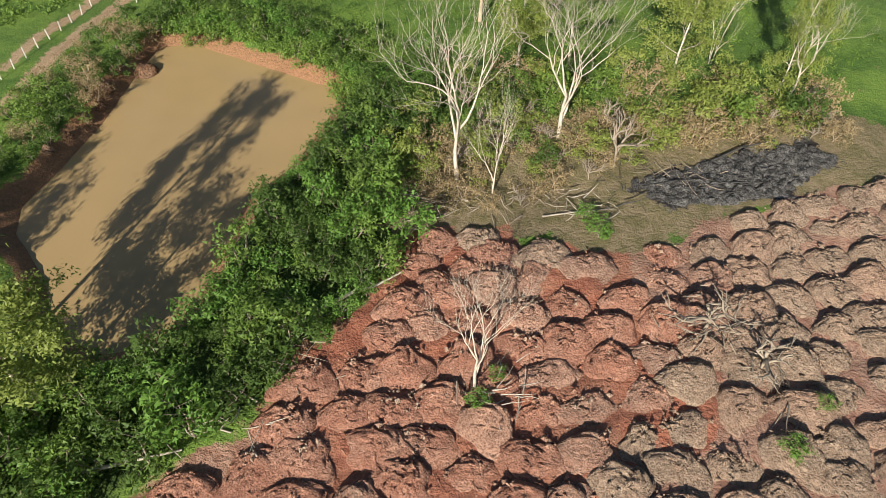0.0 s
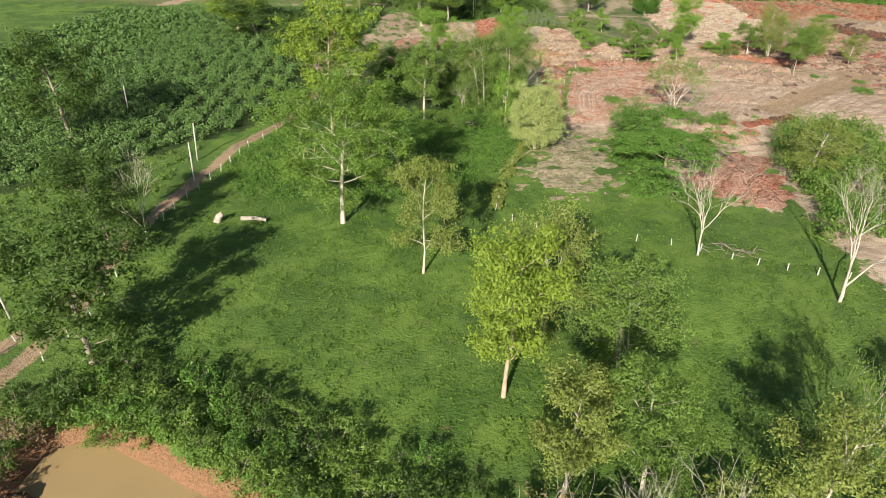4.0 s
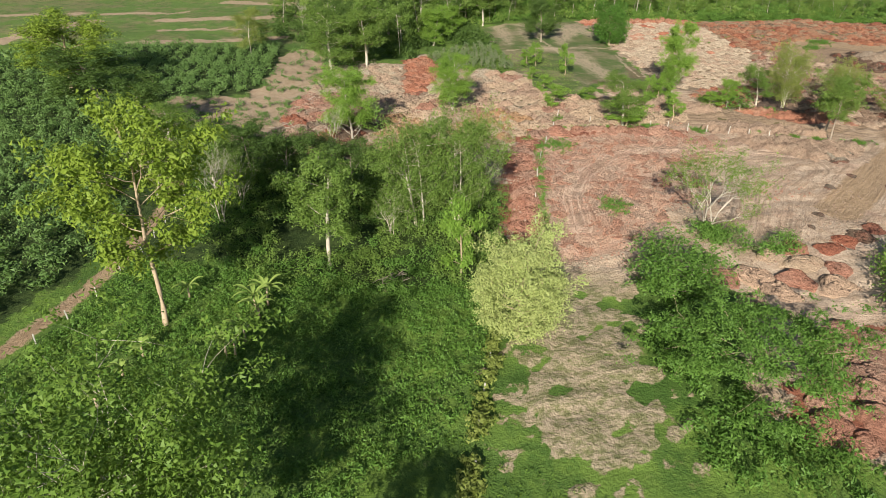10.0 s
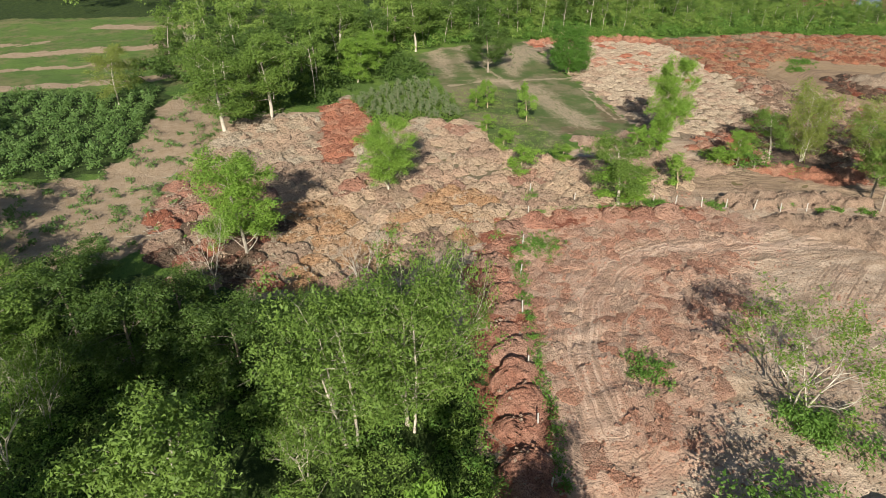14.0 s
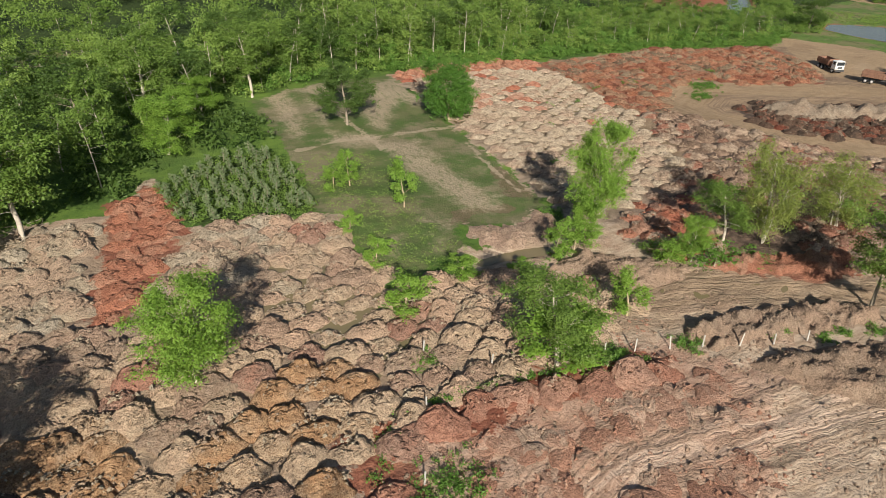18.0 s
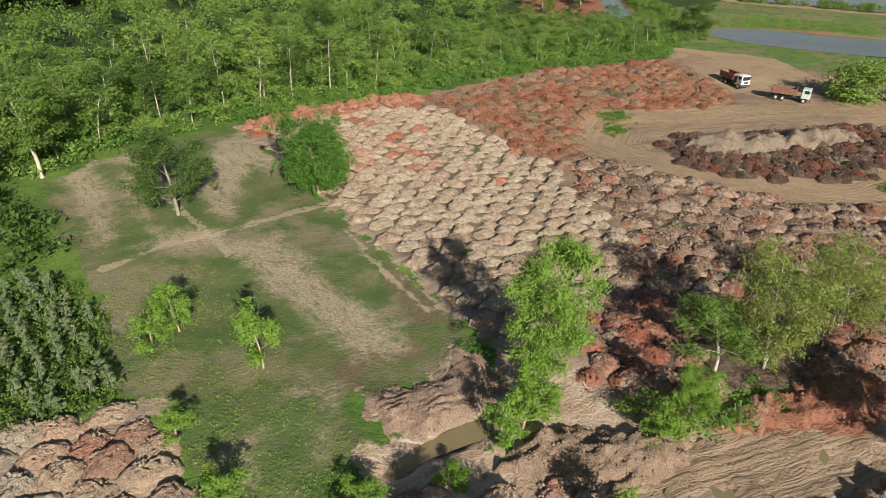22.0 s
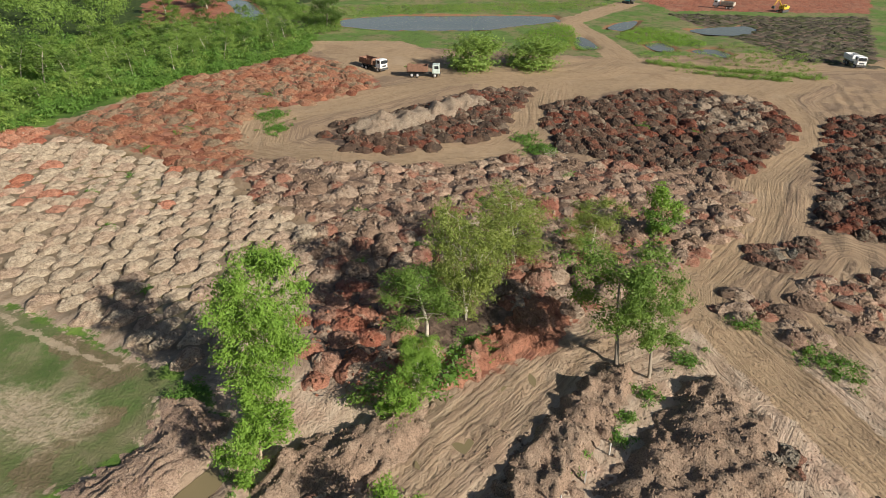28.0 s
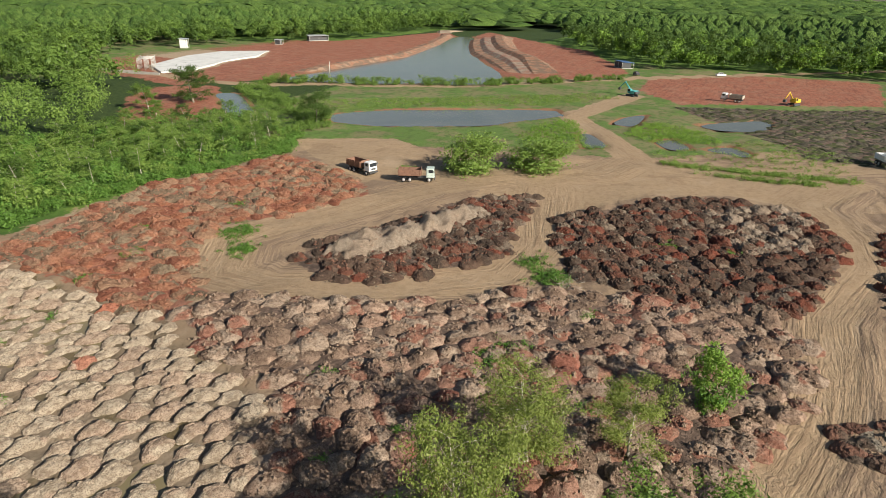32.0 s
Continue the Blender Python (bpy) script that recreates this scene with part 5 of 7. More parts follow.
kind("round", BARK_TAN, LEAF_EMERALD, 10, 9.5, tree_geo(183, 10, 9.5, 0.05, 20, 17000, 0.28, 0.7, flat=0.95, sub=5, style="ball"))
for i in range(4):
    kind("shrub%d" % i, BARK_GREY, [LEAF_MID, LEAF_DARK, LEAF_FERN, LEAF_OLIVE][i], 2.6, 3.2, tree_geo(190 + i, 2.6, 3.2, 0.05, 7, 480, 0.25, 0.62, trunk=0.05, stems=2, sub=3, low=True))
    kind("forest%d" % i, BARK_WHITE, [LEAF_MID, LEAF_DARK, LEAF_SCRUB, LEAF_SCRUB][i], 13, 7, tree_geo(200 + i, 13, 7, 0.3, 13, 1500, 0.4, 1.1, trunk=0.12, sub=5, low=True))
kind("feather", BARK_WHITE, LEAF_OLIVE, 13, 10, tree_geo(221, 13, 10, 0.16, 17, 10500, 0.28, 1.05, trunk=0.13, stems=3, sub=4))
kind("fresh", BARK_WHITE, LEAF_MID, 13, 10, tree_geo(222, 13, 10, 0.14, 17, 10500, 0.28, 1.05, trunk=0.12, stems=3, sub=4))
kind("bush", BARK_GREY, LEAF_SCRUB, 6, 8, tree_geo(223, 6, 8, 0.03, 18, 3600, 0.46, 1.1, trunk=0.08, stems=3, sub=4))
kind("greenbush", BARK_GREY, LEAF_FERN, 6, 8, tree_geo(224, 6, 8, 0.03, 18, 4200, 0.36, 1.0, trunk=0.08, stems=3, sub=4))
kind("tallyellow", BARK_TAN, LEAF_YELLOW, 20, 12, tree_geo(113, 20, 12, 0.42, 15, 6500, 0.45, 1.35, sub=6))
kind("dense", BARK_WHITE, LEAF_OLIVE, 14, 9, tree_geo(114, 14, 9, 0.2, 15, 7000, 0.34, 1.3, sub=6))
kind("straw", BARK_TAN, LEAF_STRAW, 2.6, 3.2, tree_geo(210, 2.6, 3.2, 0.05, 7, 800, 0.17, 0.6, trunk=0.03, stems=3, sub=3, low=True))
kind("deadbush", BARK_GREY, None, 3, 3, (bare_geo(211, 3, 3, 0.05, 0.15, 3), None))
kind("sapling", BARK_GREY, LEAF_GREY, 3, 1.6, tree_geo(212, 3, 1.6, 0.1, 8, 170, 0.26, 0.3, trunk=0.03, style="tall", sub=1, low=True))

# first field and pond
plant("dead0", 2.2, 23.2, 12.5, 8, "white leafless tree standing among red heaps", 0.4, "dead_tree")
plant("dead1", 1.1, 44.8, 18.5, 13, "tall white-barked leafless tree at the scrub edge", 1.2, "dead_tree")
plant("dead0", 10.5, 50.5, 17, 15, "white-barked tree with few green leaves", 0.3)
plant("dead0", 4.1, 42.8, 11, 6, "thin pale leafless tree in dry scrub", 2.2, "dead_tree")
plant("dense", -25.2, 21.5, 10.5, 8, "light green tree with white trunks at the pond", 0.5)
plant("leafy0", -30, 21.5, 20, 7, "tall green tree at the pond corner", 0.8)
plant("dark1", -42, 20, 15, 8, "tall dark tree by the pond track", 1.8)
plant("dead1", 34.6, 58.3, 11, 9, "pale leafless leaning tree at the meadow edge", 4.2, "dead_tree")
plant("dark0", -33.1, 76.4, 13, 11, "dark green tree beside the track", 0.2)
plant("dead0", -37.3, 98.8, 12.5, 8, "grey leafless tree beside the track", 3.0, "dead_tree")
plant("dark1", -40.8, 97.3, 12, 11, "dense dark tree over the track", 1.0)
plant("dark0", -64.2, 133.2, 16, 13, "dark green tree in the cassava field", 1.4)
plant("rain", -14.8, 105.2, 16, 16.5, "large spreading green tree on the meadow", 0.3)
plant("olive0", -4.0, 93.6, 14, 7.5, "slender pale green tree on the meadow", 0.8)
plant("yellow0", 3.7, 73.3, 16, 7.5, "dense yellow-green tree on the meadow", 0.6)
plant("olive1", 7.5, 80, 14, 7, "grey-green tree behind a yellow-green one", 2.4)
plant("fresh", 15.0, 78.7, 10.7, 9, "thinly leaved tree on the meadow", 1.8)
plant("dead1", 28.3, 98.3, 12.7, 9, "bare white tree by the fence", 0.1, "dead_tree")
plant("umbrella", 31.5, 124.2, 6.5, 17, "flat wide feathery green tree beside red soil", 0.4)
plant("dead0", 40.7, 89.5, 17, 13, "large bare white tree with ivy on its trunk", 5.2, "dead_tree")
plant("cream", 12.6, 132.5, 11, 9.6, "round cream-green flowering tree at the soil edge", 0.9)
plant("tallyellow", -21.4, 137.1, 21, 12.5, "tall yellow-green tree near the track", 0.2)
plant("leafy0", -6.2, 148.0, 13.2, 9, "leafy green tree with a pale trunk", 0.5)
plant("small1", 8.4, 143.4, 9.5, 4.2, "thin young tree at the thicket edge", 0.5)
plant("fresh", 4.6, 156.5, 13, 10, "feathery olive tree with white limbs in the thicket", 1.5)
plant("fresh", 9.6, 157.5, 13.5, 9.5, "many-stemmed feathery tree in the thicket", 0.4)
plant("fresh", 5.5, 165, 6.5, 8, "lower feathery olive tree in the thicket", 3.4)
plant("sparse0", 1.2, 153.7, 7, 6, "crooked bare-limbed tree at the thicket's lawn", 2.0)
plant("dead1", -19.7, 158.4, 11.5, 6, "grey broken tree wrapped in vines", 2.0, "dead_tree")
plant("dead0", -29.8, 165.7, 9.6, 9, "bleached spreading dead tree beside the track", 1.0, "dead_tree")
plant("sparse1", -18.3, 162.3, 9, 5, "thin white-stemmed tree in the thicket", 1.0)
# dark kinds from here: the thicket's shade is carried by their leaf colour
plant("dark0", -13, 168, 8.5, 8, "dark leafy tree in the thicket", 3.0)
for name, x, y, h, w in (("leafy0", -33, 184, 7.5, 9), ("leafy1", -26, 176, 6.5, 8), ("dark0", -21, 183.5, 4.5, 6.5), ("dark0", -4, 166, 8, 8), ("dark1", -19, 174, 7.5, 8), ("leafy1", 1.5, 170, 4.5, 6.5), ("leafy0", 10.5, 167.5, 5, 6), ("dark0", -10, 175, 6, 7), ("dark1", -40, 190, 10, 11)):
    plant(name, x, y, h, w, "leafy tree between the track and the clay field", x)
plant("bright0", -4.5, 187.5, 13, 9.5, "leafy fresh green tree beside the clay field", 0.4)
plant("sparse0", 41.2, 153.5, 11.5, 12, "pale-limbed thin tree on bare clay", 2.6)
plant("bright1", 60.6, 212.6, 15, 7.6, "bright green tree between heaps", 1.0)
plant("feather", 80, 203.8, 12.7, 7, "pale green many-stemmed tree on red soil", 1.3)
plant("feather", 91.4, 203.2, 9.4, 7, "pale grey-green tree on spoil", 0.1)
plant("olive0", 96.5, 195.5, 7.2, 6.5, "small pale green tree on spoil", 2.1)
plant("bole0", 79.6, 188.9, 10.2, 8, "green tree with a bare leaning trunk", 0.4)
plant("bole1", 78.8, 185.9, 8.6, 6, "small green tree beside the haul road", 2.4)
plant("small0", 107, 189.2, 6.5, 4.5, "small green tree growing on spoil", 0.5)
plant("dark0", 44.4, 263.4, 10.6, 9.4, "dark dense tree at the field crossing", 0.7)
plant("round", 62.6, 260.2, 10.6, 9.8, "round bright green tree at the field corner", 0.7)
plant("small0", 42, 228.3, 6.4, 3.6, "young light green tree in the paddock", 1.4)
plant("bright1", 13.5, 201.6, 11.5, 8, "green tree on the pale clay field", 1.4)
plant("leafy1", 43.3, 192.6, 8.8, 8, "bright leafy shrubby tree on the clay edge", 0.2)
plant("small0", 54.7, 197.4, 4.8, 4, "small bright bush on the clay edge", 0.9)
plant("dark1", 213.5, 359.6, 11.7, 12, "round dark tree on red ground", 0.9)
plant("dark0", 203.3, 303.1, 9, 9, "dark tree at the end of the pond", 2.9)
plant("bush", 175.9, 244.2, 6.5, 11, "broad dark shrubby tree beside the trucks", 1.9)
plant("bush", 185, 232.2, 5.5, 12, "low dark green bush beside the yard", 1.9)
plant("yellow0", -60.4, 217.3, 15.2, 15, "yellow-green tree at the cassava field", 2.2)
plant("olive0", -30.8, 249.4, 10.9, 9, "slim tree at the end of the cassava rows", 2.2)
plant("dead1", -21, 279, 8.3, 5, "white leaning dead tree by fields", 2.2, "dead_tree")


def shrubs(poly, n, gap, seed, names, lo, hi, label, group, category="shrub"):
    r = random.Random(seed)
    for x, y in random_points(poly, n, gap, seed):
        s = r.uniform(lo, hi)
        plant(r.choice(names), x, y, s * r.uniform(0.8, 1.1), s * r.uniform(1.1, 1.5), label, r.uniform(0, 6.28), "shrub", category, group)


shrubs(BUSH_STRIP, 140, 1.5, 21, ["shrub0", "shrub1", "shrub1", "shrub2"], 1.6, 3.2, "dense green shrub on the pond bank", "shrubs on the pond bank")
shrubs([(-33, 69), (-20, 66), (-10, 60), (-4, 56), (2, 58), (4, 62), (-8, 68), (-22, 74), (-34, 78)], 80, 1.6, 22, ["shrub0", "shrub2", "shrub1"], 1.4, 2.8, "green shrub on the pond's far bank", "shrubs along the pond's far bank")
shrubs([(-37, 38), (-34, 50), (-34, 60), (-32, 69), (-37, 73), (-40, 66), (-41, 50), (-40, 34)], 50, 1.6, 23, ["shrub0", "shrub1", "straw"], 1.0, 2.4, "scrubby shrub between pond and track", "shrubs between pond and track")
shrubs([(-4, 56), (-5, 45), (8, 46), (20, 50), (36, 54), (38, 60), (20, 60), (8, 62), (2, 60)], 75, 1.9, 24, ["shrub0", "shrub3", "straw", "shrub3", "deadbush", "shrub1"], 1.6, 3.4, "scrub bush at the meadow edge", "scrub between clay field and meadow")
shrubs([(-5, 43), (-2, 50), (9, 53), (28, 54), (40, 54), (38, 50), (24, 49.5), (15, 46), (8, 41), (0, 40)], 46, 1.7, 25, ["straw", "deadbush", "straw", "shrub3"], 1.0, 2.4, "dry straw-coloured bush in burnt scrub", "dry brush at the clay field")
plant("leafy1", 12.9, 62.9, 11, 6.5, "leafy green tree behind the dry scrub", 0.2)
plant("dense", 7.5, 63.4, 10.6, 6.5, "olive green tree behind the dry scrub", 1.2)
plant("olive0", 22.6, 58.7, 12, 8, "light green thin tree at the meadow edge", 2.2)
plant("sparse0", 28.5, 65.0, 12.5, 4.5, "slim white-stemmed tree with a thin top", 2.9)
plant("olive0", 33.5, 58.5, 13, 5, "thin olive tree at the meadow edge", 0.9)
plant("dead1", 7.2, 175.8, 9.3, 7, "bleached bare tree at the thicket edge", 0.9, "dead_tree")
plant("dead0", 9.2, 178.2, 8.4, 6, "bleached leafless tree beside clay heaps", 2.9, "dead_tree")
plant("dead0", -7.5, 180.1, 9, 7.5, "grey leafless tree on burnt ground", 1.9, "dead_tree")
plant("sparse1", 12.9, 161.5, 15.5, 7, "tall white-stemmed thin tree beside the clay", 0.4)
plant("sparse0", -20.2, 158.7, 11, 7, "pale-stemmed tree with few leaves", 0.4)
plant("leafy1", -23, 169, 8, 8, "ivy-grown tree by the track", 0.9)
plant("dark1", -53.6, 213, 9.5, 17, "broad dark tree over the cassava", 0.9)
plant("leafy1", -10.3, 230.6, 13.4, 12, "green tree at the corner of the clay field", 0.1)
plant("leafy0", -2.6, 235.9, 15, 11.5, "tall green tree at the clay field's edge", 3.1)
plant("dark0", -6, 243, 12, 11, "dark tree behind the clay field", 0.6)
plant("leafy1", 12.1, 288.4, 12.6, 12, "green tree at the edge of the woods", 5)
plant("leafy0", 31.7, 286.1, 14, 11, "tree with several pale stems by the paddock", 2)
plant("dark1", 27.9, 297.8, 14, 12, "dark tree behind the paddock", 2.6)
plant("bright0", 14.6, 259.1, 10, 10, "fresh green tree behind the sapling plot", 2.6)
plant("bright1", 21.4, 276.4, 8, 7.5, "small fresh green tree in the grass", 0.6)
plant("dark0", 3, 268, 12, 13, "dark spreading tree in the hedge", 1.6)
plant("leafy0", 12.2, 277.7, 14, 12, "green tree in the hedge", 4.6)
for x, y, h, w in ((34.8, 236.6, 4, 3.6), (37.5, 238.2, 5, 3.6), (41.8, 209.3, 2.4, 3.6), (33.7, 206, 4.2, 4.4), (33.8, 215.5, 3.6, 3.2), (54, 210, 5.0, 3.0), (48.5, 209, 1.5, 2.6), (33.3, 224, 3, 2.4), (44, 192.8, 4.5, 8)):
    plant("small%d" % (int(x) % 2), x, y, h, w, "bright green bush at the edge of the clay", x, "shrub", "shrub", "bushes at the clay edge")
plant("bright0", 67.8, 202.9, 6, 3.8, "yellowish bush beside the bright tree", 0.5)
plant("small0", 58.6, 211, 4.6, 4.2, "bright green bush at the bright tree's foot", 0.3, "shrub", "shrub")
plant("small1", 56.6, 210.3, 4.2, 3.8, "bright green bush beside the ditch", 1.3, "shrub", "shrub")
plant("small1", 64.1, 203, 3.2, 3.6, "low bright green bush under a tree", 1.5)
plant("leafy1", 75.7, 206, 7.5, 6.5, "green bush under a pale tree", 0.5)
plant("shrub2", 70.5, 201, 3.2, 5.5, "tangled green bush on the bank", 0.5, "shrub", "shrub")
plant("shrub0", 66, 205.5, 1.8, 4.5, "low green bush at a tree's foot", 2.5, "shrub", "shrub")
plant("shrub2", 107, 190.5, 2.8, 4, "dark green bush under a small tree", 2.5, "shrub", "shrub")
plant("greenbush", 31.3, 139.0, 4.8, 9.5, "wide green bush by the bare clay", 0.4, "shrub", "shrub")


def leaf_mass(name, pts, seed, material, lo, hi, wide, per, size, label, category, flat=0.7, low=0.25, up=0.6):
    """Many plants as one object of leaves."""
    rr = np.random.RandomState(seed)
    VS, FS, base = [], [], 0
    for x, y in pts:
        h, w = rr.uniform(lo, hi), wide * rr.uniform(0.75, 1.25)
        z = ground_z(x, y)
        cs = [(x + rr.uniform(-0.5, 0.5) * w, y + rr.uniform(-0.5, 0.5) * w, z + h * rr.uniform(low, 0.85)) for _ in range(5)]
        V, Fc = leaves(rr, cs, per, size, w * 0.42, flat, up)
        V[:, 2] = np.maximum(V[:, 2], z)
        VS.append(V)
        FS.append(Fc + base)
        base += len(V)
    return tagged(new(name, raw_mesh(name, np.concatenate(VS), np.concatenate(FS), material, False)), label, category, kind="stuff")


def outside(pts, *polys):
    return [p for p in pts if all(inside(q, np.array([p[0]]), np.array([p[1]]))[0] < 0 for q in polys)]


# overhanging growth on the pond's far bank
bank_line = [(-31, 69.5), (-28, 70), (-20, 66), (-10, 61), (-9.5, 56)]
pts = [(a[0] + (b[0] - a[0]) * t + rng.gauss(0, 0.9), a[1] + (b[1] - a[1]) * t + rng.gauss(0.3, 0.9)) for a, b in zip(bank_line, bank_line[1:]) for t in [rng.random() for _ in range(26)]]
leaf_mass("undergrowth", pts, 31, LEAF_MID, 0.5, 1.8, 1.5, 70, 0.24, "low bushes hanging over the pond bank", "undergrowth")
leaf_mass("weeds", random_points(SOIL_PATCH, 150, 1.0, 91), 32, LEAF_CASSAVA, 0.4, 1.4, 1.2, 40, 0.3, "weeds growing over the bare pale plot", "weeds")
pts = random_points([(-4, 42), (-3, 52), (9, 54.5), (28, 57), (38, 56), (36, 51), (24, 50.5), (14, 47), (6, 42.5), (0, 40.5)], 120, 1.1, 92)
leaf_mass("undergrowth", pts[::3], 34, LEAF_OLIVE, 0.5, 2.0, 1.5, 70, 0.2, "green scrub among the dead trees", "undergrowth")
leaf_mass("undergrowth", pts[1::3] + pts[2::3], 35, LEAF_STRAW, 0.4, 1.5, 1.5, 70, 0.16, "dry brown scrub among the dead trees", "undergrowth")
# thicket, hedges
THICKET = [(-25, 158), (-16, 144), (-6, 142), (6, 141), (14, 144), (15, 156), (17, 164), (13, 174), (1, 176), (-10, 178), (-20, 182), (-26, 176)]
pts = outside(random_points(THICKET, 430, 1.1, 26), [(-14, 158), (-9, 159), (0, 157.5), (0, 151), (-5, 149.5), (-12.7, 151)])
leaf_mass("undergrowth", pts[::2], 1, LEAF_FERN, 0.6, 2.2, 1.9, 150, 0.22, "lush green bushes of the thicket", "undergrowth")
leaf_mass("undergrowth", pts[1::2], 2, LEAF_MID, 0.6, 2.8, 1.9, 150, 0.22, "dark green bushes of the thicket", "undergrowth")
pts = random_points([(24, 116), (29, 112), (40, 112), (33, 118), (30, 126), (31, 134), (28, 138), (25, 128)], 36, 1.5, 27)
leaf_mass("undergrowth", pts, 3, LEAF_FERN, 0.8, 2.0, 2.0, 130, 0.3, "green growth round the flat tree", "undergrowth")
pts = random_points([(46, 104), (50, 110), (49, 118), (52, 134), (60, 146), (72, 146), (66, 118), (56, 104)], 110, 1.7, 28)
leaf_mass("undergrowth", pts[::2], 4, LEAF_MID, 1.5, 5.0, 3.0, 230, 0.36, "tall hedge bushes east of the meadow", "undergrowth")
leaf_mass("undergrowth", pts[1::2], 5, LEAF_FERN, 1.2, 4.0, 3.0, 200, 0.36, "fresh green hedge bushes", "undergrowth")
plant("olive1", 53, 124, 9, 10, "pale green tree in the hedge", 0.3)

pts = [(41.5 + rng.gauss(0, 2.4), 150.5 + rng.gauss(0, 2.0)) for _ in range(22)] + [(47 + rng.gauss(0, 1.6), 148 + rng.gauss(0, 1.2)) for _ in range(10)]
leaf_mass("undergrowth", pts, 33, LEAF_FERN, 0.8, 2.4, 1.8, 110, 0.26, "green bushes round the pale-limbed tree", "undergrowth")
# weeds and grass on the meadow, green patches on the clay
MEADOW = [(-36, 76), (-20, 72), (-4, 66), (8, 66), (38, 60), (50, 70), (47, 105), (32, 112), (16, 113), (6, 120), (12, 134), (10, 142), (-10, 142), (-24, 150), (-29, 150), (-37, 118), (-38, 100)]
leaf_mass("meadow_weeds", random_points(MEADOW, 3600, 0.1, 51), 6, LEAF_GRASS, 0.1, 0.35, 0.8, 9, 0.2, "tufts of grass and weeds on the meadow", "grass", low=0.1, up=1.8)
leaf_mass("meadow_weeds", random_points(MEADOW, 2600, 0.1, 54), 30, LEAF_RAIN, 0.15, 0.5, 0.55, 8, 0.18, "paler weeds scattered over the meadow", "grass", low=0.1, up=1.4)
leaf_mass("meadow_weeds", random_points([(-28, 150), (-36, 122), (-30, 112), (-6, 113), (5, 120), (11, 134), (13, 143), (-8, 143), (-16, 146)], 1300, 0.4, 52), 7, LEAF_FERN, 0.3, 1.0, 1.2, 30, 0.24, "rank weeds over the meadow by the track", "weeds")
leaf_mass("meadow_weeds", random_points([(-60, 60), (-46, 74), (-43, 100), (-41, 132), (-60, 112), (-90, 100), (-80, 60)], 1500, 0.4, 53), 8, LEAF_MID, 0.2, 0.7, 0.9, 12, 0.3, "rough green weeds west of the track", "weeds")
PATCHES = [(90, 215, 1.2), (102, 200, 1.2), (112, 192, 1.4), (84, 218, 1.0), (120, 205, 1.2), (96, 226, 1.2), (70, 236, 0.8), (92, 262, 0.9), (136, 272, 1.5), (118, 276, 1.3), (150, 190, 1.5), (76.5, 185.4, 1.3), (72.4, 186.4, 1.2), (70, 186.8, 1.0), (82.5, 182.8, 1.6), (90.5, 178.7, 1.7), (88.1, 173.2, 1.8), (87, 170.3, 1.8), (31, 160.5, 2.6), (29, 183.5, 2.8), (32, 198, 1.6), (33, 207, 1.8), (76, 201, 2.6), (59.8, 219.8, 1.6), (26.5, 190, 1.2), (49, 192.5, 2.2), (57, 191, 1.6), (66, 189.5, 1.4), (107, 211, 3), (119, 257, 2.6), (124, 262, 3), (130, 212, 3.2), (134, 216, 2.4), (150, 199, 2), (172, 257, 2.4), (100, 268, 1.2), (85, 262, 1.0), (78, 250, 1.0), (110, 270, 1.4), (54.5, 210, 1.3)]
pts = []
for x, y, rad in PATCHES:
    pts += [(x + rng.gauss(0, 0.5) * rad, y + rng.gauss(0, 0.5) * rad) for _ in range(int(9 * rad * rad))]
for k in range(len(EDGE_RED) - 1):
    (x0, y0), (x1, y1) = EDGE_RED[k], EDGE_RED[k + 1]
    for _ in range(9):
        t = rng.random()
        pts.append((x0 + (x1 - x0) * t + 2.4 + rng.gauss(0, 0.25) if y1 < 188 else x0 + (x1 - x0) * t + rng.gauss(0, 0.4), y0 + (y1 - y0) * t + (rng.gauss(0, 0.4) if y1 < 188 else 2.6)))
leaf_mass("grass_patches", pts, 9, LEAF_FERN, 0.15, 0.6, 0.8, 24, 0.2, "fresh green grass sprouting on bare clay", "grass")
FENCE_GRASS = [(11, 134), (8, 124), (6, 116), (5, 110)]
pts = [(a[0] + (b[0] - a[0]) * t + rng.gauss(0, 0.4), a[1] + (b[1] - a[1]) * t) for a, b in zip(FENCE_GRASS, FENCE_GRASS[1:]) for t in [rng.random() for _ in range(40)]]
leaf_mass("tall_grass", pts, 10, LEAF_OLIVE, 0.5, 1.3, 0.7, 26, 0.3, "tall straw-tipped grass along the old fence", "grass")

# cassava rows
pts = outside(grid_points(CASSAVA, 2.3, 3.5, 92, 0.2, 61), SOIL_PATCH)
near = [p for p in pts if p[0] > -78]
leaf_mass("cassava_plants", near[::2], 11, LEAF_CASSAVA, 1.5, 2.6, 2.1, 88, 0.38, "rows of bushy cassava plants", "crops", 0.8)
leaf_mass("cassava_plants", near[1::2], 12, LEAF_CASSAVA, 1.4, 2.5, 2.0, 88, 0.38, "rows of leafy cassava plants", "crops", 0.8)
leaf_mass("cassava_plants", [p for p in pts if p[0] <= -78], 13, LEAF_CASSAVA, 1.3, 2.0, 2.0, 26, 0.8, "far rows of cassava plants", "crops", 0.8)
for x, y in grid_points(TAPIOCA, 1.6, 2.0, 96, 0.24, 62):
    if noise.noise((x * 0.2, y * 0.2, 4)) > -0.4:
        plant("sapling", x, y, rng.uniform(1.5, 2.8), rng.uniform(0.9, 1.5), "slender grey-green sapling in a planted row", rng.uniform(0, 6.28), "sapling", "sapling", "saplings in the planted plot")
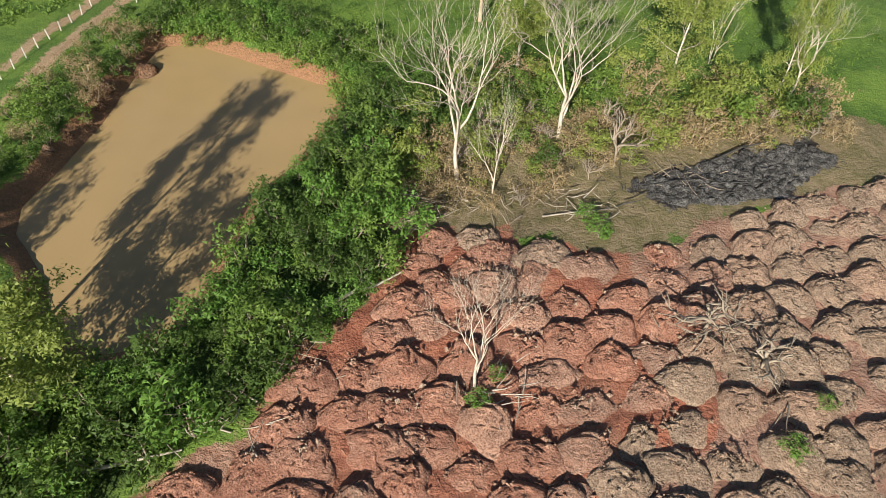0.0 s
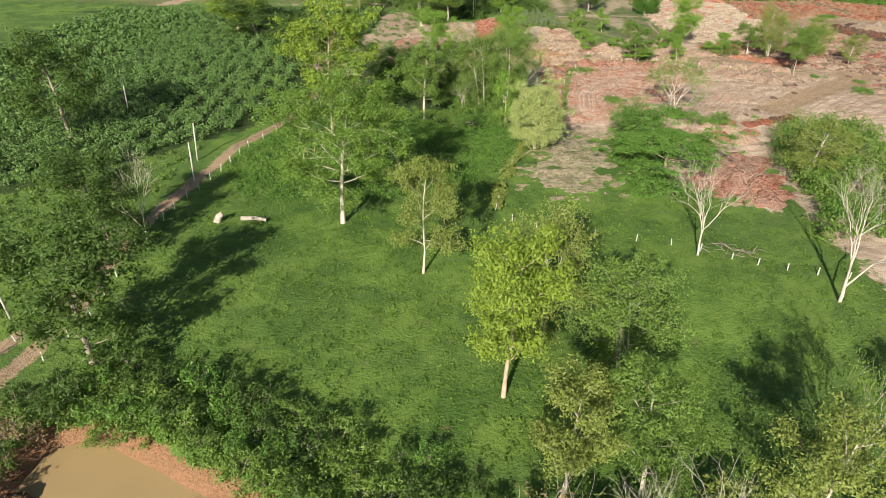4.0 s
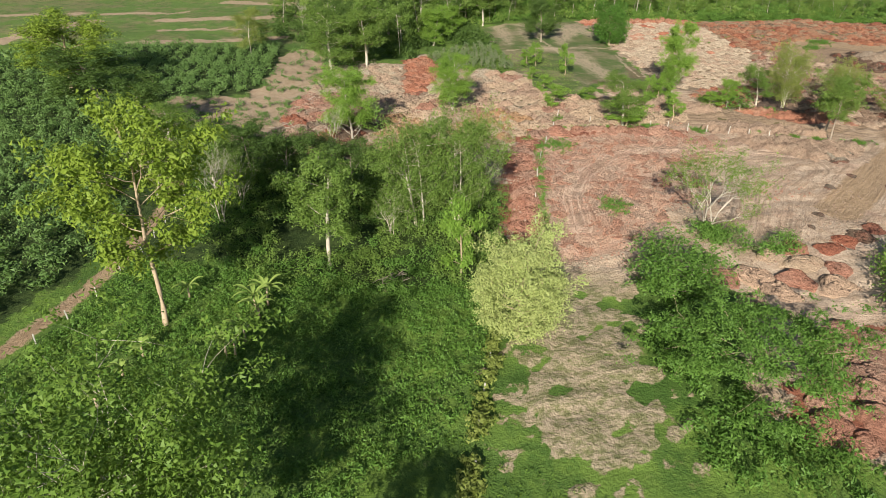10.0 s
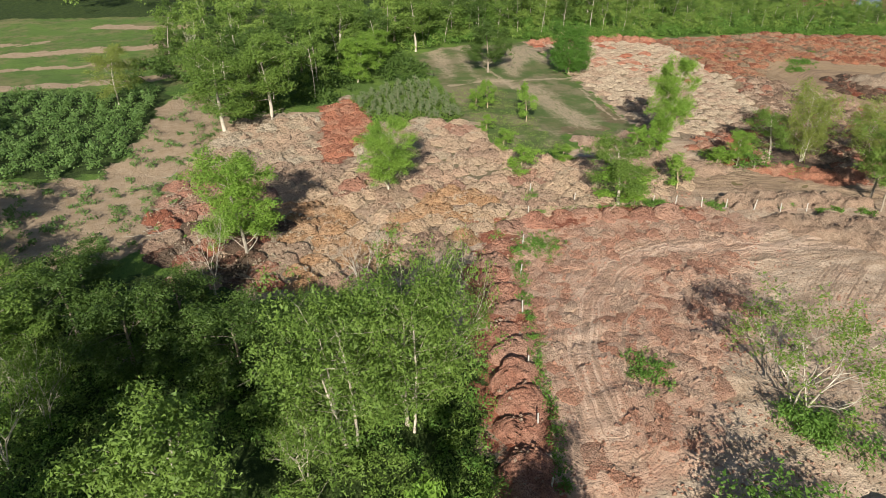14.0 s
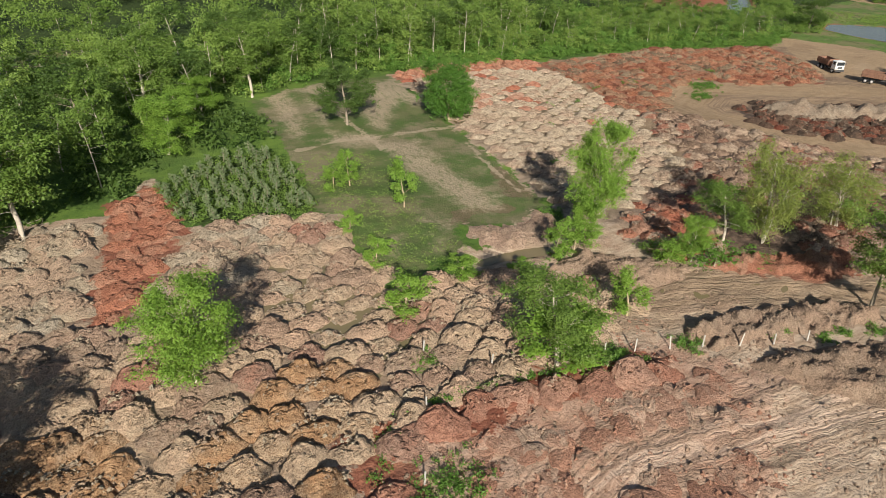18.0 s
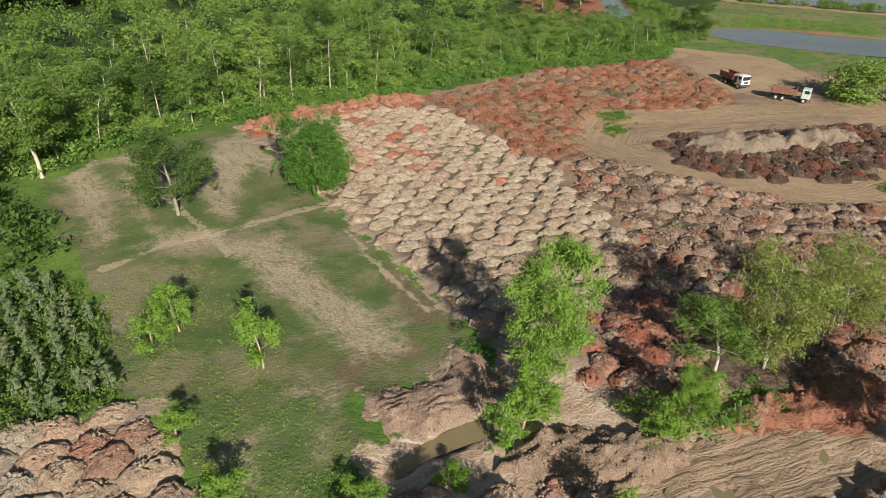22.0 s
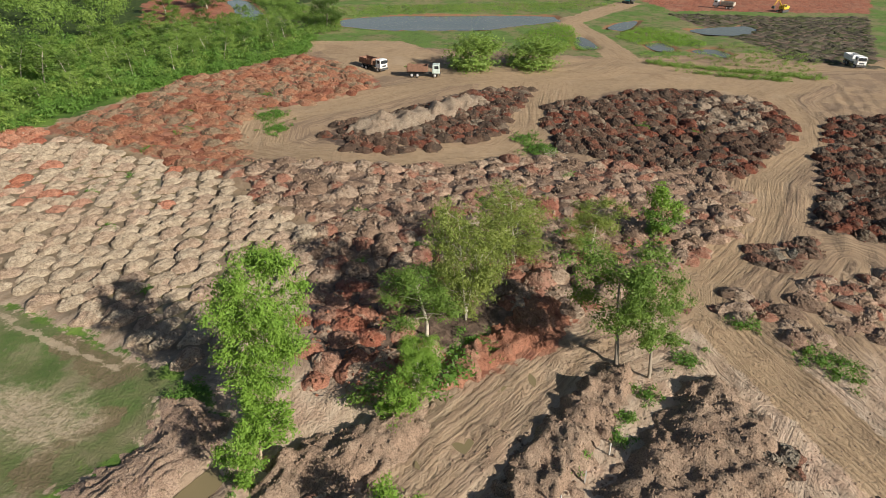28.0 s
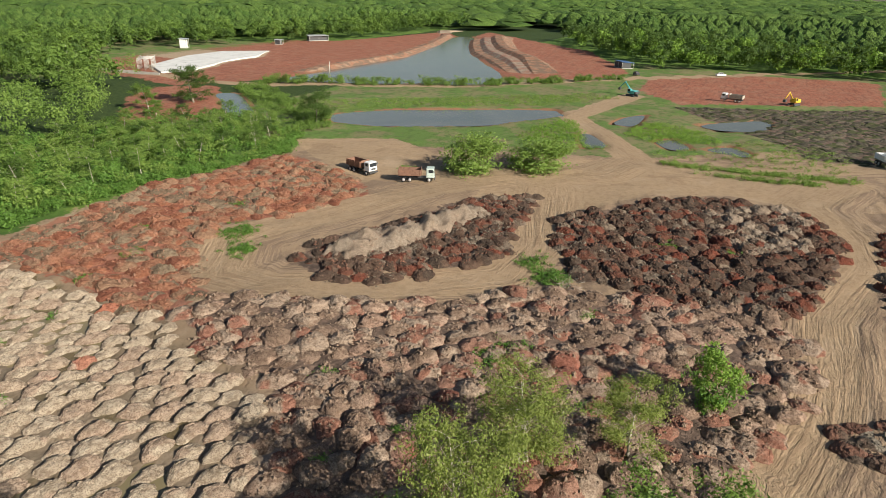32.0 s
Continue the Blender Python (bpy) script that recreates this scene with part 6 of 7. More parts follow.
leaf_mass("weeds", random_points(TAPIOCA, 480, 0.4, 63), 14, LEAF_MID, 0.3, 1.1, 1.0, 26, 0.24, "green weeds between the saplings", "weeds")
leaf_mass("weeds", random_points([(34, 212), (33, 229), (32, 244), (34, 252), (44, 250), (44, 224), (45, 213)], 420, 0.4, 64), 15, LEAF_SCRUB, 0.1, 0.3, 0.9, 16, 0.14, "low green weeds in the paddock", "weeds")

# woods
WOOD_NEAR = [(31, 290), (46, 296), (64, 300), (100, 301), (140, 302), (172, 298), (196, 306), (200, 330), (170, 345), (60, 340), (30, 330)]
WOOD_WEST = [(-30, 290), (-14, 262), (-8, 245), (6, 246), (14, 262), (28, 272), (30, 330), (-30, 330)]
r = random.Random(31)
pts = random_points(WOOD_NEAR, 150, 5.2, 31) + random_points(WOOD_WEST, 34, 7, 32)
for x, y in pts:
    edge = y - (301 if x > 40 else 285)
    h = r.uniform(9, 14) if x < 92 or (x < 120 and edge > 14) else r.uniform(3.5, 6.5)
    plant(r.choice(("forest0", "forest1", "forest2", "forest0", "forest3")), x, y, h, r.uniform(6, 9) if h > 8 else r.uniform(4, 6), "slim green woodland tree with a pale stem", r.uniform(0, 6.28), group="trees of the near woods")
pts = random_points([(30, 286), (46, 292), (64, 295.5), (100, 295.5), (140, 296), (172, 291), (186, 297), (203, 333), (184, 338), (172, 350), (60, 345), (20, 330)], 820, 1.6, 33)
leaf_mass("wood_undergrowth", pts[::2], 16, LEAF_SCRUB, 0.8, 4.6, 2.9, 110, 0.44, "green scrub along the wood edge", "undergrowth")
leaf_mass("wood_undergrowth", pts[1::2], 17, LEAF_FERN, 0.8, 5.2, 2.9, 110, 0.44, "mixed bushes under the woodland trees", "undergrowth")
pts = random_points([(-34, 264), (-14, 258), (-10, 238), (6, 242), (14, 254), (30, 257), (31, 284), (30, 320), (-30, 320)], 190, 2.6, 34)
leaf_mass("wood_undergrowth", pts, 18, LEAF_DARK, 1.0, 3.6, 3.6, 90, 0.6, "dark bushes in the hedge", "undergrowth")


edge_line = [(63, 297.5), (100, 298), (136, 297.5), (170, 290.5), (186, 298)]
pts = [(a[0] + (b[0] - a[0]) * t + rng.gauss(0, 0.8), a[1] + (b[1] - a[1]) * t + rng.gauss(0, 0.9)) for a, b in zip(edge_line, edge_line[1:]) for t in [rng.random() for _ in range(60)]]
leaf_mass("wood_undergrowth", pts, 36, LEAF_FERN, 0.6, 2.2, 2.2, 80, 0.36, "low green scrub at the foot of the red heaps", "undergrowth")


def wood_stuff(poly, n, gap, seed, leafmat, lo, hi, label, per=210, size=1.05):
    rr = np.random.RandomState(seed)
    VS, FS, base = [], [], 0
    for x, y in random_points(poly, n, gap, seed):
        h, w = rr.uniform(lo, hi), rr.uniform(2.0, 3.4)
        cs = [(x + rr.uniform(-1, 1) * w, y + rr.uniform(-1, 1) * w, h * rr.uniform(0.35, 0.9)) for _ in range(7)]
        V, Fc = leaves(rr, cs, per, size, 2.2, 0.8)
        VS.append(V)
        FS.append(Fc + base)
        base += len(V)
    return tagged(new("woods", raw_mesh("woods", np.concatenate(VS), np.concatenate(FS), leafmat, False)), label, "woods", kind="stuff")


BACK = [(-30, 330), (60, 340), (170, 345), (177, 358), (208, 392), (236, 404), (245, 424), (250, 480), (200, 620), (0, 560), (-200, 420)]
wood_stuff(BACK, 420, 6, 41, LEAF_MID, 9, 14, "broad-leaved woods behind the fields", 250, 0.62)
wood_stuff(BACK, 200, 7, 44, LEAF_SCRUB, 8, 13, "lighter green trees in the woods", 250, 0.62)
FRONT_N = [(205, 400), (232, 410), (236, 470), (262, 488), (300, 505), (352, 522), (420, 492), (480, 458), (600, 462), (640, 440), (690, 480), (600, 530), (480, 510), (420, 550), (340, 580), (250, 560), (200, 520)]
wood_stuff(FRONT_N, 200, 6, 42, LEAF_MID, 11, 17, "dense green woods behind the reservoir", 190, 1.25)
wood_stuff(FRONT_N, 110, 6, 45, LEAF_DARK, 10, 16, "dark trees behind the reservoir", 190, 1.25)
FRONT_E = [(560, 330), (480, 292), (432, 258), (400, 238), (415, 190), (402, 130), (400, 60), (450, 50), (470, 150), (480, 200), (520, 250), (600, 300)]
wood_stuff(FRONT_E, 190, 6, 43, LEAF_DARK, 10, 17, "dark green woods along the far road", 220, 1.2)
wood_stuff(FRONT_E, 110, 6, 46, LEAF_BRIGHT, 8, 15, "lighter green trees along the far road", 200, 1.15)


def canopy_material():
    n = Nodes("far_canopy")
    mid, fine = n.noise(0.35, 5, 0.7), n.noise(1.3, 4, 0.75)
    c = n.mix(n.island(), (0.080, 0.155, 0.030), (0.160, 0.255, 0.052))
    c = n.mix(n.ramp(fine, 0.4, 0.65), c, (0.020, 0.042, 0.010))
    n.bump(n.math("ADD", mid, fine), 1.0, 1.6)
    return n.done(c, 0.8, 0.15)


CROWN = [mound_geo(80 + s, 1.0, 1.0, 1.5, 4, 7, 0.16, 0.05) for s in range(6)]


def canopy(poly, step, seed, label):
    r = random.Random(seed)
    it = []
    for x, y in grid_points(poly, step, step * 0.9, 20, 0.45, seed):
        w = r.uniform(0.5, 0.8) * step
        it.append((x, y, r.uniform(4, 8), w, w, r.uniform(3.5, 6.5), r.uniform(0, 6)))
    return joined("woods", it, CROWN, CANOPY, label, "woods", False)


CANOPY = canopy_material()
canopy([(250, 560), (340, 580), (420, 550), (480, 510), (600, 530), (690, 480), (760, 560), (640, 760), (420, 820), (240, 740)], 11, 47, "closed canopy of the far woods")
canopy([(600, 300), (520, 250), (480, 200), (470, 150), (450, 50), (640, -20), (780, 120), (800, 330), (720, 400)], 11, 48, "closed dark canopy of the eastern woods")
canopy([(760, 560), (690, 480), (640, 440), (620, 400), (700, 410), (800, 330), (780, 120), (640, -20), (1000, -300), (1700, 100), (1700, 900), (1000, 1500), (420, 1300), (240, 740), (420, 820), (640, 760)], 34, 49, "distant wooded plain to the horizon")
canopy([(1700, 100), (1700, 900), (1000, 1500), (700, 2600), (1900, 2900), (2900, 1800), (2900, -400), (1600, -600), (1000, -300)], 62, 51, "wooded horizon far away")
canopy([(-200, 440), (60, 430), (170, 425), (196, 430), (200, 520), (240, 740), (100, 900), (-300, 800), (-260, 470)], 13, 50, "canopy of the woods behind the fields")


# ---- small things ----
def part_mesh(name, bm, material, parent=None, label=""):
    me = bpy.data.meshes.new(name)
    bm.to_mesh(me)
    bm.free()
    me.materials.append(material)
    ob = new(name, me)
    if parent:
        ob.parent = parent
    return tagged(ob, label)


def box(name, size, at, material, parent=None, bevel=0.03, label="", turn=(0, 0, 0), taper=1.0):
    bm = bmesh.new()
    bmesh.ops.create_cube(bm, size=1.0)
    for v in bm.verts:
        k = taper if v.co.z > 0 else 1.0
        v.co = Vector((v.co.x * size[0] * k, v.co.y * size[1] * k, v.co.z * size[2]))
    if bevel:
        bmesh.ops.bevel(bm, geom=bm.edges[:], offset=min(bevel, min(size) * 0.3), segments=1, affect="EDGES")
    bmesh.ops.transform(bm, matrix=pose(*at, *turn), verts=bm.verts)
    return part_mesh(name, bm, material, parent, label)


def rod(name, a, b, r0, r1, material, parent=None, sides=8, label=""):
    V, Fc = [], []
    a, b = Vector(a), Vector(b)
    tube(V, Fc, [a, a.lerp(b, 0.5), b], [r0, (r0 + r1) / 2, r1], sides)
    V += [tuple(a), tuple(b)]
    n = len(V)
    for j in range(sides):
        Fc += [(n - 2, (j + 1) % sides, j), (n - 1, 2 * sides + j, 2 * sides + (j + 1) % sides)]
    ob = new(name, raw_mesh(name, V, Fc, material))
    if parent:
        ob.parent = parent
    return tagged(ob, label)


CEMENT = plain("weathered_concrete", (0.52, 0.50, 0.45), 0.9, spread=0.3)
WHITE_CEMENT = plain("pale_concrete", (0.66, 0.65, 0.61), 0.85, spread=0.2, scale=0.2)
TIMBER = plain("bleached_timber", (0.42, 0.37, 0.30), 0.9, spread=0.4)
STONE = soil("laterite_rock", (0.30, 0.17, 0.10), (0.12, 0.07, 0.045), (0.36, 0.24, 0.16))
WHITE_PAINT = plain("white_paint", (0.78, 0.78, 0.76), 0.4, spread=0.15)
GREEN_PAINT = plain("pale_green_paint", (0.50, 0.58, 0.52), 0.45, spread=0.25)
RUST = plain("rusty_brown_steel", (0.24, 0.13, 0.085), 0.75, spread=0.4)
STEEL = plain("dark_steel", (0.07, 0.07, 0.07), 0.6, spread=0.3)
RUBBER = plain("tyre_rubber", (0.03, 0.03, 0.03), 0.9)
RIM = plain("wheel_rim_steel", (0.45, 0.44, 0.42), 0.5)
GLASS = plain("dark_window_glass", (0.03, 0.035, 0.04), 0.08, spread=0.1)
TEAL = plain("teal_paint", (0.10, 0.42, 0.42), 0.45)
YELLOW = plain("yellow_paint", (0.72, 0.46, 0.05), 0.45)
BLUE = plain("blue_paint", (0.08, 0.16, 0.32), 0.4)
LAMP = plain("headlight_glass", (0.75, 0.75, 0.70), 0.15)
TIN = plain("tin_roofing", (0.55, 0.57, 0.58), 0.45, 0.3)

# fence posts: by the track and across the meadow
POST = raw_mesh("fence_post", np.array([(sx * k, sy * k, z) for z, k in ((-0.2, 0.055), (1.1, 0.048), (1.15, 0.03)) for sx, sy in ((-1, -1), (1, -1), (1, 1), (-1, 1))]),
                np.array([(4 * l + j, 4 * l + (j + 1) % 4, 4 * l + 4 + (j + 1) % 4, 4 * l + 4 + j) for l in (0, 1) for j in range(4)] + [(8, 9, 10, 11)]), CEMENT, False)


def post(x, y, group, tall=1.0, label="thin weathered white concrete fence post"):
    ob = tagged(new("fence_post", POST), label, "fence post", group)
    ob.matrix_world = Matrix.LocRotScale((x, y, ground_z(x, y)), Euler((rng.gauss(0, 0.06), rng.gauss(0, 0.06), rng.random())), (1, 1, tall * rng.uniform(0.9, 1.1)))
    return ob


for k in range(len(TRACK) - 4):
    (x0, y0), (x1, y1) = TRACK[k + 1], TRACK[k + 2]
    n = max(1, int(math.hypot(x1 - x0, y1 - y0) / 3.2))
    for i in range(n):
        t = i / n
        if y0 > 76:
            post(x0 + (x1 - x0) * t + 2.0, y0 + (y1 - y0) * t, "posts along the track")
for k in range(16):
    t = k / 15
    post(-47.0 + 4.6 * t, 48 + 32 * t, "posts west of the pond track")
for x, y in ((7, 107), (10, 105.3), (13.3, 104.2), (17, 103), (22, 102), (26, 101), (29, 99.5), (32.3, 98), (35, 97), (38, 96), (41, 95), (44, 94), (5, 110), (5.6, 113), (6.3, 117), (7.2, 121), (8.2, 125), (9.4, 129)):
    post(x, y, "posts across the meadow", 0.85)
for x, y in ((38, 195), (43.5, 193.5), (48.5, 192.6), (51.5, 192), (55, 191.2), (58, 190.2), (61.5, 189), (64.8, 188), (68, 187), (18.5, 150), (19.5, 156), (21, 163), (23, 171), (25, 178), (27.5, 185), (30.5, 192), (33, 199)):
    post(x, y, "posts through the clay field", 1.2)
for x, y, h, lean in ((-38, 117, 6.2, 0.02), (-40.3, 125, 6.0, 0.05), (-44, 82.5, 6.4, -0.12), (-62, 150, 6, 0.03)):
    z = ground_z(x, y)
    pole = rod("utility_pole", (x, y, z - 0.3), (x + lean * h, y, z + h), 0.13, 0.09, CEMENT)
    tagged(pole, "slim concrete utility pole beside the track", "utility pole")


def log(pts, r0, r1, label, material=TIMBER, name="fallen_log"):
    V, Fc = [], []
    P3 = [Vector((x, y, ground_z(x, y) + z)) for x, y, z in pts]
    n = len(P3)
    tube(V, Fc, P3, [r0 + (r1 - r0) * k / (n - 1) for k in range(n)], 7)
    for k in range(1, n - 1):
        e = P3[k] + Vector((rng.uniform(-1, 1), rng.uniform(-1, 1), 0.4))
        tube(V, Fc, [P3[k], P3[k].lerp(e, 0.6), e + Vector((0, 0.3, 0.1))], [r0 * 0.5, r0 * 0.3, r0 * 0.12], 5)
    return tagged(new(name, raw_mesh(name, V, Fc, material)), label, "log")


log([(-8.2, 29, 0.5), (-6.5, 30.2, 0.6), (-4.8, 31, 0.6), (-3, 32.4, 0.7)], 0.16, 0.07, "bleached fallen trunk at the shrub edge")
log([(-20.3, 17, 0.4), (-18, 17.6, 0.5), (-15, 18.4, 0.4)], 0.15, 0.06, "bleached fallen trunk below the bushes")
log([(-27.8, 104.9, 0.3), (-26, 105.2, 0.35), (-24.6, 105, 0.3)], 0.32, 0.24, "pale sawn log lying on the meadow")
log([(-5.5, 42.5, 0.2), (-3, 42, 0.25), (0, 41.3, 0.2)], 0.09, 0.04, "thin bleached branch in the scrub")
log([(8, 39.5, 0.2), (11, 40, 0.3), (14, 40.6, 0.2)], 0.08, 0.03, "thin grey branch by the burnt brush")
log([(31, 21, 0.5), (29.4, 19, 0.6), (28.4, 17, 0.5)], 0.14, 0.06, "bleached bent branch on the clay")
log([(24, 47.5, 0.3), (27, 49, 0.6), (30, 49.6, 0.9)], 0.12, 0.05, "charred branch on the ash heap", CHAR, "charred_log")
log([(17, 43.5, 0.2), (20, 44.3, 0.5), (23, 44.8, 0.3)], 0.12, 0.05, "charred branch beside the ash heap", CHAR, "charred_log")
log([(21, 43.4, 0.2), (24, 44.3, 0.4), (28, 44.6, 0.3)], 0.10, 0.04, "charred limb on burnt soil", CHAR, "charred_log")
log([(-30.6, 104.2, 0.0), (-30.3, 104.2, 0.8), (-29.9, 104.4, 1.1)], 0.55, 0.35, "broken grey stump on the meadow", TIMBER, "tree_stump")



def brush_pile(x, y, size, n, material, label, seed):
    """A tangle of cut branches lying about, each a part of the pile."""
    r = random.Random(seed)
    e = tagged(new("brush_pile"), label, "brush pile")
    e.matrix_world = pose(x, y, ground_z(x, y))
    for _ in range(n):
        a = Vector((r.gauss(0, size * 0.4), r.gauss(0, size * 0.3), r.uniform(0.05, 0.7)))
        t = r.uniform(0, 6.28)
        L = r.uniform(0.8, 2.4)
        pts, _d = bent(a, Vector((math.cos(t), math.sin(t), r.uniform(-0.15, 0.4))), L, r, 3, 0.18)
        for p in pts:
            p.z = max(p.z, 0.03)
        w = r.uniform(0.025, 0.07)
        V, Fc = [], []
        tube(V, Fc, pts, [w, w * 0.8, w * 0.55, w * 0.2], 4)
        part("branch", raw_mesh("branch", V, Fc, material), e)
    return e


BRUSH = (((0, 41.5, 4), TIMBER), ((6, 40.8, 4.5), BARK_GREY), ((11, 41, 4), TIMBER), ((16, 43.5, 4.5), CHAR), ((20.5, 45, 4), BARK_GREY), ((26, 46, 4), CHAR), ((-2, 40, 3), BARK_GREY), ((4, 23, 2.5), TIMBER), ((18, 28, 5), BARK_GREY), ((22, 24, 4), BARK_GREY), ((-9.5, 25, 4), BARK_GREY), ((-13, 20.5, 4), TIMBER), ((-16, 195, 4), TIMBER), ((-15, 202, 5), BARK_GREY), ((-14, 210, 5), TIMBER), ((-12, 220, 4), BARK_GREY), ((-6, 183, 5), BARK_GREY), ((2, 181, 5), TIMBER), ((-2, 237, 5), BARK_GREY), ((128, 209, 4), TIMBER), ((1, 143.5, 2.5), BARK_GREY), ((33, 99.5, 3), BARK_GREY), ((42, 157, 3), BARK_GREY))
for k, ((x, y, size), m) in enumerate(BRUSH):
    brush_pile(x, y, size, 24, m, {"bleached_timber": "tangle of bleached cut branches on the ground", "grey_bark": "tangle of grey dead brushwood", "charred_wood": "tangle of charred branches over ash"}[m.name], 300 + k)
plant("deadbush", 18, 28, 3.4, 6, "grey leafless thorn bush among heaps", 0.2, "shrub", "shrub")
plant("deadbush", 21, 25, 2.8, 5, "grey twiggy bush among heaps", 1.2, "shrub", "shrub")
plant("deadbush", 15, 46.5, 6, 5, "grey leafless bush at the burnt patch", 2.2, "shrub", "shrub")
for x, y, s_ in ((2.4, 22.4, 1.2), (3.4, 24.2, 1.0), (21, 19.5, 1.3), (24, 22, 1.0), (12.6, 37.2, 1.6), (11.2, 39.3, 1.2)):
    plant("shrub2", x, y, s_, s_ * 1.4, "small fresh green weed clump on clay", x, "weed_clump", "weed")

ROCK = [raw_mesh("boulder", *mound_geo(70 + s, 1, 0.8, 0.9, 5, 9, 0.3, 0.3), STONE, False) for s in range(4)]
for k, (x, y, s) in enumerate(((-31.8, 61.5, 1.5), (-33.8, 54, 0.8), (-34, 52, 0.7), (-34.2, 60, 0.8), (-7, 28, 0.8), (-9, 26, 0.6), (-34.6, 49, 0.6), (-35.2, 46.5, 0.7), (-34, 57, 0.9), (-8, 27, 0.5), (-33.2, 64, 0.7))):
    ob = tagged(new("boulder", ROCK[k % 4]), "brown laterite boulder on the pond bank", "boulder", "boulders by the pond")
    ob.matrix_world = Matrix.LocRotScale((x, y, max(ground_z(x, y), -0.8) - 0.05), Euler((0, 0, k)), (s, s, s))
ash = random_points(ASH, 210, 0.5, 95)
joined("ash_heap", [(x, y, ground_z(x, y) - 0.08, rng.uniform(0.45, 1.0), rng.uniform(0.45, 1.0), rng.uniform(0.5, 1.3), rng.uniform(0, 6)) for x, y in ash], TINY,
       soil("ash", (0.21, 0.205, 0.195), (0.03, 0.029, 0.028), (0.08, 0.078, 0.075), False), "grey and black ash of burnt brush", "ash heap", False)


def banana(x, y, h, turn):
    """A banana plant: fleshy stem and arching split leaves."""
    r = random.Random(int(x * 31 + y * 17))
    e = tagged(new("banana_plant"), "banana plant with arching yellow-green leaves", "banana plant", "banana plants on the meadow")
    e.matrix_world = pose(x, y, ground_z(x, y), 0, 0, turn)
    rod("stem", (0, 0, -0.1), (0.1, 0, h * 0.5), 0.14, 0.08, BARK_TAN, e)
    for k in range(9):
        t, L = k * 0.72 + r.uniform(-0.3, 0.3), h * r.uniform(0.4, 0.62)
        rise = r.uniform(0.7, 1.3)
        V, Fc = [], []
        for i in range(8):
            u = i / 7
            rad, z = L * u * 0.8, h * 0.45 + L * (rise * u - 0.8 * u * u)
            w = (0.19 * math.sin(math.pi * min(1, u * 0.92 + 0.06)) + 0.02) * r.uniform(0.6, 1.15)
            for s_, dz in ((-w, 0.05), (0, -0.03), (w, 0.05)):
                V.append((math.cos(t) * rad - math.sin(t) * s_, math.sin(t) * rad + math.cos(t) * s_, z + dz))
            if i:
                b = 3 * i
                Fc += [(b - 3, b - 2, b + 1, b), (b - 2, b - 1, b + 2, b + 1)]
        part("leaf", raw_mesh("leaf", V, Fc, LEAF_PALM), e)


for x, y, h in ((-20, 141, 3.4), (-13, 138.5, 4.6), (-12.4, 137, 4.2), (-13.2, 133.5, 4), (-13.6, 131, 4.2), (-14.6, 131.6, 3.8), (-15, 125.5, 3.2), (-22, 132, 3.2), (-24, 126, 3.0), (-12, 140, 4.2), (-23, 129.5, 2.4)):
    banana(x, y, h, x * 3)


def wheel(parent, x, y, r, w):
    V, Fc = [], []
    tube(V, Fc, [Vector((x, y - w / 2, r)), Vector((x, y, r)), Vector((x, y + w / 2, r))], [r * 0.94, r, r * 0.94], 14)
    ty = new("wheel", raw_mesh("wheel", V, Fc, RUBBER))
    ty.parent = parent
    rod("rim", (x, y - w * 0.52, r), (x, y + w * 0.52, r), r * 0.6, r * 0.6, RIM, ty, 10)
    return ty


def dump_truck(x, y, heading, paint, bed_paint, label):
    """A three-axle tipper, nose along its own x."""
    e = tagged(new("dump_truck"), label, "dump truck")
    e.matrix_world = pose(x, y, ground_z(x, y), 0, 0, heading)
    box("chassis", (7.2, 0.9, 0.25), (-0.1, 0, 0.95), STEEL, e)
    cab = box("cab", (1.75, 2.35, 1.95), (2.85, 0, 1.95), paint, e, 0.12, taper=0.94)
    box("windscreen", (0.05, 1.95, 0.8), (3.68, 0, 2.35), GLASS, cab, 0.01, turn=(0, -4, 0))
    for s_ in (-1, 1):
        box("side_window", (0.85, 0.05, 0.65), (2.95, s_ * 1.135, 2.38), GLASS, cab, 0.01)
        box("headlight", (0.06, 0.35, 0.18), (3.74, s_ * 0.8, 1.2), LAMP, cab, 0.01)
        box("mirror", (0.1, 0.22, 0.4), (3.55, s_ * 1.35, 2.4), STEEL, cab, 0.02)
        box("side_wall", (4.7, 0.09, 1.25), (-1.35, s_ * 1.18, 2.05), bed_paint, e, 0.02)
        for k in range(6):
            box("rib", (0.10, 0.07, 1.2), (-3.45 + k * 0.84, s_ * 1.26, 2.05), bed_paint, e, 0.01)
        for wx in (2.6, -1.35, -2.65):
            wheel(e, wx, s_ * 0.98, 0.52, 0.34 if wx > 0 else 0.5)
    box("bumper", (0.2, 2.3, 0.35), (3.78, 0, 0.75), STEEL, e)
    box("grille", (0.05, 1.2, 0.4), (3.75, 0, 1.45), STEEL, e, 0.01)
    box("bed_floor", (4.7, 2.3, 0.12), (-1.35, 0, 1.4), bed_paint, e, 0.02)
    box("front_wall", (0.1, 2.3, 1.5), (0.98, 0, 2.15), bed_paint, e, 0.02)
    box("tailgate", (0.1, 2.3, 1.2), (-3.7, 0, 2.0), bed_paint, e, 0.02)
    return e


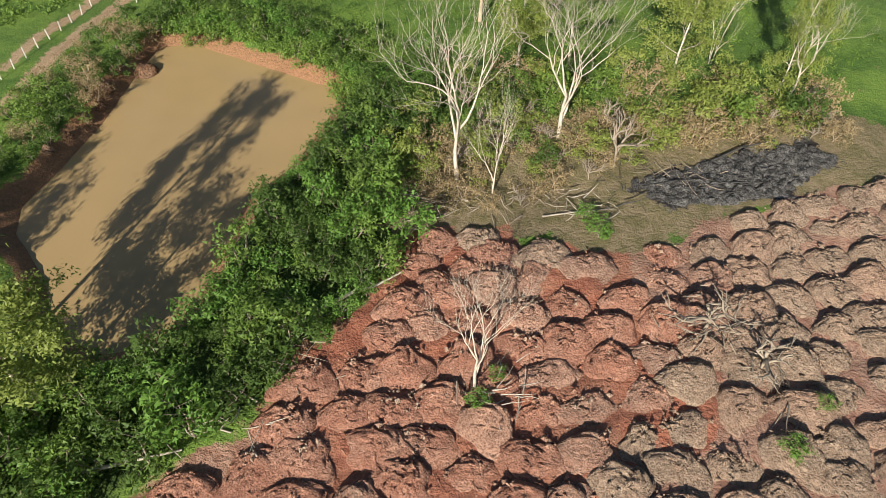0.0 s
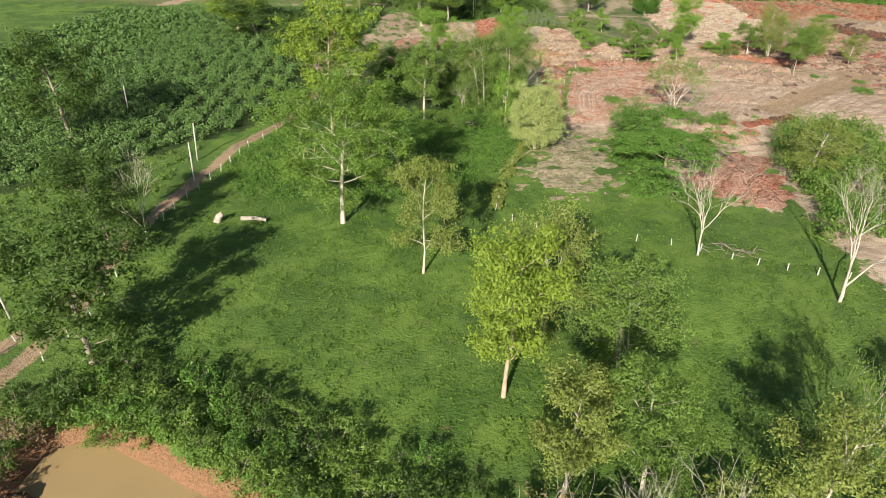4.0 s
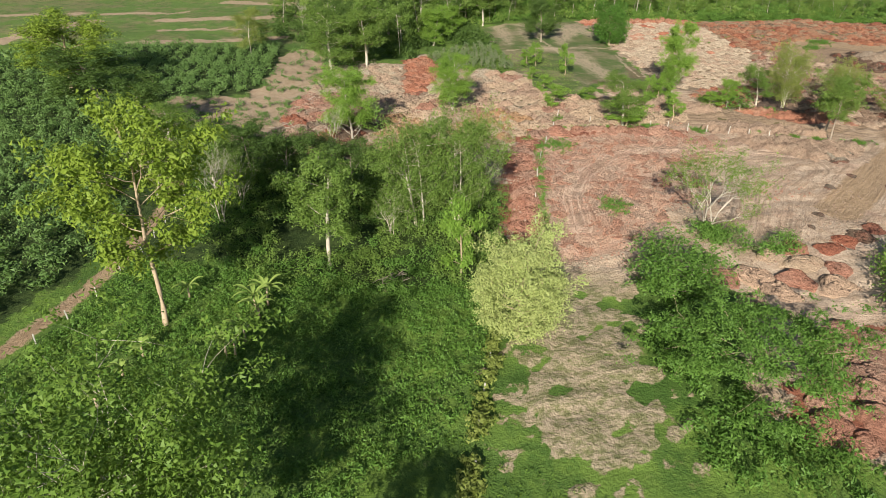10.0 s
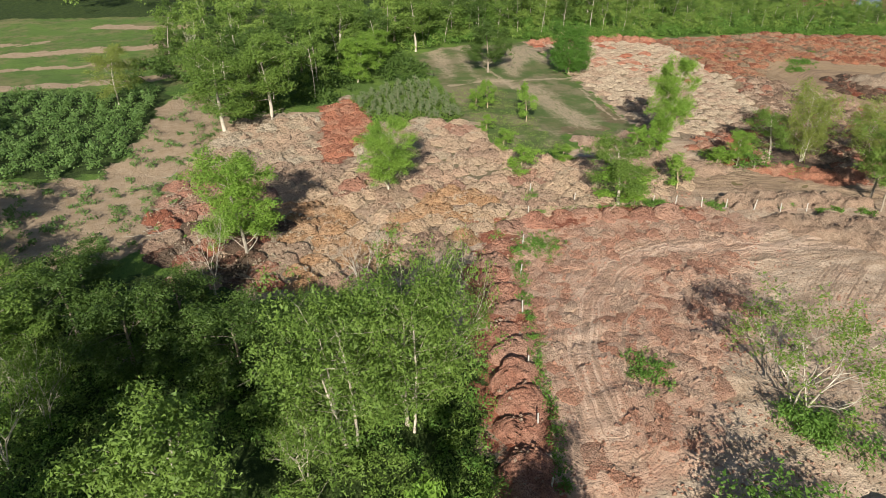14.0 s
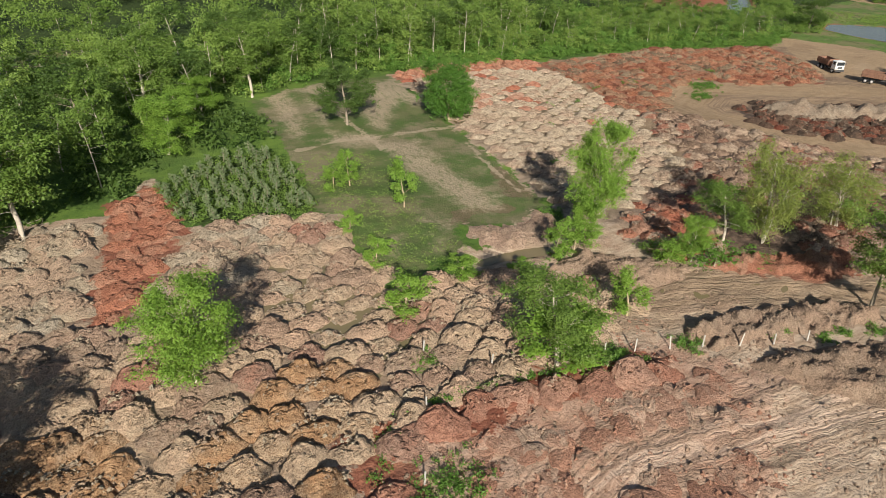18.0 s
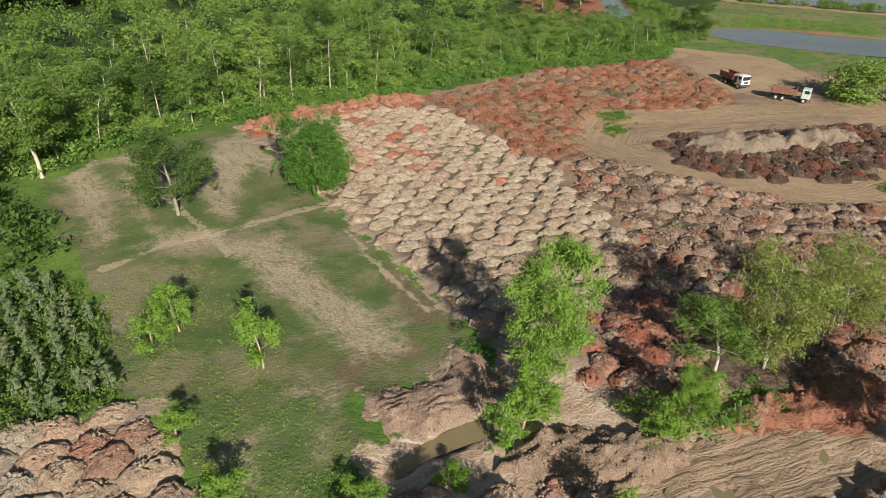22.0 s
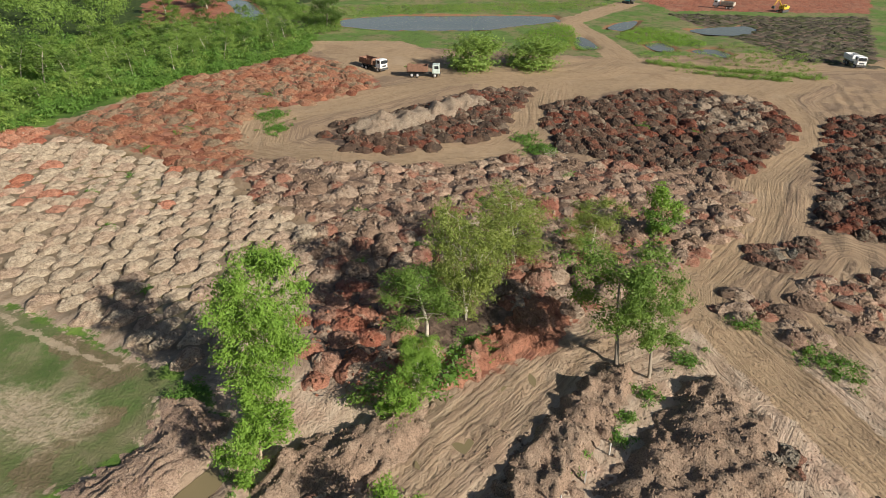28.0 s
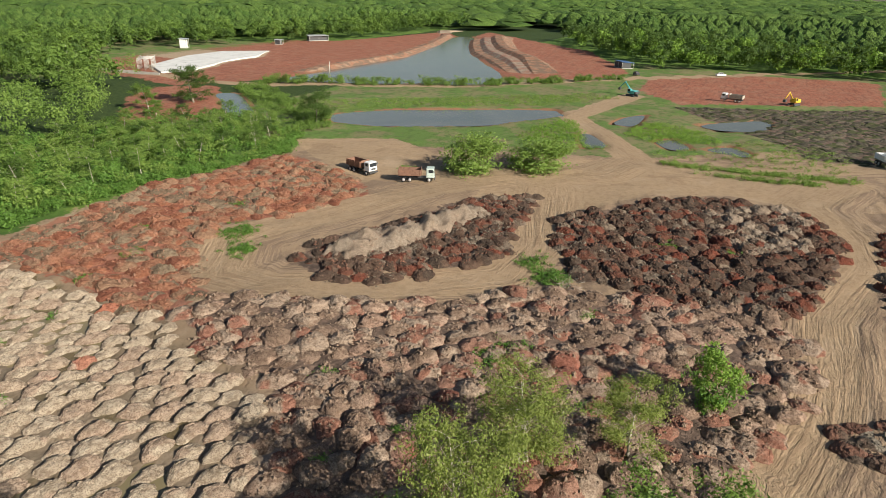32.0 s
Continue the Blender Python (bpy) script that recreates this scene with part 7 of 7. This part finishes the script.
dump_truck(165.8, 264.8, math.degrees(math.atan2(-0.95, -0.3)), WHITE_PAINT, RUST, "white-cabbed tipper truck parked on the dirt yard")
dump_truck(165.3, 251.3, math.degrees(math.atan2(-0.92, 0.40)), GREEN_PAINT, RUST, "green and brown tipper truck on the dirt yard")
dump_truck(309, 198, 75, WHITE_PAINT, TIMBER, "white tipper truck on the far red bank")
dump_truck(226, 160.6, 200, WHITE_PAINT, WHITE_PAINT, "white tipper truck at the haul road's end")


def excavator(x, y, heading, paint, label):
    e = tagged(new("excavator"), label, "excavator")
    e.matrix_world = pose(x, y, ground_z(x, y), 0, 0, heading)
    for s_ in (-1, 1):
        box("track", (3.9, 0.6, 0.85), (0, s_ * 1.1, 0.43), STEEL, e, 0.25)
    box("house", (3.0, 2.5, 1.2), (-0.6, 0, 1.7), paint, e, 0.12)
    c = box("cab", (1.5, 1.0, 1.5), (0.6, 0.75, 2.1), paint, e, 0.1)
    box("cab_window", (1.1, 0.06, 0.8), (0.65, 1.25, 2.35), GLASS, c, 0.01)
    box("counterweight", (0.8, 2.5, 1.0), (-2.2, 0, 1.6), STEEL, e, 0.2)
    rod("boom", (0.6, -0.2, 1.9), (3.8, -0.2, 4.9), 0.32, 0.25, paint, e, 4)
    rod("stick", (3.6, -0.2, 5.0), (6.2, -0.2, 2.8), 0.24, 0.18, paint, e, 4)
    box("bucket", (0.9, 1.1, 0.9), (6.2, -0.2, 2.2), STEEL, e, 0.15)
    return e


excavator(304, 232.5, 60, TEAL, "teal crawler excavator at the road end")
excavator(312, 178, 150, YELLOW, "yellow crawler excavator on red soil")


def car(x, y, heading, paint, label):
    e = tagged(new("car"), label, "car")
    e.matrix_world = pose(x, y, ground_z(x, y), 0, 0, heading)
    box("body", (4.6, 1.8, 0.75), (0, 0, 0.72), paint, e, 0.15)
    c = box("cabin", (2.5, 1.6, 0.65), (0.1, 0, 1.4), paint, e, 0.12, taper=0.82)
    for s_ in (-1, 1):
        box("side_window", (1.9, 0.04, 0.4), (0.1, s_ * 0.76, 1.42), GLASS, c, 0.01)
        wheel(e, 1.4, s_ * 0.8, 0.34, 0.22)
        wheel(e, -1.4, s_ * 0.8, 0.34, 0.22)
    return e


car(391, 207, 120, WHITE_PAINT, "white pickup on the far road")
car(368, 242, 30, STEEL, "dark car beside the far road")


def shelter(x, y, lx, ly, h, heading, label, roof=TIN, wall=STEEL):
    e = tagged(new("shelter"), label, "shelter")
    e.matrix_world = pose(x, y, ground_z(x, y), 0, 0, heading)
    box("roof", (lx + 0.8, ly + 0.8, 0.25), (0, 0, h), roof, e, 0.05, turn=(5, 0, 0))
    for sx in (-1, 0, 1):
        for sy in (-1, 1):
            rod("column", (sx * lx / 2, sy * ly / 2, -0.1), (sx * lx / 2, sy * ly / 2, h), 0.1, 0.1, CEMENT, e, 6)
    box("floor_slab", (lx, ly, 0.3), (0, 0, 0.15), CEMENT, e)
    box("back_wall", (lx, ly * 0.8, h - 0.6), (0, ly * 0.08, h / 2 + 0.05), wall, e, 0.02)
    return e


shelter(359, 510, 4, 4, 5.5, 20, "small white raised hut at the wood edge", TIN, WHITE_PAINT)
shelter(452, 478, 14, 5, 3.6, -35, "long open shed with a grey tin roof")
shelter(401, 254, 9, 6, 3.2, 35, "blue-roofed open shelter beside the road", BLUE)
shelter(414, 482, 4, 4, 3, 10, "small pale hut on red ground")
e = tagged(new("scaffolding"), "white scaffold frames beside the concrete apron", "scaffolding")
e.matrix_world = pose(270, 440, ground_z(270, 440), 0, 0, 40)
for k in range(6):
    for j in (0, 1, 2):
        rod("upright", (k * 2.5, j * 3, 0), (k * 2.5, j * 3, 5.5), 0.12, 0.12, CEMENT, e, 5)
    rod("crossbar", (k * 2.5, 0, 5.0), (k * 2.5, 6, 5.0), 0.12, 0.12, CEMENT, e, 5)
for j in (0, 1, 2):
    rod("ledger", (0, j * 3, 4.0), (12.5, j * 3, 4.0), 0.12, 0.12, CEMENT, e, 5)
for x, y, h in ((282, 352, 8), (248.5, 466, 11)):
    tagged(rod("utility_pole", (x, y, -0.5), (x, y, h), 0.16, 0.11, CEMENT), "tall concrete utility pole by the water", "utility pole")
APRON = [(281, 453), (321, 471.5), (352, 474), (369, 454), (341, 440), (318, 438), (278, 424), (264, 428)]
bm = bmesh.new()
vs = [bm.verts.new((x, y, 0.6)) for x, y in APRON]
bm.faces.new(vs)
ex = bmesh.ops.extrude_face_region(bm, geom=bm.faces[:])
for v in ex["geom"]:
    if isinstance(v, bmesh.types.BMVert):
        v.co.z = -0.4
bmesh.ops.recalc_face_normals(bm, faces=bm.faces[:])
tagged(part_mesh("pavement_apron", bm, WHITE_CEMENT), "pale concrete apron above the reservoir", "pavement", kind="structure")



WALL_LINE = [(256, 488), (257.5, 452), (257.5, 418)]
wall = tagged(new("roadside_wall"), "long low grey concrete wall beside the far road", "wall", kind="structure")
for (x0, y0), (x1, y1) in zip(WALL_LINE, WALL_LINE[1:]):
    L = math.hypot(x1 - x0, y1 - y0)
    for k in range(int(L / 6)):
        t = (k + 0.5) * 6 / L
        box("panel", (5.9, 0.2, 1.3), (x0 + (x1 - x0) * t, y0 + (y1 - y0) * t, 0.55), CEMENT, wall, 0.02, turn=(0, 0, math.degrees(math.atan2(y1 - y0, x1 - x0))))


def ribbon(line, wide, z0, z1, material, label):
    """A long level bank along a line, with sloping sides."""
    V, Fc = [], []
    for k, (x, y) in enumerate(line):
        (ax, ay), (bx, by) = line[max(k - 1, 0)], line[min(k + 1, len(line) - 1)]
        d = Vector((bx - ax, by - ay, 0)).normalized()
        n = Vector((d.y, -d.x, 0))
        for off, z in ((-wide * 0.5 - 2.2 * (z1 - z0), z0), (-wide * 0.5, z1), (wide * 0.5, z1), (wide * 0.5 + 2.2 * (z1 - z0), z0)):
            V.append((x + n.x * off, y + n.y * off, z if 0 < k < len(line) - 1 else z0 - 0.3))
        if k:
            b = 4 * k
            Fc += [(b - 4 + j, b - 3 + j, b + 1 + j, b + j) for j in range(3)]
    return tagged(new("embankment", raw_mesh("embankment", V, Fc, material, False)), label, "embankment", kind="structure")


shore = [(560, 400), (520, 388), (470, 368), (426, 348), (380, 318), (335, 287)]
for k, (off, z) in enumerate(((4, 1.0), (12, 2.4), (20, 3.8))):
    ribbon([(x + off * 0.6, y - off * 0.8) for x, y in shore], 5, -0.5, z, J_RED if k % 2 == 0 else J_PINK, "stepped red earth bank of the reservoir")
ribbon([(282, 378), (318, 380), (390, 379), (470, 398), (550, 423), (590, 446)], 4, -0.5, 1.4, J_RED, "red earth rim of the reservoir")
ribbon([(560, 425), (600, 448), (640, 440)], 8, -0.5, 1.2, J_PALE, "pale sandy rim of the reservoir")
leaf_mass("hedge", random_points([(186, 300), (205, 312), (226, 345), (246, 372), (262, 372), (230, 330), (214, 306), (200, 296)], 130, 1.6, 74), 26, LEAF_MID, 0.8, 3.0, 2.6, 110, 0.38, "scrub between the woods and the marsh", "hedge")
plant("leafy1", 195.7, 360.5, 8, 7, "green tree on the red slope", 0.4)
plant("leafy0", 190, 351, 5, 5, "small green tree on the red slope", 1.4)
leaf_mass("water_reeds", random_points([(208, 207), (212, 212), (240, 190), (236, 168), (212, 170)], 140, 1.2, 76), 28, LEAF_SCRUB, 0.2, 0.7, 1.6, 46, 0.24, "rough grass beside the haul road", "grass")

# scrub and reeds round the far water
pts = [(204.8 + rng.gauss(0, 0.9), 208 - 40 * t) for t in [rng.random() for _ in range(150)]] + [(198.5 + rng.gauss(0, 0.7), 200 - 26 * t) for t in [rng.random() for _ in range(60)]]
leaf_mass("water_reeds", pts, 37, LEAF_SCRUB, 0.3, 0.9, 1.6, 46, 0.26, "green verge between road and marsh", "reeds")
leaf_mass("water_reeds", random_points([(223, 347), (250, 310), (300, 246), (296, 236), (274, 250), (262, 262), (238, 298), (222, 312), (206, 312)], 420, 1.5, 71), 21, LEAF_SCRUB, 0.2, 0.8, 2.2, 50, 0.28, "bright green marsh grass along the pond", "reeds")
leaf_mass("water_reeds", random_points([(206, 234), (214, 246), (236, 246), (246, 240), (228, 232), (212, 222)], 150, 1.2, 72), 22, LEAF_BRIGHT, 0.3, 1.0, 1.8, 60, 0.26, "bright green grass between road and pond", "reeds")
leaf_mass("water_reeds", random_points([(226, 214), (232, 222), (252, 218), (246, 204), (232, 196)], 150, 1.2, 73), 23, LEAF_BRIGHT, 0.3, 1.0, 1.8, 60, 0.26, "bright green grass among the pools", "reeds")
leaf_mass("hedge", [(262 + 40 * t + rng.gauss(0, 1), 372 - 80 * t + rng.gauss(0, 1)) for t in [rng.random() for _ in range(70)]], 24, LEAF_MID, 1.5, 4.5, 3.0, 140, 0.48, "roadside bushes below the reservoir", "hedge")
leaf_mass("hedge", [(302 + 50 * t + rng.gauss(0, 1), 290 - 45 * t + rng.gauss(0, 1)) for t in [rng.random() for _ in range(50)]], 25, LEAF_MID, 1.0, 3.5, 2.6, 140, 0.48, "bushes along the far road", "hedge")
heap_field("soil_heaps", FAR_DARK, 3.0, 2.5, 37, 1.9, 0.4, J_MARSH, "dark dug-over spoil among the pools", 25, shapes=TINY)
